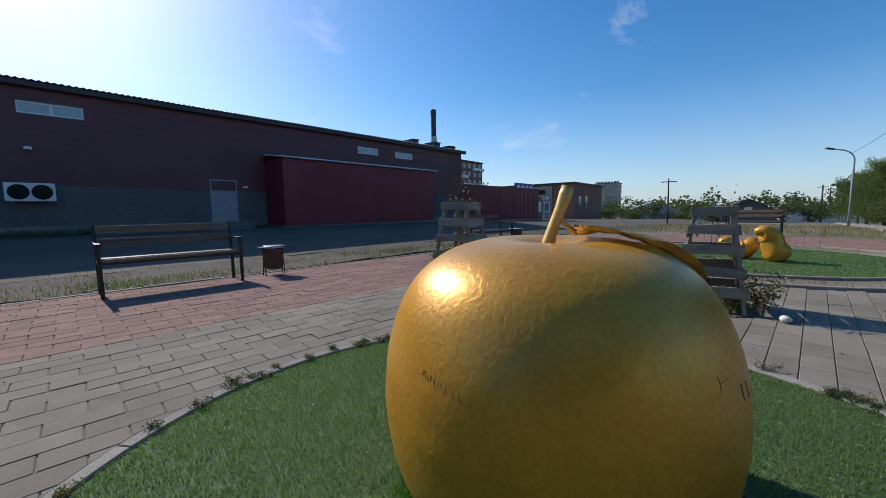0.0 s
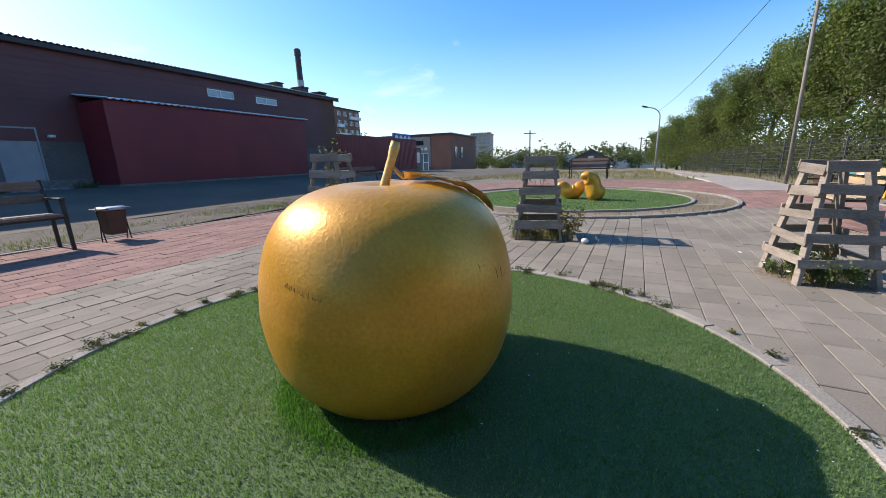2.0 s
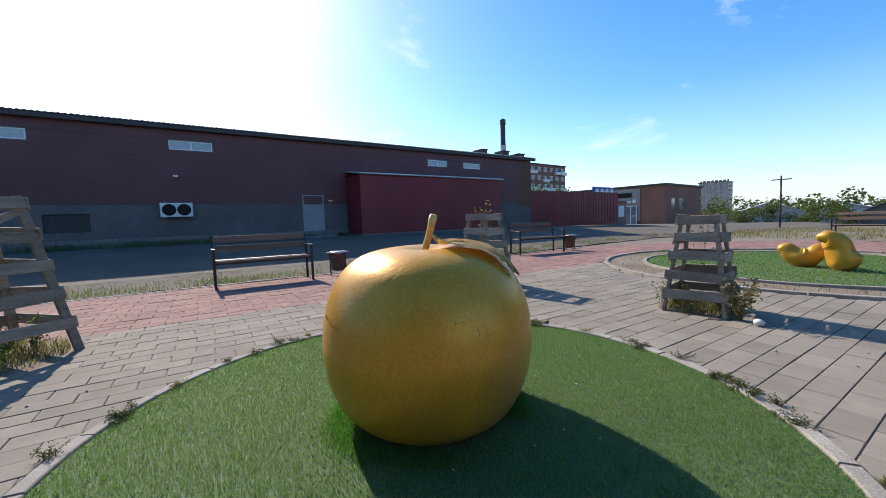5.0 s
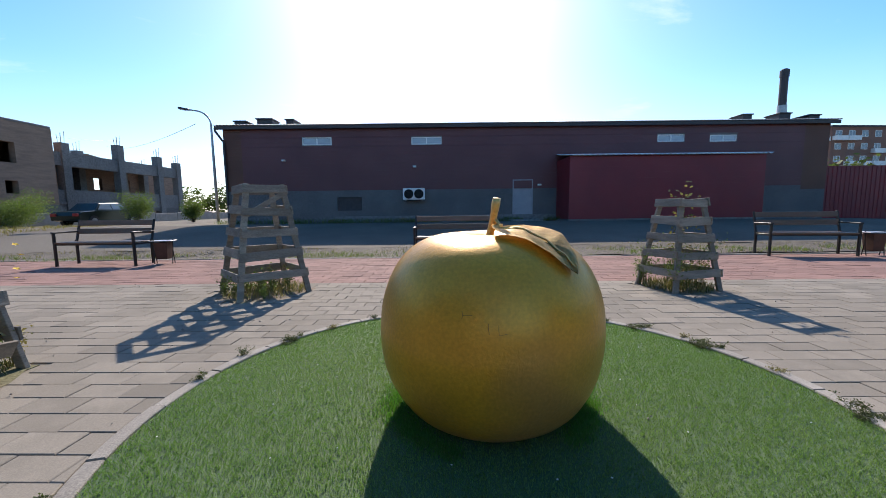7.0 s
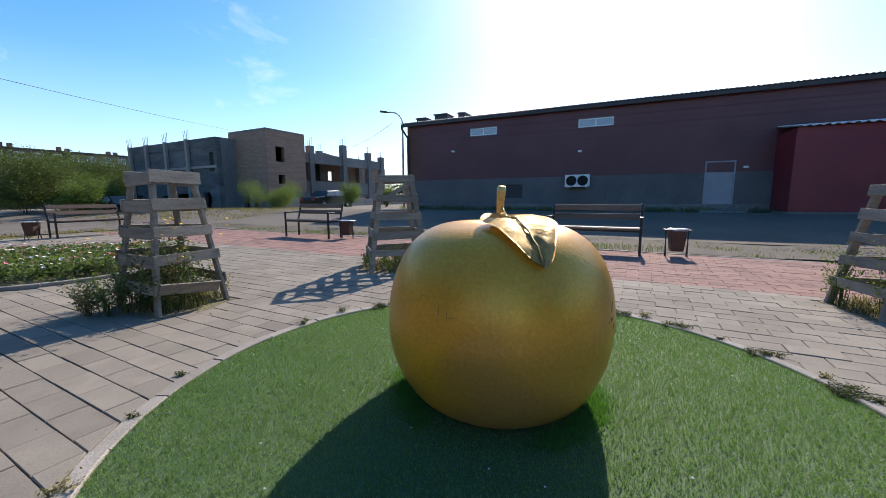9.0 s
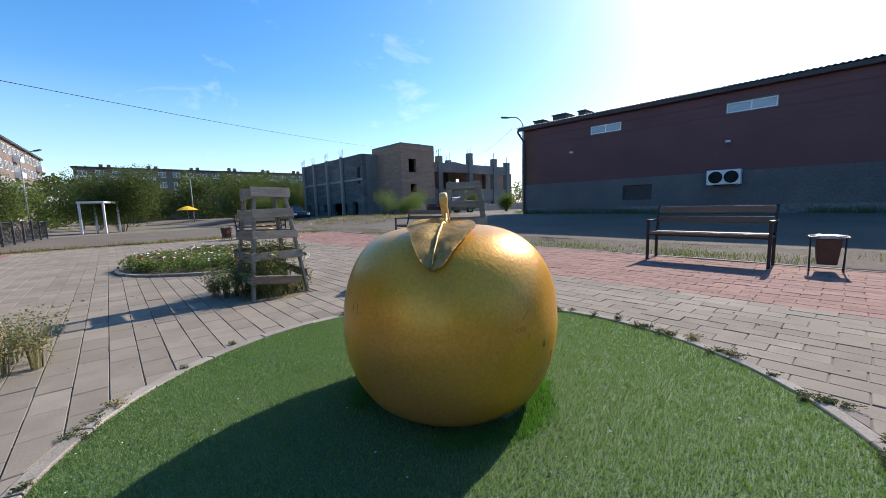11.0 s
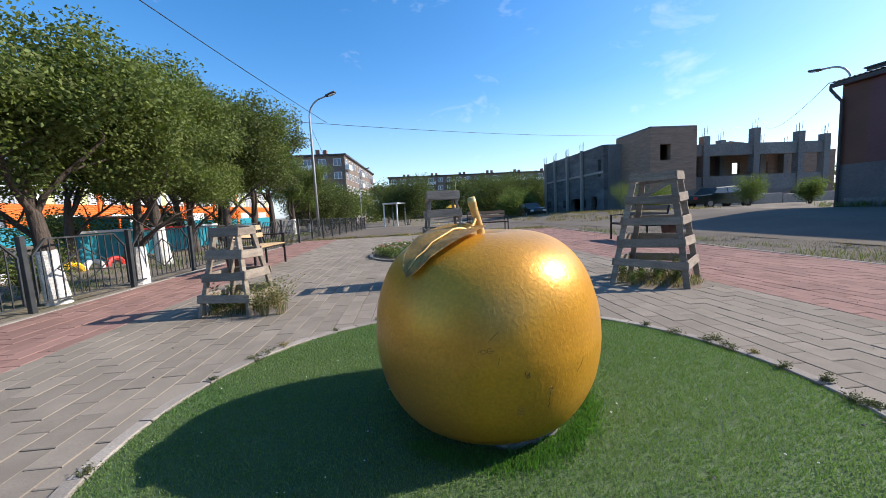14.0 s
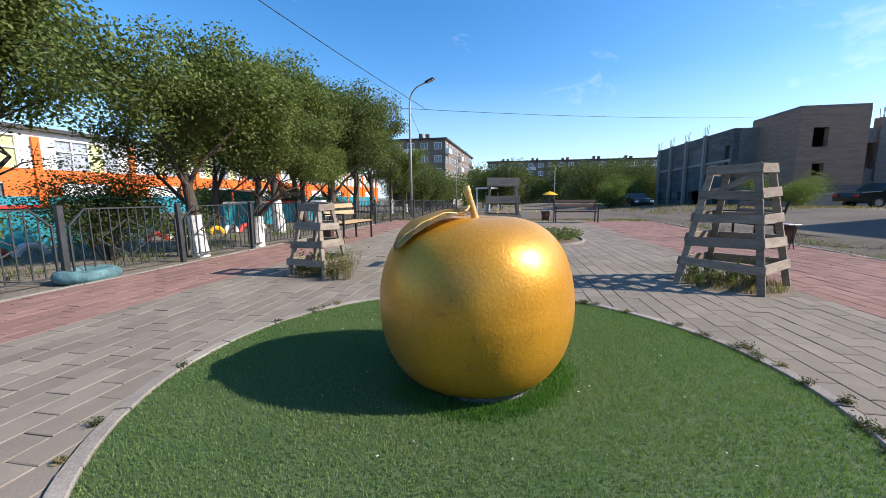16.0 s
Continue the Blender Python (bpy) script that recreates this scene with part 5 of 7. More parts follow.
# ---- unfinished building ----
def rebar(bm, x, y, z, n=4, h=0.9):
    for k in range(n):
        a, b = (k % 2 - 0.5) * 0.22, (k // 2 - 0.5) * 0.22
        tube(bm, [(x + a, y + b, z - 0.05), (x + a * 1.3, y + b * 1.3, z + h * (0.8 + 0.1 * k))], 0.018, 4)


def unfinished():
    t = thing("unfinished_building", "abandoned unfinished building of brick and raw concrete with empty openings", "building", at=Matrix.Diagonal((1, 1, 0.94, 1)))
    # brick tower
    wall_x = wall_with_holes("wall", -4.0, 0.0, 0.0, 0.4, 2.05, 7.45, [(-3.15, -2.25, 4.75, 6.1), (-3.0, -2.3, 2.75, 3.6)], M["brick"], t, "rough brick wall of the tower")
    wall_x.matrix_basis = Matrix.Translation((-27.1, 23.2, 0)) @ Matrix.Rotation(radians(90), 4, 'Z')
    bm = bmesh.new()
    block(bm, -32.1, -27.5, 19.2, 19.6, 2.05, 7.45)
    part("wall", bm, M["brick"], t, "rough brick wall of the tower")
    bm = bmesh.new()
    block(bm, -32.1, -31.7, 19.6, 23.2, 2.05, 7.45)
    part("wall", bm, M["brick"], t, "rough brick wall of the tower")
    bm = bmesh.new()
    block(bm, -32.1, -27.1, 19.2, 23.2, 7.45, 7.6, 0.03)
    part("coping", bm, M["concrete"], t)
    wall_with_holes("wall", -32.1, -27.1, 19.15, 19.6, -0.1, 2.04, [(-30.6, -29.7, 0.3, 1.7), (-29.2, -28.5, 0.0, 1.8)], M["concrete"], t, "raw concrete ground floor")
    bm = bmesh.new()
    block(bm, -27.5, -27.05, 19.6, 23.2, -0.1, 2.04)
    part("wall", bm, M["concrete"], t)
    # unseen north wall, added so no sky shines through the tower's windows
    bm = bmesh.new()
    block(bm, -31.7, -27.5, 22.8, 23.2, 2.05, 7.45)
    part("wall", bm, M["brick"], t, "rough brick wall of the tower")
    # unseen slab, added to keep the wing dark inside
    bm = bmesh.new()
    block(bm, -45.6, -32.2, 17.9, 29.0, 5.6, 5.85)
    part("floor_slab", bm, M["concrete"], t)
    bm = bmesh.new()
    block(bm, -45.6, -27.5, 19.6, 29.0, 2.1, 2.3)
    part("floor_slab", bm, M["concrete"], t)
    # long wing to the west
    holes = [(-45.2 + k * 2.35, -44.2 + k * 2.35, 0.9, 1.75) for k in range(6)] + [(-33.6, -32.6, 0.2, 2.0), (-32.6 + 0.3, -32.6 + 0.9, 3.9, 5.6), (-37.6, -36.0, 0.2, 1.9)]
    wall_with_holes("wall", -46.0, -31.2, 17.5, 17.9, -0.1, 6.1, holes, M["infill"], t, "long dark block wall with small openings")
    bm = bmesh.new()
    block(bm, -46.0, -31.2, 17.45, 17.9, 6.1, 6.9)
    part("parapet", bm, M["infill"], t)
    bm = bmesh.new()
    block(bm, -46.0, -45.6, 17.9, 29, -0.1, 6.9)
    part("wall", bm, M["concrete"], t)
    bm = bmesh.new()
    block(bm, -31.6, -31.2, 17.9, 19.2, -0.1, 6.9)
    part("wall", bm, M["concrete"], t)
    bm = bmesh.new()
    block(bm, -46.0, -32.2, 29, 29.4, -0.1, 6.5)
    part("wall", bm, M["concrete"], t)
    bm = bmesh.new()
    block(bm, -46.02, -31.2, 17.38, 17.44, 4.2, 4.42)
    part("ledge", bm, M["panelgrey"], t, "pale concrete ledge")
    for k, x in enumerate((-45.6, -42.4, -38.9, -35.4)):
        bm = bmesh.new()
        block(bm, x, x + 0.32, 17.2, 17.44, -0.1, 6.9 + 0.02 * k)
        part("column", bm, M["panelgrey"], t, "pale concrete column")
        bm = bmesh.new()
        rebar(bm, x + 0.15, 17.35, 6.9)
        part("rebar", bm, M["darkmetal"], t)
    # open concrete frame to the north
    for z0, z1 in ((2.9, 3.2), (5.0, 6.0), (1.9, 2.9)):
        bm = bmesh.new()
        depth = 9.0 if z1 - z0 < 0.4 else 0.3
        block(bm, -27.8 - depth, -27.6, 23.2, 35.2, z0, z1)
        if z0 == 5.0:
            top = bmesh.new()
            block(top, -36.5, -27.92, 23.2, 35.2, 5.7, 5.95)
            part("floor_slab", top, M["concrete"], t)
        part("floor_slab" if depth > 1 else "spandrel", bm, M["concrete"], t)
    wall_z = wall_with_holes("wall", 0, 12.0, 0, 0.3, -0.1, 1.9, [(1.2, 2.4, 0.9, 1.6), (4.6, 5.8, 0.9, 1.6), (8.6, 9.8, 0.9, 1.6)], M["concrete"], t)
    wall_z.matrix_basis = Matrix.Translation((-27.6, 23.2, 0)) @ Matrix.Rotation(radians(90), 4, 'Z')
    back = wall_with_holes("wall", 0, 18.0, 0, 0.3, -0.1, 5.7, [(1.0, 2.6, 3.4, 4.6), (7.2, 8.0, 3.6, 4.7), (10.0, 10.9, 3.5, 4.7)], M["brick"], t, "rough brick back wall")
    back.matrix_basis = Matrix.Translation((-31.5, 23.2, 0)) @ Matrix.Rotation(radians(90), 4, 'Z')
    for y, h in ((24.4, 6.7), (28.9, 7.3), (33.0, 6.9), (35.4, 6.6)):
        for x in (-27.75, -31.2):
            bm = bmesh.new()
            block(bm, x - 0.28, x + 0.28, y - 0.28, y + 0.28, -0.1, h - (0.4 if x < -30 else 0))
            part("column", bm, M["concrete"], t)
            bm = bmesh.new()
            rebar(bm, x, y, h - (0.4 if x < -30 else 0), 4, 0.8)
            part("rebar", bm, M["darkmetal"], t)
    bm = bmesh.new()
    vs = [bm.verts.new(p) for p in ((-33, 28.2, 5.95), (-33, 35.0, 5.95), (-33, 34.6, 6.7), (-33, 31.5, 7.1), (-33, 28.6, 6.6))]
    f = bm.faces.new(vs)
    r = bmesh.ops.extrude_face_region(bm, geom=[f])
    for v in r["geom"]:
        if isinstance(v, bmesh.types.BMVert):
            v.co.x -= 0.3
    part("gable", bm, M["brick"], t)
    return t


unfinished()
low = thing("concrete_fence", "low grey concrete panel fence before the unfinished building", "fence")
for k in range(16):
    bm = bmesh.new()
    block(bm, -24.6, -24.45, 6.0 + k * 2.5, 8.45 + k * 2.5, 0.1, 1.15 + 0.05 * (k % 3), 0.02)
    if k > 4:
        part("panel", bm, M["panelgrey"], low)
    else:
        bm.free()
for k in range(4):
    bm = bmesh.new()
    block(bm, -46 + k * 2.6, -43.45 + k * 2.6, 13.2, 13.3, 0.1, 1.25, 0.02)
    part("panel", bm, M["panelgrey"], low)


# ---- apartment blocks ----
def facade_windows(t, spots, turn, w, h, seed, balcony=0.0):
    """Window units set into a far wall: pane and pale frame; some glazed balconies."""
    rnd = random.Random(seed)
    fr = bmesh.new()
    for a, b, c, d in ((-w / 2, w / 2, 0, 0.09), (-w / 2, w / 2, h - 0.09, h), (-w / 2, -w / 2 + 0.09, 0.09, h - 0.09), (w / 2 - 0.09, w / 2, 0.09, h - 0.09), (-0.05, 0.05, 0.09, h - 0.09)):
        block(fr, a, b, -0.06, 0.06, c, d)
    pn = bmesh.new()
    block(pn, -w / 2 + 0.09, w / 2 - 0.09, -0.02, 0.02, 0.09, h - 0.09)
    bc = bmesh.new()
    block(bc, -w * 0.95, w * 0.95, -0.9, -0.02, -0.9, 0.15)
    fm, pm, bm_ = (bpy.data.meshes.new(n) for n in ("frame", "pane", "balcony"))
    for b, m, k in ((fr, fm, "white"), (pn, pm, "glass"), (bc, bm_, "white")):
        b.to_mesh(m)
        b.free()
        m.materials.append(M[k])
    for x, y, z in spots:
        win = thing("window", at=Matrix.Translation((x, y, z)) @ Matrix.Rotation(radians(turn), 4, 'Z'))
        win.parent = t
        for n, m in (("frame", fm), ("pane", pm)):
            o = new(n, m)
            o.parent = win
        if rnd.random() < balcony:
            o = new("balcony", bm_)
            o.parent = win


def apartment(x0, x1, y0, y1, h, label, body, faces, floors, seed, gz=0.0, balcony=0.2, top_from=0):
    t = thing("apartment_block", label, "building", "apartment blocks")
    bm = bmesh.new()
    block(bm, x0, x1, y0, y1, gz, h)
    part("wall", bm, M[body], t)
    bm = bmesh.new()
    block(bm, x0 - 0.4, x1 + 0.4, y0 - 0.4, y1 + 0.4, h, h + 0.35)
    part("roof", bm, M["darkmetal"], t)
    rnd = random.Random(seed)
    for k in range(7):
        u = (k + 0.5) / 7
        x, y = x0 + (x1 - x0) * (u if x1 - x0 > y1 - y0 else 0.5), y0 + (y1 - y0) * (u if y1 - y0 >= x1 - x0 else 0.5)
        for dd in (0, 1.6):
            bm = bmesh.new()
            block(bm, x - 0.5, x + 0.5, y - 0.4 + dd, y + 0.4 + dd, h + 0.35, h + 1.5 + rnd.uniform(0, 0.4))
            part("chimney", bm, M["panelred"], t)
    st = (h - gz - 0.8) / floors
    for face in faces:
        spots = []
        if face in "EW":
            n = max(2, int((y1 - y0) / 3.2))
            x = x1 + 0.02 if face == "E" else x0 - 0.02
            spots = [(x, y0 + (k + 0.5) * (y1 - y0) / n, gz + 1.5 + f * st) for k in range(n) for f in range(top_from, floors)]
            turn = 90 if face == "E" else -90
        else:
            n = max(2, int((x1 - x0) / 3.2))
            y = y1 + 0.02 if face == "N" else y0 - 0.02
            spots = [(x0 + (k + 0.5) * (x1 - x0) / n, y, gz + 1.5 + f * st) for k in range(n) for f in range(top_from, floors)]
            turn = 180 if face == "N" else 0
        facade_windows(t, spots, turn, 1.7, 1.5, seed, balcony if (x1 - x0 > 20 or y1 - y0 > 20) else 0)
    return t


apartment(-125, -81, -30, -17.2, 15.0, "five-storey panel apartment block of brown and grey brick", "panelbrown", "EN", 5, 3, balcony=0.3)
apartment(-143, -131, -10, 62, 14.6, "long five-storey grey apartment block behind dark trees", "panelbrown", "E", 5, 4, balcony=0.3, top_from=1)
apartment(100.5, 125, 84, 98, 22.0, "seven-storey brick apartment block with pale end wall", "panelred", "SW", 7, 5, balcony=0.35)
apartment(296, 308, 72, 88, 23, "far grey high apartment block", "panelgrey", "WS", 8, 6, balcony=0)


# ---- shop to the east ----
def shop():
    t = thing("shop_building", "low brick shop with pale frames and a flat roof", "building")
    bm = bmesh.new()
    block(bm, 57.5, 72, 20.8, 40, 0.2, 6.1)
    part("wall", bm, M["shopbrick"], t)
    bm = bmesh.new()
    block(bm, 57.2, 72.3, 20.5, 40.3, 6.1, 6.35)
    part("roof", bm, M["darkmetal"], t)
    bm = bmesh.new()
    block(bm, 57.35, 57.48, 24.3, 38.0, 1.0, 5.9)
    part("facing", bm, M["panelgrey"], t, "grey front panels")
    bm = bmesh.new()
    block(bm, 57.2, 57.34, 25.5, 31, 4.6, 5.3)
    part("sign_panel", bm, M["shade_sign"], t)
    for k in range(9):
        bm = bmesh.new()
        block(bm, 57.12, 57.33, 24.8 + k * 0.75, 25.3 + k * 0.75, 3.75, 4.25, 0.03)
        part("sign_bar", bm, M["white"], t, "pale bar of an unreadable sign")
    for y in (24.6, 27.0, 30.5):
        bm = bmesh.new()
        block(bm, 57.2, 57.34, y, y + 1.9, 0.4, 3.3)
        part("glazing", bm, M["glass"], t)
        for a, b, c, d in ((y, y + 0.1, 0.4, 3.3), (y + 1.8, y + 1.9, 0.4, 3.3), (y + 0.9, y + 1.0, 0.4, 3.3), (y + 0.1, y + 0.9, 3.2, 3.3), (y + 0.1, y + 0.9, 1.7, 1.8), (y + 1.0, y + 1.8, 3.2, 3.3)):
            bm = bmesh.new()
            block(bm, 57.12, 57.19, a, b, c, d)
            part("window_bar", bm, M["white"], t)
    for x in (59.5, 62.5):
        bm = bmesh.new()
        block(bm, x, x + 1.3, 20.72, 20.79, 2.4, 4.2)
        part("glazing", bm, M["glass"], t)
    return t


shop()
kiosk = thing("kiosk", "brown timber kiosk with a blue sign board", "kiosk")
bm = bmesh.new()
block(bm, 33.5, 41.0, 18.6, 23, 0.3, 3.0)
part("wall", bm, M["brick"], kiosk)
bm = bmesh.new()
block(bm, 33.1, 41.4, 18.2, 23.4, 3.0, 3.2)
part("roof", bm, M["roofing"], kiosk)
bm = bmesh.new()
block(bm, 33.2, 37.2, 18.0, 18.15, 3.25, 4.35)
part("sign_board", bm, M["blue"], kiosk)
for k in range(4):
    bm = bmesh.new()
    bmesh.ops.create_cone(bm, cap_ends=True, segments=20, radius1=0.36, radius2=0.36, depth=0.05, matrix=Matrix.Translation((33.75 + k * 0.95, 17.96, 3.8)) @ Matrix.Rotation(radians(90), 4, 'X'))
    part("sign_blob", bm, M["white"], kiosk)
for x in (34.3, 37.0, 39.2):
    bm = bmesh.new()
    block(bm, x, x + 1.2, 18.5, 18.59, 1.3, 2.5)
    part("window", bm, M["white"], kiosk)


# ---- small houses and sheds to the east ----
def house(x, y, w, d, h, roof_h, turn, wall, roof, label):
    t = thing("house", label, "house", "small houses", "", pose(x, y, -0.1, 0, 0, turn))
    bm = bmesh.new()
    block(bm, -w / 2, w / 2, -d / 2, d / 2, 0, h)
    a = [bm.verts.new(p) for p in ((-w / 2, -d / 2, h), (w / 2, -d / 2, h), (0, -d / 2, h + roof_h))]
    b = [bm.verts.new(p) for p in ((-w / 2, d / 2, h), (w / 2, d / 2, h), (0, d / 2, h + roof_h))]
    bm.faces.new(a)
    bm.faces.new(b[::-1])
    part("wall", bm, M[wall], t)
    for s in (-1, 1):
        bm = bmesh.new()
        bar(bm, (s * (w / 2 + 0.35), 0, h - 0.15), (0, 0, h + roof_h + 0.08), d + 0.8, 0.12, 0.0, (0, 0, 1))
        part("roof", bm, M[roof], t)
    bm = bmesh.new()
    block(bm, -0.5, 0.5, -d / 2 - 0.03, -d / 2 + 0.02, h * 0.9, h * 0.9 + 0.9)
    part("window", bm, M["white"], t)


house(80, -2.4, 7.0, 8, 1.9, 1.9, -90, "plinth", "darkmetal", "dark gabled house with a pale attic window")
house(88, 3, 9, 8, 2.2, 1.1, -90, "white", "roof_w", "white low house with a pale sheet roof")
house(104, 17, 13, 10, 2.4, 2.2, -75, "roof_w", "roof_w", "large shed with a pale blue metal roof")
house(92, -12, 9, 8, 2.0, 1.2, -90, "white", "roof_w", "small white house among trees")
house(120, -22, 10, 8, 2.6, 2.2, -90, "white", "darkmetal", "small far house with dark roof")


# ---- kindergarten behind the trees ----
def kindergarten():
    t = thing("kindergarten", "two-storey kindergarten with white top, orange siding and large windows", "building")
    Y = -35.0
    wall_with_holes("wall", -78, 6, Y - 0.4, Y, -0.2, 6.3, [(-76 + k * 6.6, -71.6 + k * 6.6, 3.55, 5.8) for k in range(12)] + [(-72.9 + k * 6.6 + 3.0, -72.9 + k * 6.6 + 5.0, 0.9, 2.5) for k in range(12)], M["white"], t)
    bm = bmesh.new()
    for k in range(13):
        x0 = -78 + k * 6.6 - 0.3
        for i in range(7, 17):
            z = 0.2 + i * 0.2
            a, b = (x0, x0 + 3.3) if 0.8 < z < 2.5 else (x0, x0 + 6.6)
            block(bm, a, min(b, 6), Y + 0.005, Y + 0.03, z, z + 0.185)
    part("cladding", bm, M["orange"], t, "orange horizontal siding")
    for k in range(13):
        bm = bmesh.new()
        block(bm, -77.2 + k * 6.6, -76.75 + k * 6.6, Y + 0.04, Y + 0.22, 0.2, 5.85)
        part("pilaster", bm, M["orange"], t)
    bm = bmesh.new()
    block(bm, -78.6, 6.6, Y - 12, Y + 0.5, 6.3, 6.55)
    part("roof", bm, M["darkmetal"], t)
    bm = bmesh.new()
    block(bm, -78, 6, Y + 0.032, Y + 0.1, -0.2, 1.6)
    part("plinth", bm, M["teal"], t)
    for k in range(12):
        x0 = -76 + k * 6.6
        win = thing("window")
        win.parent = t
        for i in range(4):
            bm = bmesh.new()
            block(bm, x0 + i * 1.1 + 0.06, x0 + i * 1.1 + 1.04, Y - 0.2, Y - 0.17, 3.58, 5.78)
            part("pane", bm, M["glass_w"] if (i + k) % 3 else M["curtain"], win)
        bm = bmesh.new()
        for i in range(5):
            block(bm, x0 + i * 1.1 - 0.06, x0 + i * 1.1 + 0.06, Y - 0.15, Y - 0.05, 3.58, 5.78)
        block(bm, x0 - 0.06, x0 + 4.46, Y - 0.16, Y - 0.04, 4.95, 5.05)
        part("frame", bm, M["white"], win)
        x1 = -72.9 + k * 6.6 + 3.0
        bm = bmesh.new()
        block(bm, x1, x1 + 2.0, Y - 0.2, Y - 0.17, 0.9, 2.5)
        part("pane", bm, M["glass"], win)
        bm = bmesh.new()
        for a in (x1, x1 + 0.95, x1 + 1.9):
            block(bm, a, a + 0.1, Y - 0.15, Y - 0.05, 0.9, 2.5)
        part("frame", bm, M["white"], win)


kindergarten()
teal = thing("playground_wall", "low teal board wall with white capping in the playground", "wall")
for k in range(9):
    if k in (3, 6):
        continue
    bm = bmesh.new()
    block(bm, -16 + k * 2.3, -13.75 + k * 2.3, -11.2, -11.08, -0.15, 0.85, 0.01)
    part("board", bm, M["teal"], teal)
    bm = bmesh.new()
    block(bm, -16.02 + k * 2.3, -13.73 + k * 2.3, -11.26, -11.02, 0.85, 0.93, 0.01)
    part("capping", bm, M["redpaint"] if k % 2 else M["white"], teal)
ver = thing("playground_shelter", "orange and teal playground shelter with a flat dark roof", "shelter")
bm = bmesh.new()
block(bm, -13.0, -6.0, -16.5, -13.2, 1.75, 1.87)
part("roof", bm, M["darkmetal"], ver)
for x in (-12.8, -10.5, -8.4, -6.2):
    bm = bmesh.new()
    block(bm, x - 0.06, x + 0.06, -13.4, -13.28, -0.1, 1.75)
    part("post", bm, M["orange"], ver)
bm = bmesh.new()
block(bm, -12.9, -6.1, -16.4, -16.3, -0.1, 1.75)
part("back_wall", bm, M["teal"], ver)
ver.matrix_basis = Matrix.Translation((-13.5, -6.8, -0.1))
tb = thing("playground_border", "row of half-buried painted tyres in white and red", "border")
for k in range(16):
    bm = bmesh.new()
    tube(bm, [(-9 + k * 0.62 + 0.26 * math.cos(a), -9.4 - 0.03 * (k % 3), -0.1 + 0.26 * math.sin(a)) for a in np.linspace(0.05, 3.09, 9)], 0.07, 6)
    part("tyre", bm, M[("white", "redpaint", "white", "yellow", "teal")[k % 5]], tb)


# ---- fences ----
def panel_fence(x0, n, y, step=1.7, z=-0.05):
    t = thing("metal_fence", "dark grey welded metal fence with diamond ornaments", "fence")
    pm = bmesh.new()
    block(pm, -0.035, 0.035, -0.035, 0.035, -0.1, 1.02, 0.005)
    post = part("post", pm, M["fence"], t)
    post.location = (x0, y, z)
    bars, tops = {}, step / 2 - 0.09
    fm = bmesh.new()
    w, h = tops, 0.97
    for a, b in (((-w, 0.1), (-w, h - 0.22)), ((-w, h - 0.22), (-w + 0.2, h)), ((-w + 0.2, h), (w - 0.2, h)), ((w - 0.2, h), (w, h - 0.22)), ((w, h - 0.22), (w, 0.1)), ((w, 0.1), (-w, 0.1))):
        bar(fm, (a[0], 0, a[1]), (b[0], 0, b[1]), 0.028, 0.02)
    frame_ob = part("panel_frame", fm, M["fence"], t)
    frame_ob.location = (x0 + step / 2, y, z)
    dm = bmesh.new()
    for a, b in (((-0.42, 0.53), (0, 0.8)), ((0, 0.8), (0.42, 0.53)), ((0.42, 0.53), (0, 0.26)), ((0, 0.26), (-0.42, 0.53))):
        bar(dm, (a[0], -0.018, a[1]), (b[0], -0.018, b[1]), 0.018, 0.014)
    dia = part("diamond", dm, M["fence"], t)
    dia.location = (x0 + step / 2, y, z)
    bm = bmesh.new()
    bar(bm, (0, 0, 0.1), (0, 0, 0.97), 0.013, 0.013)
    bar_me = part("bar", bm, M["fence"], t)
    bm = bmesh.new()
    bar(bm, (0, 0, 0.1), (0, 0, 0.84), 0.013, 0.013)
    bar_sh = part("bar", bm, M["fence"], t)
    first = True
    for k in range(n):
        for nm, src in (("post", post), ("panel_frame", frame_ob), ("diamond", dia)):
            if k:
                o = new(nm, src.data)
                o.parent = t
                o.location = (src.location.x + k * step, y, z)
                if nm == "post":
                    o.rotation_euler = (0, random.Random(k).uniform(-0.02, 0.02), 0)
        for i in range(11):
            u = -w + 2 * w * (i + 1) / 12
            src = bar_sh if abs(u) > w - 0.13 else bar_me
            if first and src is bar_me and i > 1:
                o, first = bar_me, False
            elif k == 0 and i == 0:
                o = bar_sh
            else:
                o = new("bar", src.data)
                o.parent = t
            o.location = (x0 + step / 2 + k * step + u, y, z)
    return t


panel_fence(-28.6, 19, -5.6)
mesh_fence = thing("wire_fence", "dark posts of an overgrown wire fence below the trees", "fence")
for k in range(17):
    bm = bmesh.new()
    bar(bm, (6.0 + k * 2.2, -7.85, -0.1), (6.0 + k * 2.2, -7.85, 1.35), 0.05, 0.05, 0.006)
    part("post", bm, M["fence"], mesh_fence)
bm = bmesh.new()
for z in np.arange(0.05, 1.45, 0.14):
    tube(bm, [(6, -7.85, z), (41, -7.85, z)], 0.006, 4)
for i in range(240):
    tube(bm, [(6 + i * 0.146, -7.85, 0), (6 + i * 0.146, -7.85, 1.42)], 0.005, 4)
part("wire_mesh", bm, M["fence"], mesh_fence)
mesh_fence.matrix_basis = Matrix.Translation((6, -7.5, 0)) @ Matrix.Rotation(radians(-5.2), 4, 'Z') @ Matrix.Translation((-6, 7.85, 0))
sw = thing("playground_bench", "yellow-framed playground bench with a teal striped seat", "bench")
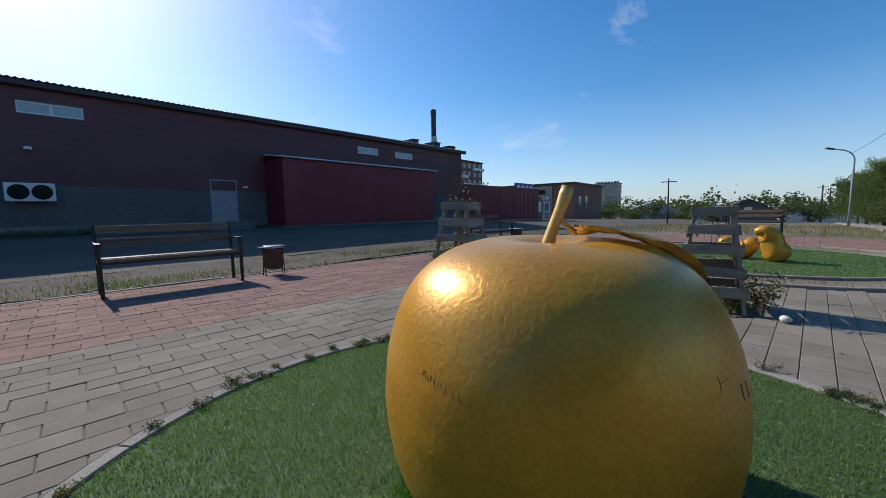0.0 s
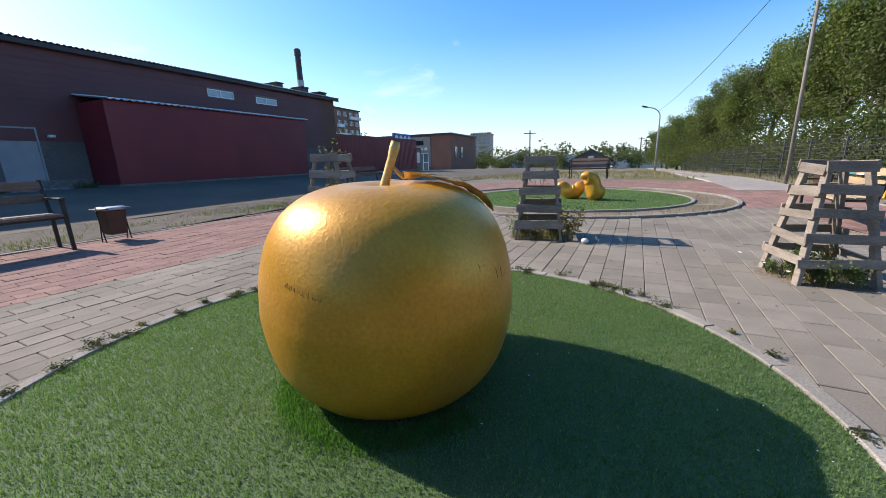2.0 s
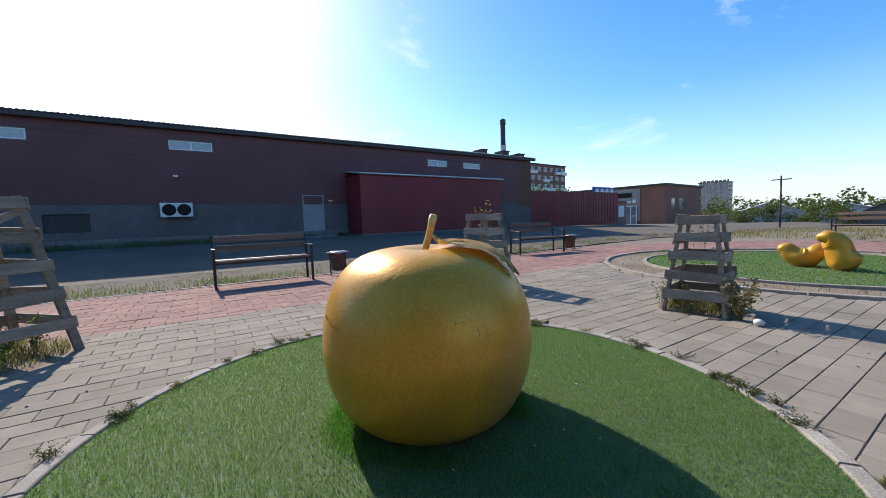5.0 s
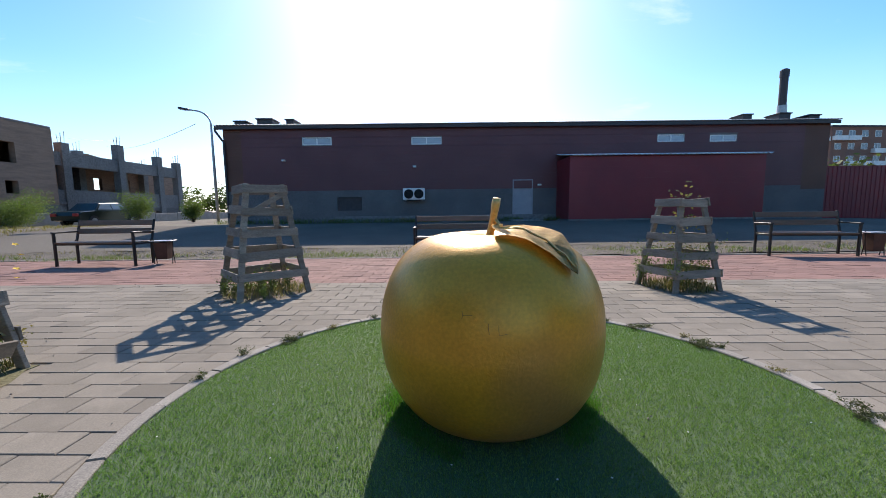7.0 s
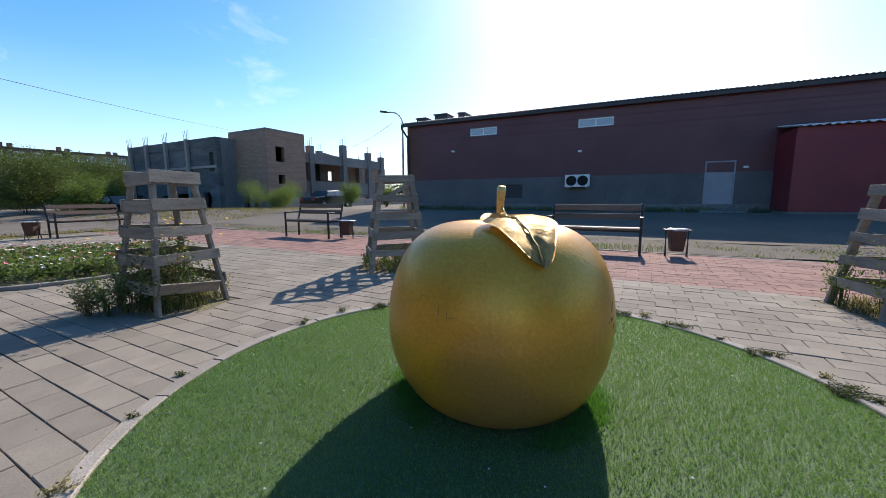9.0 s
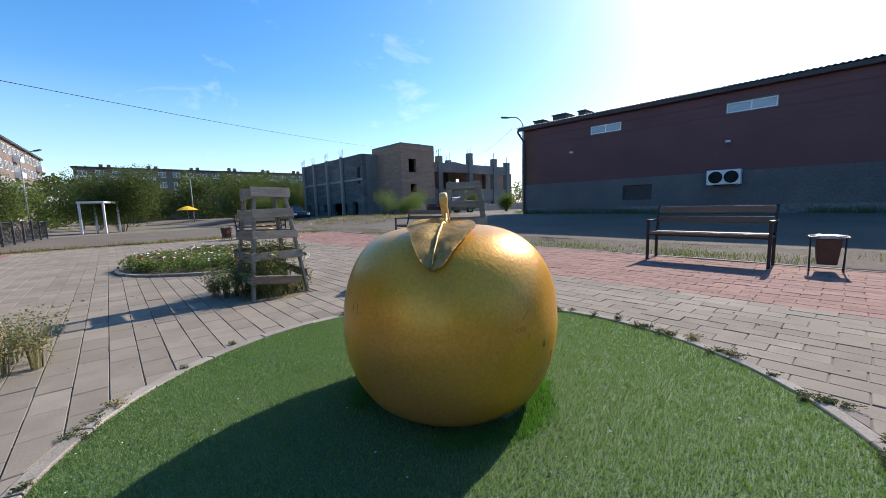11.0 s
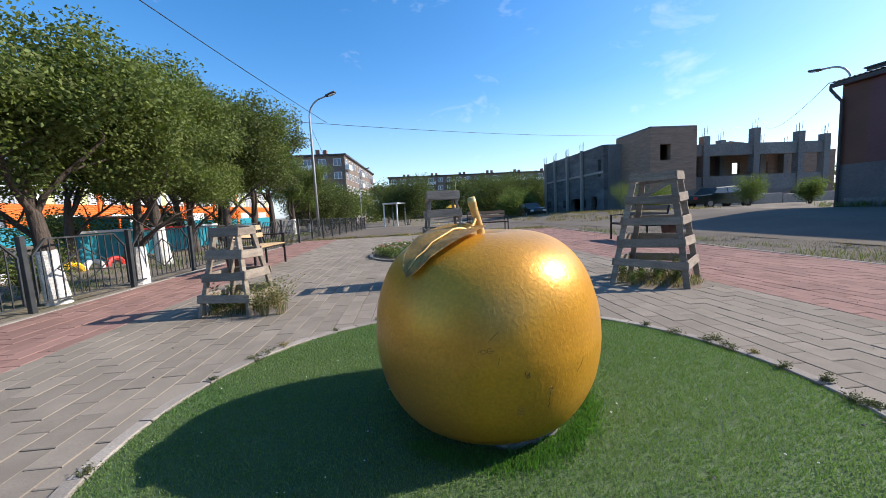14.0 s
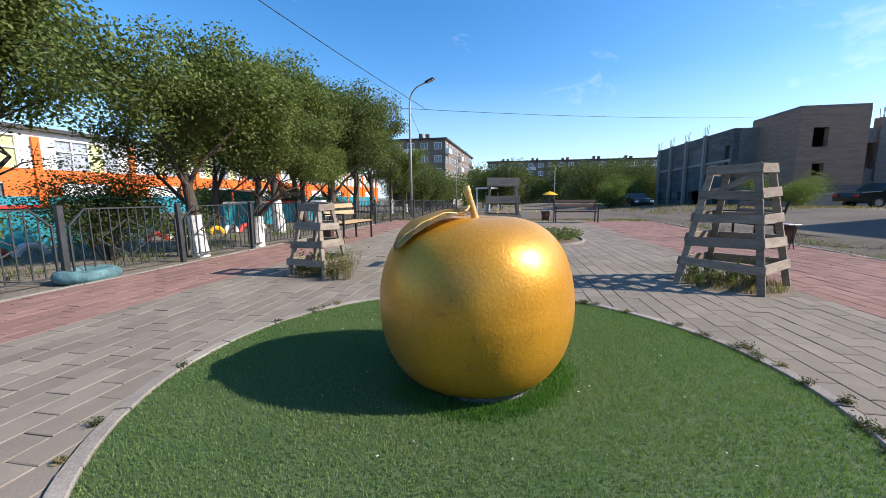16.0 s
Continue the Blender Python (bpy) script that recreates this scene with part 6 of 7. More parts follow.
for x in (8.0, 8.9, 9.8):
    bm = bmesh.new()
    bar(bm, (x, -7.2, -0.05), (x, -7.2, 0.62 if x < 8.5 else 0.42), 0.06, 0.06, 0.005)
    part("post", bm, M["yellow"], sw)
for k in range(8):
    bm = bmesh.new()
    block(bm, 7.95 + k * 0.24, 8.18 + k * 0.24, -7.35, -7.05, 0.42, 0.47, 0.004)
    part("seat_plank", bm, M["teal"] if k % 2 else M["white"], sw)


# ---- small loose things ----
def torus(bm, R, r, m):
    n, k = 28, 10
    vs = [[bm.verts.new(m @ Vector(((R + r * math.cos(b)) * math.cos(a), (R + r * math.cos(b)) * math.sin(a), r * 0.9 * math.sin(b)))) for b in np.linspace(0, math.tau, k, endpoint=False)] for a in np.linspace(0, math.tau, n, endpoint=False)]
    for i in range(n):
        for j in range(k):
            bm.faces.new((vs[i][j], vs[(i + 1) % n][j], vs[(i + 1) % n][(j + 1) % k], vs[i][(j + 1) % k]))


bm = bmesh.new()
torus(bm, 0.26, 0.1, pose(-2.1, -5.3, 0.04))
tagged(part("old_tyre", bm, M["tyre"], smooth=True), "old tyre painted faded teal lying by the fence", "tyre")
bm = bmesh.new()
bmesh.ops.create_icosphere(bm, subdivisions=2, radius=0.045)
for v in bm.verts:
    v.co = Vector((v.co.x * 1.2, v.co.y, v.co.z * 0.75)) * (1 + 0.25 * noise.noise(v.co * 20)) + Vector((3.2, -0.66, 0.035))
tagged(part("white_stone", bm, M["lime"], smooth=True), "whitish lump of stone on the grey pavers", "stone")


def arch_frame():
    t = thing("metal_gateway", "white tubular gateway frame across the side street", "gateway")
    for x in (0, 2.0):
        for y in (0, 1.4):
            bm = bmesh.new()
            bar(bm, (x, y, -0.1), (x, y, 2.15), 0.12, 0.12, 0.01)
            part("post", bm, M["white"], t)
    bm = bmesh.new()
    block(bm, -0.1, 2.1, -0.1, 1.5, 2.15, 2.28, 0.02)
    part("top", bm, M["white"], t)
    t.matrix_basis = pose(-34.8, -2.9, 0, 0, 0, 159)


arch_frame()
par = thing("parasol", "yellow market parasol far across the street", "parasol")
bm = bmesh.new()
lathe(bm, [(1.3, 2.0), (0.7, 2.35), (0.0, 2.6), (0.7, 2.3), (1.28, 1.96)], 10)
part("canopy", bm, M["yellow"], par)
bm = bmesh.new()
tube(bm, [(0, 0, -0.1), (0, 0, 2.4)], 0.04, 6)
part("pole", bm, M["steel"], par)
par.matrix_basis = pose(-62, 5.2, 0)


def car(at, paint, label):
    t = thing("car", label, "car", "parked cars", "", at)
    bm = bmesh.new()
    side = [(-2.15, 0.35), (-2.2, 0.6), (-2.1, 0.82), (-1.2, 0.9), (-0.75, 1.32), (0.55, 1.38), (1.15, 0.95), (2.0, 0.85), (2.15, 0.62), (2.1, 0.35), (1.7, 0.25), (-1.7, 0.25)]
    rows = []
    for y, k in ((-0.8, 0.94), (-0.74, 1.0), (0.74, 1.0), (0.8, 0.94)):
        rows.append([bm.verts.new((x, y * (0.82 if z > 1.1 else 1), 0.3 + (z - 0.3) * k)) for x, z in side])
    for a, b in zip(rows, rows[1:]):
        for i in range(len(side)):
            bm.faces.new((a[i], a[(i + 1) % len(side)], b[(i + 1) % len(side)], b[i]))
    bm.faces.new(rows[0][::-1])
    bm.faces.new(rows[-1])
    part("body", bm, M[paint], t)
    for s in (-1, 1):
        for a, b in (((-1.05, 0.95), (-0.1, 1.28)), ((-0.03, 0.95), (0.9, 1.28))):
            bm = bmesh.new()
            vs = [bm.verts.new(p) for p in ((a[0], s * 0.81, a[1]), (b[0] + (0.1 if b[0] > 0 else 0), s * 0.81, a[1]), (b[0] - (0.25 if b[0] > 0 else 0), s * 0.69, b[1]), (a[0] + (0.35 if a[0] < -0.5 else 0), s * 0.69, b[1]))]
            bm.faces.new(vs)
            part("side_window", bm, M["glass"], t)
        for x in (-1.35, 1.35):
            w = thing("wheel")
            w.parent = t
            bm = bmesh.new()
            bmesh.ops.create_cone(bm, cap_ends=True, segments=20, radius1=0.31, radius2=0.31, depth=0.2, matrix=Matrix.Translation((x, s * 0.74, 0.3)) @ Matrix.Rotation(radians(90), 4, 'X'))
            part("tyre", bm, M["rubber"], w)
            bm = bmesh.new()
            bmesh.ops.create_cone(bm, cap_ends=True, segments=16, radius1=0.19, radius2=0.17, depth=0.22, matrix=Matrix.Translation((x, s * 0.75, 0.3)) @ Matrix.Rotation(radians(90), 4, 'X'))
            part("rim", bm, M["steel"], w)
    for x, nm in ((2.17, "headlight"), (-2.2, "tail_light")):
        for s in (-1, 1):
            bm = bmesh.new()
            block(bm, x - 0.06, x + 0.03, s * 0.6 - 0.14, s * 0.6 + 0.14, 0.58, 0.74, 0.01)
            part(nm, bm, M["white"] if x > 0 else M["redpaint"], t)


car(pose(-21.4, 20.4, 0.42, 0, 0, 92), "car_dark", "dark green sedan on the lane beside the unfinished building")
car(pose(-34.0, 10.7, 0.2, 0, 0, 5), "car_dark", "dark car parked by the street")


# ---- plants ----
def leaf_cloud(centres, radius, per, size, rng, flat=0.8):
    """Leaf quads scattered round given points."""
    n = len(centres) * per
    c = np.repeat(np.array(centres, float), per, 0)
    d = rng.normal(0, 1, (n, 3))
    d /= np.linalg.norm(d, axis=1)[:, None]
    r = radius * rng.uniform(0.1, 1.0, n) ** 0.6
    p = c + d * r[:, None] * np.array([1, 1, flat])
    a = rng.normal(0, 1, (n, 3))
    a[:, 2] *= 0.6
    a /= np.linalg.norm(a, axis=1)[:, None]
    b = np.cross(a, rng.normal(0, 1, (n, 3)))
    b /= np.linalg.norm(b, axis=1)[:, None]
    s = (size * rng.uniform(0.6, 1.35, n))[:, None]
    v = np.stack([p - a * s * 0.5, p + b * s * 0.28, p + a * s * 0.5, p - b * s * 0.28], 1).reshape(-1, 3)
    f = np.arange(n * 4).reshape(-1, 4)
    return v, f


def cloud_mesh(name, v, f, material, parent=None, label=""):
    me = bpy.data.meshes.new(name)
    me.from_pydata(v.tolist(), [], f.tolist())
    return finish(name, me, material, parent, label)


def tree(h, spread, seed, leaves, size, leaf, label, lime=True, stems=1, low=0.3):
    """A tree: trunk with limbs and twigs, and leaves round the twigs' ends."""
    rnd, rng = random.Random(seed), np.random.default_rng(seed)
    t = thing("tree", label, "tree", "trees along the fence")
    bm = bmesh.new()
    ends, boles = [], []

    def limb(p, d, l, r, depth):
        q, pts, rs = p.copy(), [p.copy()], [r]
        n = 4
        for k in range(n):
            d = (d + Vector((rnd.gauss(0, 0.16 if depth else 0.06), rnd.gauss(0, 0.16 if depth else 0.06), rnd.gauss(0.03, 0.1)))).normalized()
            q = q + d * l / n
            pts.append(q.copy())
            rs.append(r * (1 - 0.55 * (k + 1) / n))
            if depth >= 2:
                ends.append(tuple(q))
        tube(bm, pts, rs, 8 if depth == 0 else 5, False)
        if depth == 0:
            boles.append((pts, rs))
        if depth >= 3:
            ends.append(tuple(q))
            return
        for k in range((5, 5, 4)[depth]):
            a = rnd.uniform(0, math.tau)
            up = rnd.uniform(0.25, 0.95) if depth == 0 else rnd.uniform(-0.15, 0.7)
            e = (d * 0.55 + Vector((math.cos(a), math.sin(a), up)) * 0.85).normalized()
            at = pts[-1] if k < 2 else pts[rnd.choice((2, 3))]
            limb(at, e, l * rnd.uniform(0.6, 0.85) * (spread if depth == 0 else 1), rs[-1] * 0.75, depth + 1)

    for s in range(stems):
        a = s * 2.3 + rnd.uniform(0, 1)
        lean = Vector((math.cos(a) * 0.25 * (stems > 1), math.sin(a) * 0.25 * (stems > 1), 1)).normalized()
        limb(Vector((0.12 * math.cos(a) * (stems > 1), 0.12 * math.sin(a) * (stems > 1), -0.15)), lean, h * low, 0.125 if stems == 1 else 0.1, 0)
    part("trunk", bm, M["bark"], t, smooth=True)
    top = max(e[2] for e in ends)
    pts = np.array([e for e in ends if e[2] > 0.43 * top])
    v, f = leaf_cloud(pts, 0.3 * h / 5, max(4, leaves // len(pts)), size, rng)
    k = h / max(1e-3, np.percentile(v[:, 2], 99.5))
    cloud_mesh("crown", v, f, M[leaf], t)
    if lime:
        bm = bmesh.new()
        tube(bm, boles[0][0][:3], [1.07 * r for r in boles[0][1][:3]], 10, False)
        part("whitewash", bm, M["lime"], t, "whitewashed foot of the trunk")
    return t, k


kinds = [tree(5.2, 0.9, 21, 46000, 0.052, "leaf", "leafy elm with whitewashed trunk behind the metal fence"),
         tree(5.2, 0.95, 34, 46000, 0.052, "leaf", "leafy elm with forked dark limbs behind the fence"),
         tree(5.2, 0.85, 47, 30000, 0.06, "leaf_d", "dense dark green elm in the tree row", lime=False),
         tree(5.2, 0.95, 58, 30000, 0.06, "leaf", "dense green elm overhanging the wire fence", lime=False)]
spots = [(-3.5, -5.9, 4.0, 0), (-5.0, -5.8, 4.0, 1), (-8.2, -7.6, 4.1, 0), (-10.6, -8.2, 4.1, 3), (-7.6, -9.6, 4.2, 2), (-1.2, -8.1, 5.4, 1), (-12.9, -8.3, 4.7, 2), (-15.8, -8.6, 4.7, 3), (-19.5, -9.2, 4.8, 2), (-24.5, -9.8, 4.4, 0), (-29, -10, 4.0, 1), (-14.0, -11.0, 4.4, 2), (-18.2, -11.6, 4.4, 3),
         (13.6, -11.6, 5.7, 2), (16.6, -11.2, 5.4, 3), (19.4, -11.4, 5.6, 2), (22.4, -11.2, 5.3, 3), (25.6, -11.4, 5.4, 2), (28.8, -11.2, 5.0, 3), (32.4, -11.4, 4.8, 2), (36.4, -11.4, 4.6, 3), (40.6, -11.5, 4.4, 2), (45, -11.7, 4.4, 3), (50, -11.9, 4.4, 2), (56, -12, 4.4, 3), (62, -12.4, 4.4, 2), (17.8, -13.6, 5.6, 3), (23.5, -13.6, 5.6, 2), (10.4, -12.6, 4.8, 3)]
rnd = random.Random(8)
for i, (x, y, h, kind) in enumerate(spots):
    src, k = kinds[kind]
    wide = 0.95 if x < 2 else 0.8
    m = pose(x, y, -0.05, 0, 0, rnd.uniform(0, 360)) @ Matrix.Diagonal((h / 5.2 * k * wide, h / 5.2 * k * wide, h / 5.2 * k, 1))
    if kind in {s[3] for s in spots[:i]}:
        copy_thing(src, m)
    else:
        src.matrix_basis = m


def shrub(at, r, h, per, size, leaf, label, seed, name="bush"):
    t = thing(name, label, "bush", "", "", at)
    rng, rn = np.random.default_rng(seed), random.Random(seed)
    bm = bmesh.new()
    ends = []
    for k in range(16):
        a = rn.uniform(0, math.tau)
        e = (r * rn.uniform(0.2, 0.9) * math.cos(a), r * rn.uniform(0.2, 0.9) * math.sin(a), h * rn.uniform(0.45, 0.95))
        tube(bm, [(e[0] * 0.1, e[1] * 0.1, -0.1), (e[0] * 0.5, e[1] * 0.5, e[2] * 0.6), e], [0.015, 0.01, 0.005], 4, False)
        ends += [e, tuple(0.65 * q for q in e)]
    part("wood", bm, M["bark"], t)
    v, f = leaf_cloud(ends, 0.33 * max(r, h), per, size, rng)
    v[:, 2] = np.abs(v[:, 2])
    cloud_mesh("foliage", v, f, M[leaf], t)
    return t


shrub(pose(-2.7, -7.2, 0), 1.1, 1.7, 620, 0.045, "leaf_d", "dark leafy shrub behind the metal fence", 61)
shrub(pose(-0.6, -7.4, 0), 0.8, 1.0, 110, 0.06, "leaf", "leafy shrub behind the metal fence", 62)
shrub(pose(-4.0, -6.9, 0), 0.6, 0.8, 90, 0.05, "leaf", "low shrub behind the metal fence", 63)
shrub(pose(-22.0, 15.2, 0.4), 2.3, 1.7, 620, 0.06, "leaf_y", "round yellowish bush before the unfinished building", 64)
shrub(pose(-19.2, 20.6, 0.4), 0.8, 1.9, 160, 0.08, "leaf_y", "small yellow-green tree by the concrete fence", 65)
shrub(pose(-15.8, 20.9, 0.4), 0.6, 1.3, 140, 0.08, "leaf_y", "small yellow-green bush beside the hall", 66)
for i, (x, y, h) in enumerate(((-38, -2, 4.6), (-44, 8, 5.0), (-50, 12, 5.0), (-34, -9.5, 3.8), (-42, -11, 4.4), (-55, 18, 6.0), (-50, -4, 4.4), (-58, -6, 5.0), (-48, 16, 5.0), (-31, -10.5, 3.4))):
    shrub(pose(x, y, 0), h * 0.62, h, 900, 0.12, "leaf_d", "bushy green tree beyond the side street", 70 + i, "bushy_tree")
shrub(pose(-36.5, 10.5, 0), 1.4, 3.0, 500, 0.1, "leaf_y", "bright yellow-green young tree beyond the street", 80, "bushy_tree")
shrub(pose(-33.5, 8.5, 0), 1.1, 2.4, 450, 0.09, "leaf_y", "bright yellow-green young tree by the fence end", 81, "bushy_tree")


def far_band(name, points, h, per, size, leaf, seed, label, rad=3.0, jit=2.0):
    rng = np.random.default_rng(seed)
    c = [(x + rng.normal(0, jit), y + rng.normal(0, jit), rng.uniform(0.2, 1) * h) for x, y in points for _ in range(5)]
    v, f = leaf_cloud(c, rad, per, size, rng)
    v[:, 2] = np.abs(v[:, 2])
    tagged(cloud_mesh(name, v, f, M[leaf], None), label, "trees", "", "stuff")


far_band("far_trees", [(130 + 10 * math.sin(k), -40 + k * 4.6) for k in range(34)], 6.5, 90, 0.9, "leaf_d", 91, "far line of trees to the east")
far_band("far_trees", [(79 + 3 * math.sin(2 * k), -14 + k * 3.1) for k in range(14)], 2.8, 330, 0.28, "leaf_d", 101, "low trees round the far houses", 1.3, 1.2)
far_band("far_trees", [(85 + 7 * k, -20 - 1.5 * k) for k in range(14)], 8.0, 110, 0.8, "leaf_d", 92, "far wooded edge beyond the path")
far_band("far_trees", [(-118 + 3 * math.sin(k), -16 + k * 4) for k in range(16)], 9.5, 130, 0.9, "leaf_d", 93, "dark trees before the far apartment block")
far_band("far_trees", [(-72 + 4 * math.sin(3 * k), 0 + k * 3.4) for k in range(14)], 7.5, 300, 0.42, "leaf_d", 94, "dark trees beyond the street", 2.2)
far_band("far_trees", [(-60 - 4 * k, -12.5 - 0.4 * k) for k in range(6)], 5.0, 150, 0.5, "leaf", 95, "trees along the far side street", 2.0)
far_band("far_trees", [(60 + 8 * k, 44 + 2 * k) for k in range(12)], 7.0, 90, 0.8, "leaf_d", 96, "far trees behind the shop")
far_band("hedge", [(9 + 0.9 * k, -8.7 - 0.081 * k) for k in range(36)], 1.1, 80, 0.1, "leaf_d", 97, "leaf growth over the wire fence", 0.55, 0.25)
far_band("hedge", [(11.5 + 1.1 * k, -10.6) for k in range(42)], 3.6, 260, 0.11, "leaf_d", 99, "dense low boughs behind the wire fence", 1.0, 0.6)
far_band("hedge", [(12.5 + 1.0 * k, -9.7 - 0.05 * k) for k in range(40)], 1.9, 210, 0.1, "leaf_d", 102, "dense growth behind the wire fence", 0.6, 0.3)
far_band("hedge", [(-20 + 0.8 * k, -12.5 + math.sin(k)) for k in range(14)], 1.5, 260, 0.09, "leaf_d", 103, "dark bushes in the playground", 0.7, 0.4)
far_band("far_trees", [(-48 + 4 * k, 62) for k in range(14)], 5.0, 130, 0.5, "leaf_d", 104, "far trees beyond the hall", 2.0)
far_band("far_trees", [(-60 + 9 * k, -52) for k in range(9)], 7.0, 90, 0.8, "leaf_d", 98, "far trees beyond the kindergarten")


def weed(at, h, n, seed, leaf="weed", label="weed growing from the paving edge", spread=0.6, size=0.035):
    t = thing("weed", label, "weed", "weeds in the paving", "", at)
    rn, rng = random.Random(seed), np.random.default_rng(seed)
    bm = bmesh.new()
    ends = []
    for k in range(n):
        a, l = rn.uniform(0, math.tau), h * rn.uniform(0.5, 1)
        s = spread * rn.uniform(0.2, 1)
        e = (s * l * math.cos(a), s * l * math.sin(a), l)
        mid = tuple(0.5 * q for q in e)
        tube(bm, [(0.2 * e[0], 0.2 * e[1], -0.03), (0.35 * e[0], 0.35 * e[1], 0.6 * l), e], [0.003, 0.0022, 0.001], 3, False)
        ends += [e, mid, (0.75 * e[0], 0.75 * e[1], 0.78 * l)]
    tagged(part("stalk", bm, M[leaf], t), kind="stuff")
    v, f = leaf_cloud(ends, 0.14 * h + 0.02, 7, size, rng)
    v[:, 2] = np.abs(v[:, 2])
    cloud_mesh("foliage", v, f, M[leaf], t)


rn = random.Random(31)
for k, (a, h) in enumerate(((-28, 0.06), (-31, 0.06), (-36, 0.07), (-39, 0.06), (-46, 0.05), (-58, 0.04), (-66, 0.05), (-84, 0.05), (-112, 0.05), (-131, 0.05), (-146, 0.04), (-160, 0.05), (20, 0.06), (28, 0.05), (38, 0.05), (47, 0.04), (56, 0.06), (66, 0.05), (76, 0.05), (84, 0.07), (90, 0.05), (97, 0.07), (105, 0.08), (113, 0.06), (120, 0.05), (134, 0.08), (146, 0.08), (158, 0.07), (170, 0.05), (8, 0.05), (-8, 0.06), (-18, 0.05))):
    r = CR + rn.uniform(0.0, 0.1)
    weed(pose(CX + r * math.cos(radians(a)), CY + r * math.sin(radians(a)), 0.0), h * rn.uniform(0.35, 0.9), 5 + int(h * 60), 200 + k, "straw" if k % 4 == 1 else "weed_d", spread=rn.uniform(1.2, 2.6), size=0.012, label="small weed in the joint at the turf's edge")
for k, (a0, a1, n) in enumerate(((-34, -26, 9), (-47, -42, 5), (18, 30, 12), (37, 41, 4), (56, 60, 4), (64, 80, 9), (100, 108, 5), (142, 150, 5), (-128, -122, 4), (-10, -4, 5))):
    for i in range(n):
        a, r = radians(rn.uniform(a0, a1)), CR + rn.gauss(0.035, 0.03)
        weed(pose(CX + r * math.cos(a), CY + r * math.sin(a), -0.005), rn.uniform(0.02, 0.04), 9, 500 + 20 * k + i, "weed_d", "flat mat of dark weed over the turf's edging", rn.uniform(2.0, 3.2), 0.011)
for i, (gx, gy, side, _, h, turn) in enumerate(GUARDS):
    soil = bmesh.new()
    block(soil, -side / 2 - 0.05, side / 2 + 0.05, -side / 2 - 0.05, side / 2 + 0.05, -0.06, -0.004, m=pose(gx, gy, 0, 0, 0, turn))
    tagged(part("planting_soil", soil, M["dirt"]), "bare soil square under the tree guard", "soil", "", "structure")
    for k in range((10, 13, 16, 12, 12, 12)[i]):
        dx, dy = rn.uniform(-0.55, 0.55) * side, rn.uniform(-0.55, 0.55) * side
        hh = (0.3, 0.2, 0.55, 0.32, 0.3, 0.6)[i] * rn.uniform(0.5, 1.2)
        weed(pose(gx + dx, gy + dy, 0), hh, 9, 300 + i * 20 + k, "straw" if rn.random() < (0.55, 0.3, 0.5, 0.4, 0.25, 0.35)[i] else "weed", "weeds growing inside the tree guard", 0.5, 0.026)
for k in range(12):
    weed(pose(-3.75 + rn.uniform(-0.28, 0.2), -0.12 + rn.uniform(-0.22, 0.22), 0), 0.34 * rn.uniform(0.6, 1.2), 10, 450 + k, "straw" if k % 3 == 0 else "weed", "weeds spilling out beside the tree guard", 0.7, 0.024)
for gx, gy, side, _, h, turn in GUARDS:
    v, f = [(gx, gy, 0.006)], []
    for j, u in enumerate((0.6, 1.0)):
        for k in range(36):
            a = k * math.tau / 36
            r = side * u * (0.72 + 0.3 * noise.noise((gx + 1.3 * math.cos(a), gy + 1.3 * math.sin(a), 4.0)))
            v.append((gx + r * math.cos(a), gy + r * math.sin(a), 0.007 - 0.009 * j))
    f = [(0, 1 + k, 1 + (k + 1) % 36) for k in range(36)] + [(1 + k, 37 + k, 37 + (k + 1) % 36, 1 + (k + 1) % 36) for k in range(36)]
    tagged(raw("washed_soil", v, f, M["dirt"], smooth=True), "soil washed over the pavers round the tree guard", "soil", "", "stuff")
for i, (gx, gy, side, _, h, turn) in enumerate(GUARDS):
    spread = 0.62 * side
    blades("guard_grass", (420, 260, 520, 260, 700, 620)[i], in_disc(gx, gy, spread, 0.004), 0.10, 0.006, M["straw"], 430 + i, 1.0, label="dry grass on the soil under the tree guard", category="grass")
    blades("guard_grass", (240, 240, 420, 200, 420, 360)[i], in_disc(gx, gy, spread, 0.004), 0.08, 0.007, M["weed_d"], 440 + i, 1.0, label="low dark weeds on the soil under the tree guard", category="grass")
for k in range(16):
    a, r = rn.uniform(0, math.tau), 0.45 * math.sqrt(rn.random())
    weed(pose(-3.55 + r * math.cos(a), 0.2 + r * math.sin(a), 0), rn.uniform(0.4, 0.85), 14, 460 + k, "weed_d" if k % 3 else "weed", "leafy flower stems growing through the tree guard", 0.4, 0.026)
weed(pose(3.30, -0.48, 0), 0.42, 22, 411, "straw", "tuft of tall dry grass at the tree guard", 0.5, 0.04)
for k in range(6):
    weed(pose(-2.42 + rn.uniform(-0.14, 0.14), -1.85 + rn.uniform(-0.14, 0.14), 0), 0.4, 12, 412 + k, "straw" if k % 2 else "weed", "bushy pale green weed beside the tree guard", 0.75, 0.02)
weed(pose(2.87, 2.76, 0), 1.4, 8, 420, "straw", "tall thin stems rising through the tree guard", 0.12, 0.05)
weed(pose(3.52, -0.06, 0), 1.35, 5, 421, "straw", "thin dry twigs rising from the tree guard", 0.12, 0.03)


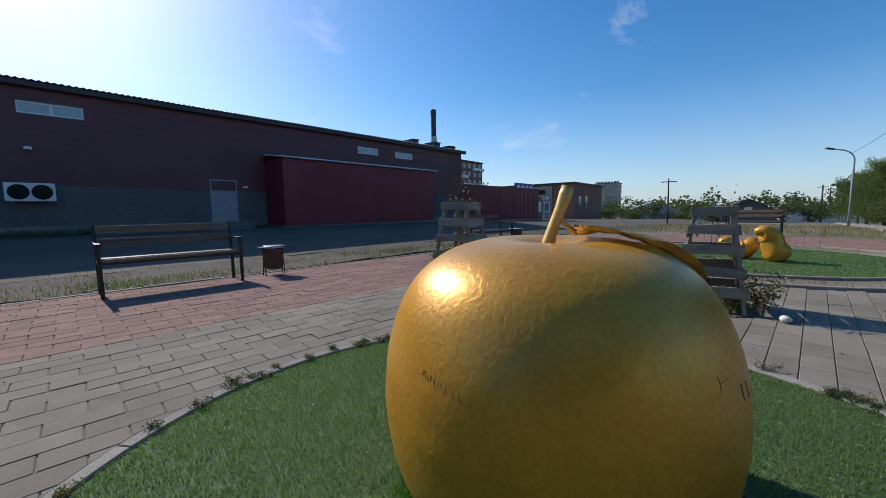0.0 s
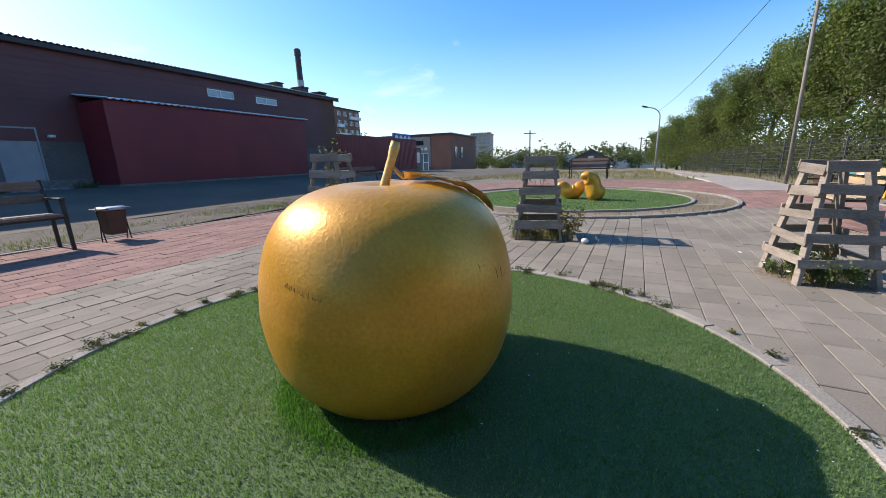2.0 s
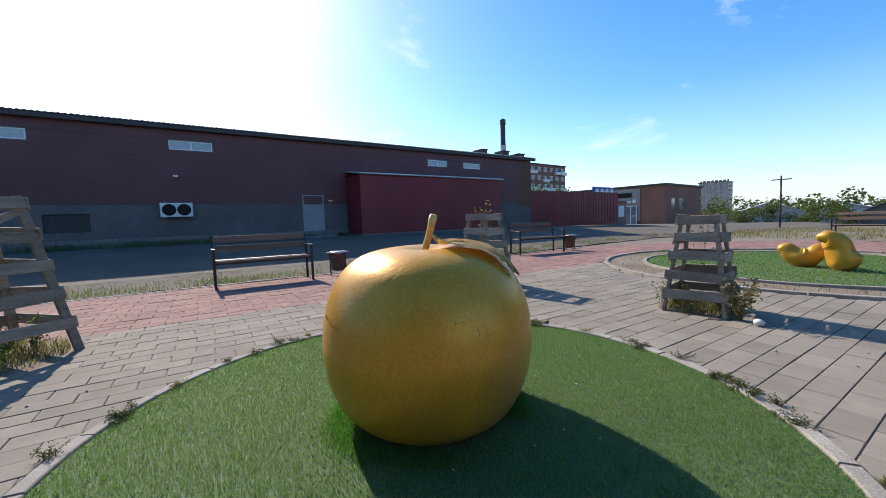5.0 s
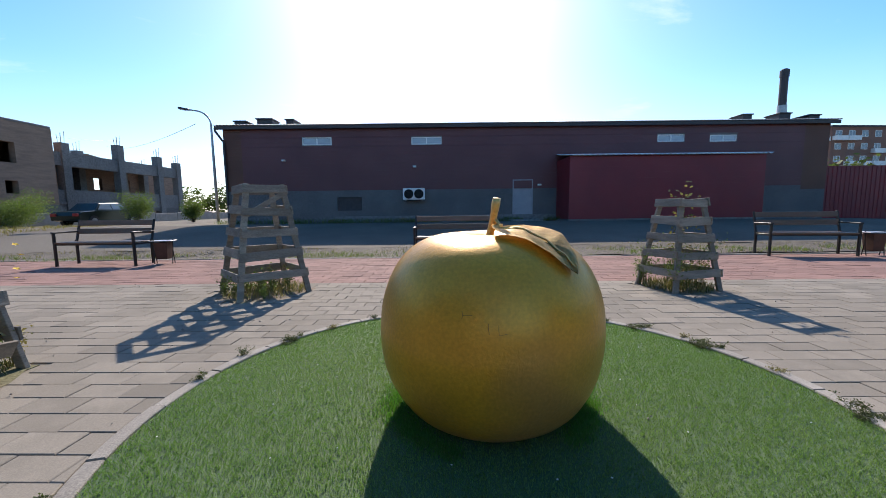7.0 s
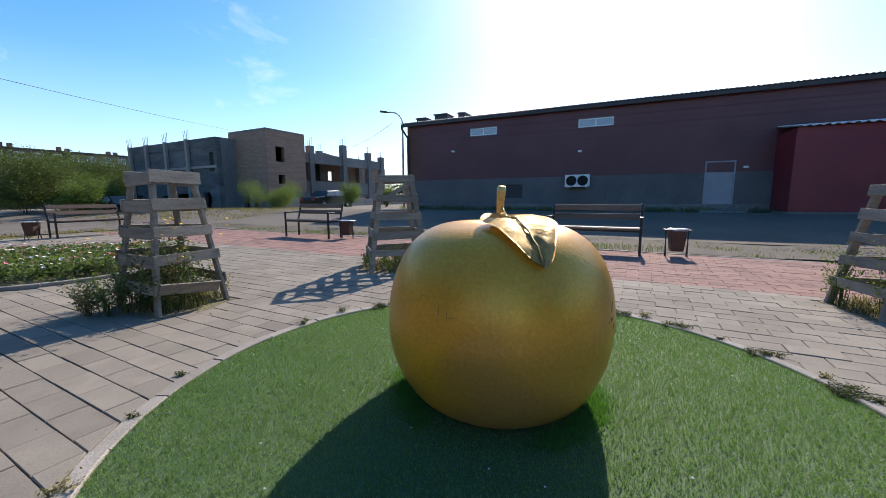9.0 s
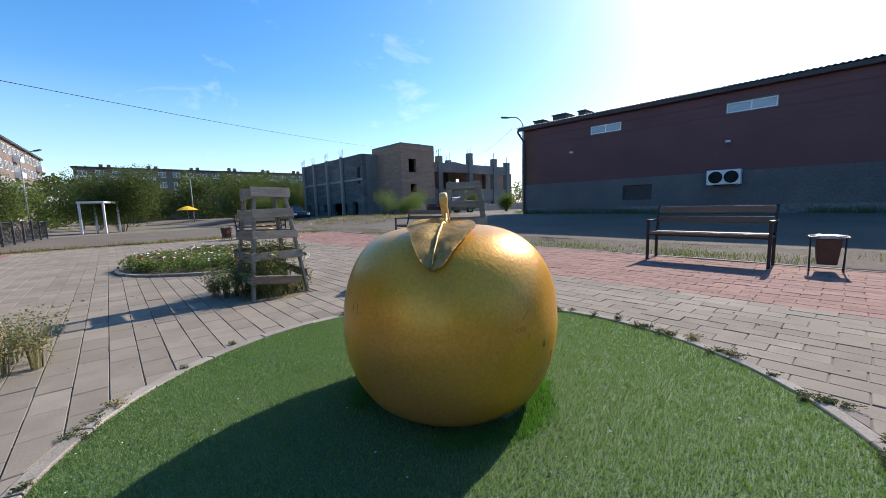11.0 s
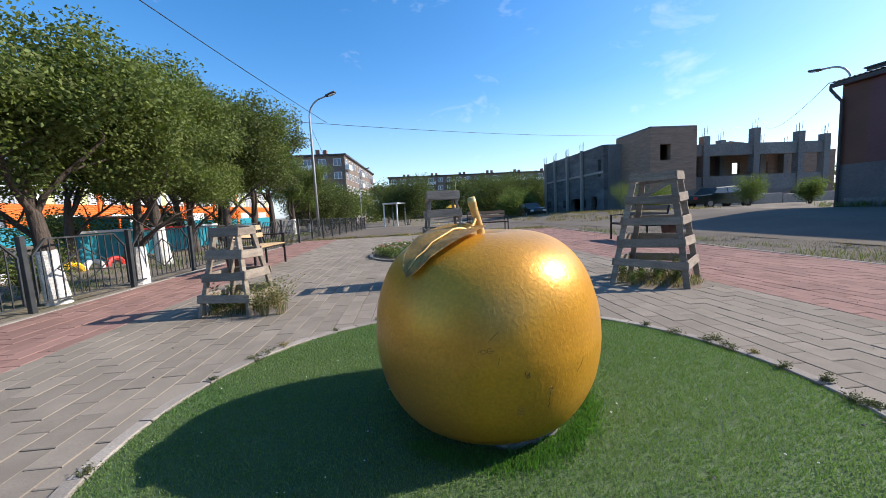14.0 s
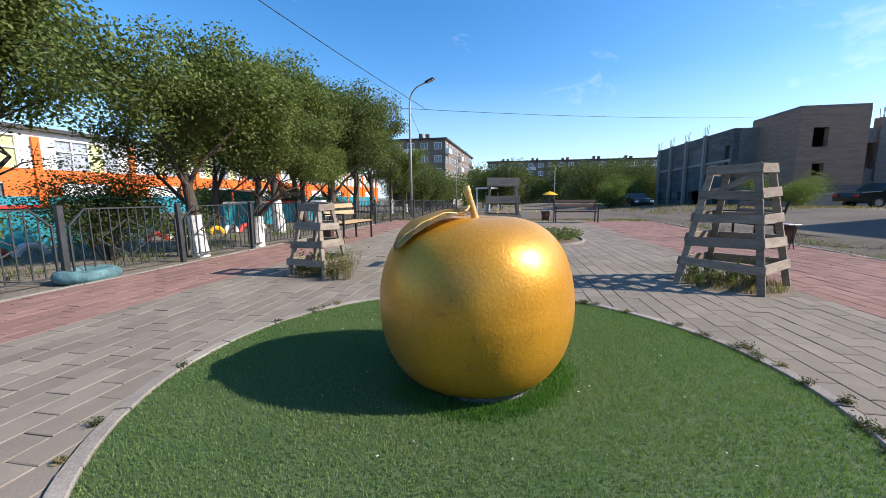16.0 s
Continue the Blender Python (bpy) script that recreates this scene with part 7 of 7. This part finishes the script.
def flowers(name, spots, petal, size, label, seed):
    """Small five-petalled blooms on short stalks."""
    rn = random.Random(seed)
    vs, fs = [], []
    for x, y, z in spots:
        b = len(vs)
        tx, ty = rn.uniform(-0.5, 0.5), rn.uniform(-0.5, 0.5)
        vs.append((x, y, z))
        for k in range(10):
            a = k * math.tau / 10
            r = size * (1 if k % 2 else 0.55) * rn.uniform(0.85, 1.15)
            vs.append((x + r * math.cos(a), y + r * math.sin(a), z + 0.3 * size + r * (tx * math.cos(a) + ty * math.sin(a))))
        fs += [(b, b + 1 + k, b + 1 + (k + 1) % 10) for k in range(10)]
    tagged(raw(name, vs, fs, M[petal]), label, "flowers", "", "stuff")


g = GUARDS[1]
flowers("petunias", [(g[0] + rn.uniform(-0.45, 0.45), g[1] + rn.uniform(-0.4, 0.45), rn.uniform(0.03, 0.12)) for _ in range(16)], "petal_w", 0.017, "white petunias at the tree guard's foot", 1)
g = GUARDS[2]
flowers("yellow_flowers", [(g[0] + rn.uniform(-0.5, 0.5), g[1] + rn.uniform(-0.5, 0.5), rn.uniform(0.3, 0.85)) for _ in range(60)], "petal_y", 0.021, "small yellow flowers in the tree guard", 2)
bedspots = [(BX + BR * 0.95 * math.sqrt(rn.random()) * math.cos(q := rn.uniform(0, math.tau)), BY + BR * 0.95 * math.sqrt(rn.random()) * math.sin(q)) for _ in range(900)]
v, f = leaf_cloud([(x, y, 0.13) for x, y in bedspots], 0.15, 22, 0.05, np.random.default_rng(5))
v[:, 2] = np.abs(v[:, 2]) + 0.02
tagged(cloud_mesh("flower_foliage", v, f, M["weed"]), "low green foliage of the flower bed", "flower bed", "", "stuff")
flowers("bed_flowers", [(x, y, rn.uniform(0.18, 0.3)) for x, y in bedspots[:230]], "petal_w", 0.027, "white flowers in the round bed", 3)
flowers("bed_flowers", [(x, y, rn.uniform(0.18, 0.3)) for x, y in bedspots[230:420]], "petal_r", 0.027, "red and pink flowers in the round bed", 4)


def strip(x0, x1, y0, y1):
    def place(rng, n):
        x, y = rng.uniform(x0, x1, n), rng.uniform(y0, y1, n)
        keep = np.array([noise.noise((a * 0.8, b * 1.4, 7.0)) > -0.05 for a, b in zip(x, y)])
        x, y = x[keep], y[keep]
        return np.c_[x, y, [ground_z(a, b) + 0.02 for a, b in zip(x, y)]]
    return place


blades("verge_grass", 5500, strip(-12, 14, 6.4, 7.3), 0.11, 0.009, M["weed"], 11, 0.9, label="patchy green weeds along the kerb", category="grass")
blades("verge_grass", 7000, strip(-16, 16, 6.4, 8.4), 0.07, 0.008, M["straw"], 12, 0.9, label="patchy dry grass along the gravel", category="grass")
blades("fence_grass", 9000, strip(-28, 6, -7.2, -5.6), 0.13, 0.009, M["weed"], 13, 0.8, label="grass tufts along the metal fence", category="grass")
blades("fence_grass", 8000, strip(6, 40, -8.2, -5.6), 0.13, 0.012, M["straw"], 14, 0.8, label="dry grass along the wire fence", category="grass")
blades("field_grass", 9000, strip(17.5, 44, -4.5, 8), 0.16, 0.02, M["straw"], 15, 0.9, label="dry grass on the open field", category="grass")
blades("field_grass", 8000, strip(-31, -15, 9, 16.5), 0.14, 0.02, M["straw"], 16, 0.7, label="weeds before the unfinished building", category="grass")
blades("yard_grass", 12000, strip(-12, 5, -30, -7), 0.12, 0.02, M["weed"], 17, 0.8, label="thin grass in the playground", category="grass")
blades("hall_grass", 5000, strip(-11, 6, 15.2, 16.0), 0.22, 0.014, M["weed"], 18, 0.7, label="weeds along the hall's footing", category="grass")
blades("verge_grass", 5000, strip(-16.6, -14.5, -6, 7), 0.1, 0.012, M["straw"], 24, 0.9, label="dry tufts between plaza and side street", category="grass")
blades("ring_grass", 900, in_disc(DX, DY, RR, 0.0, DR + 0.1), 0.06, 0.008, M["straw"], 19, 0.9, label="dry tufts in the dirt ring", category="grass")


def pebbles(name, count, place, size, material, seed, label):
    rng = np.random.default_rng(seed)
    p = place(rng, count)
    base = np.array([(1, 0, 0), (-1, 0, 0), (0, 1, 0), (0, -1, 0), (0, 0, 1), (0, 0, -1)], float)
    tri = [(0, 2, 4), (2, 1, 4), (1, 3, 4), (3, 0, 4), (2, 0, 5), (1, 2, 5), (3, 1, 5), (0, 3, 5)]
    n = len(p)
    s = size * rng.uniform(0.4, 1.6, (n, 1, 1)) * rng.uniform(0.6, 1.2, (n, 6, 1)) * np.array([1, 1, 0.6])
    vs = (p[:, None] + base[None] * s).reshape(-1, 3)
    fs = [tuple(int(6 * i + k) for k in t) for i in range(n) for t in tri]
    me = bpy.data.meshes.new(name)
    me.from_pydata(vs.tolist(), [], fs)
    tagged(finish(name, me, material), label, "stones", "", "stuff")


pebbles("gravel_stones", 6000, strip(-10, 12, 6.4, 8.6), 0.022, M["stone"], 21, "loose gravel stones along the road")
crumbs = lambda rng, n: np.c_[rng.uniform(-5, 5, n), rng.uniform(-5, 6, n), np.full(n, 0.006)]
pebbles("litter_crumbs", 380, crumbs, 0.008, M["stone"], 22, "small dark crumbs and leaf bits on the pavers")
pebbles("pale_specks", 70, in_disc(CX, CY, CR, 0.012), 0.0045, M["lime"], 23, "tiny pale specks on the turf")

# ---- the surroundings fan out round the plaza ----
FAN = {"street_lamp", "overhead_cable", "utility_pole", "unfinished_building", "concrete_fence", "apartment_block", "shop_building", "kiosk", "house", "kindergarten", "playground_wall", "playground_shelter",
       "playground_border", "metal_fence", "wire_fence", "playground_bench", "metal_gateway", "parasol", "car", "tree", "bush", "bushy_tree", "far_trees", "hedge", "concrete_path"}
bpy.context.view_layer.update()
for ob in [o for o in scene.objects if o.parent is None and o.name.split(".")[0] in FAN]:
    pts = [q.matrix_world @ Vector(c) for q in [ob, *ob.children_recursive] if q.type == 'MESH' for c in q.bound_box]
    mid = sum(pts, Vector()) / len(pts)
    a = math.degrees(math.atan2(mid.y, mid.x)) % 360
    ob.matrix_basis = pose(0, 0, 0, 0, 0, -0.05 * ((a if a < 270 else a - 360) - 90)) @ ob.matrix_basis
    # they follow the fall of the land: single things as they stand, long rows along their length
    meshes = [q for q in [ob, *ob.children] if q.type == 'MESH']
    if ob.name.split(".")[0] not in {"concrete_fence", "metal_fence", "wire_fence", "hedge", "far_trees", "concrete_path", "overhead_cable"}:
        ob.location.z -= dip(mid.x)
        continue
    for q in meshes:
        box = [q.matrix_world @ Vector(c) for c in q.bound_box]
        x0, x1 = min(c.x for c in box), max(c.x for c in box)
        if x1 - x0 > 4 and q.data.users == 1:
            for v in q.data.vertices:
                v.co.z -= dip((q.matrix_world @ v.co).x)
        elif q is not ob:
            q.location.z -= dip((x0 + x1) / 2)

# ---- paving stones, last ----
joined, single = paving()
for key, parent, mj, ms in (('g', pave_grey, "paver_j", "paver"), ('r', pave_red, "red_j", "red")):
    raw("pavers", *joined[key], M[mj], parent)["kind"] = "stuff"
    vs, fs = slab([(-PL / 2 + GAP / 2, -PW / 2 + GAP / 2), (PL / 2 - GAP / 2, -PW / 2 + GAP / 2), (PL / 2 - GAP / 2, PW / 2 - GAP / 2), (-PL / 2 + GAP / 2, PW / 2 - GAP / 2)], 0.0)
    me = None
    for x, y, z in single[key]:
        if me is None:
            o = raw("paver", vs, fs, M[ms], parent)
            me = o.data
        else:
            o = new("paver", me)
            o.parent = parent
        o.location = (x, y, z)
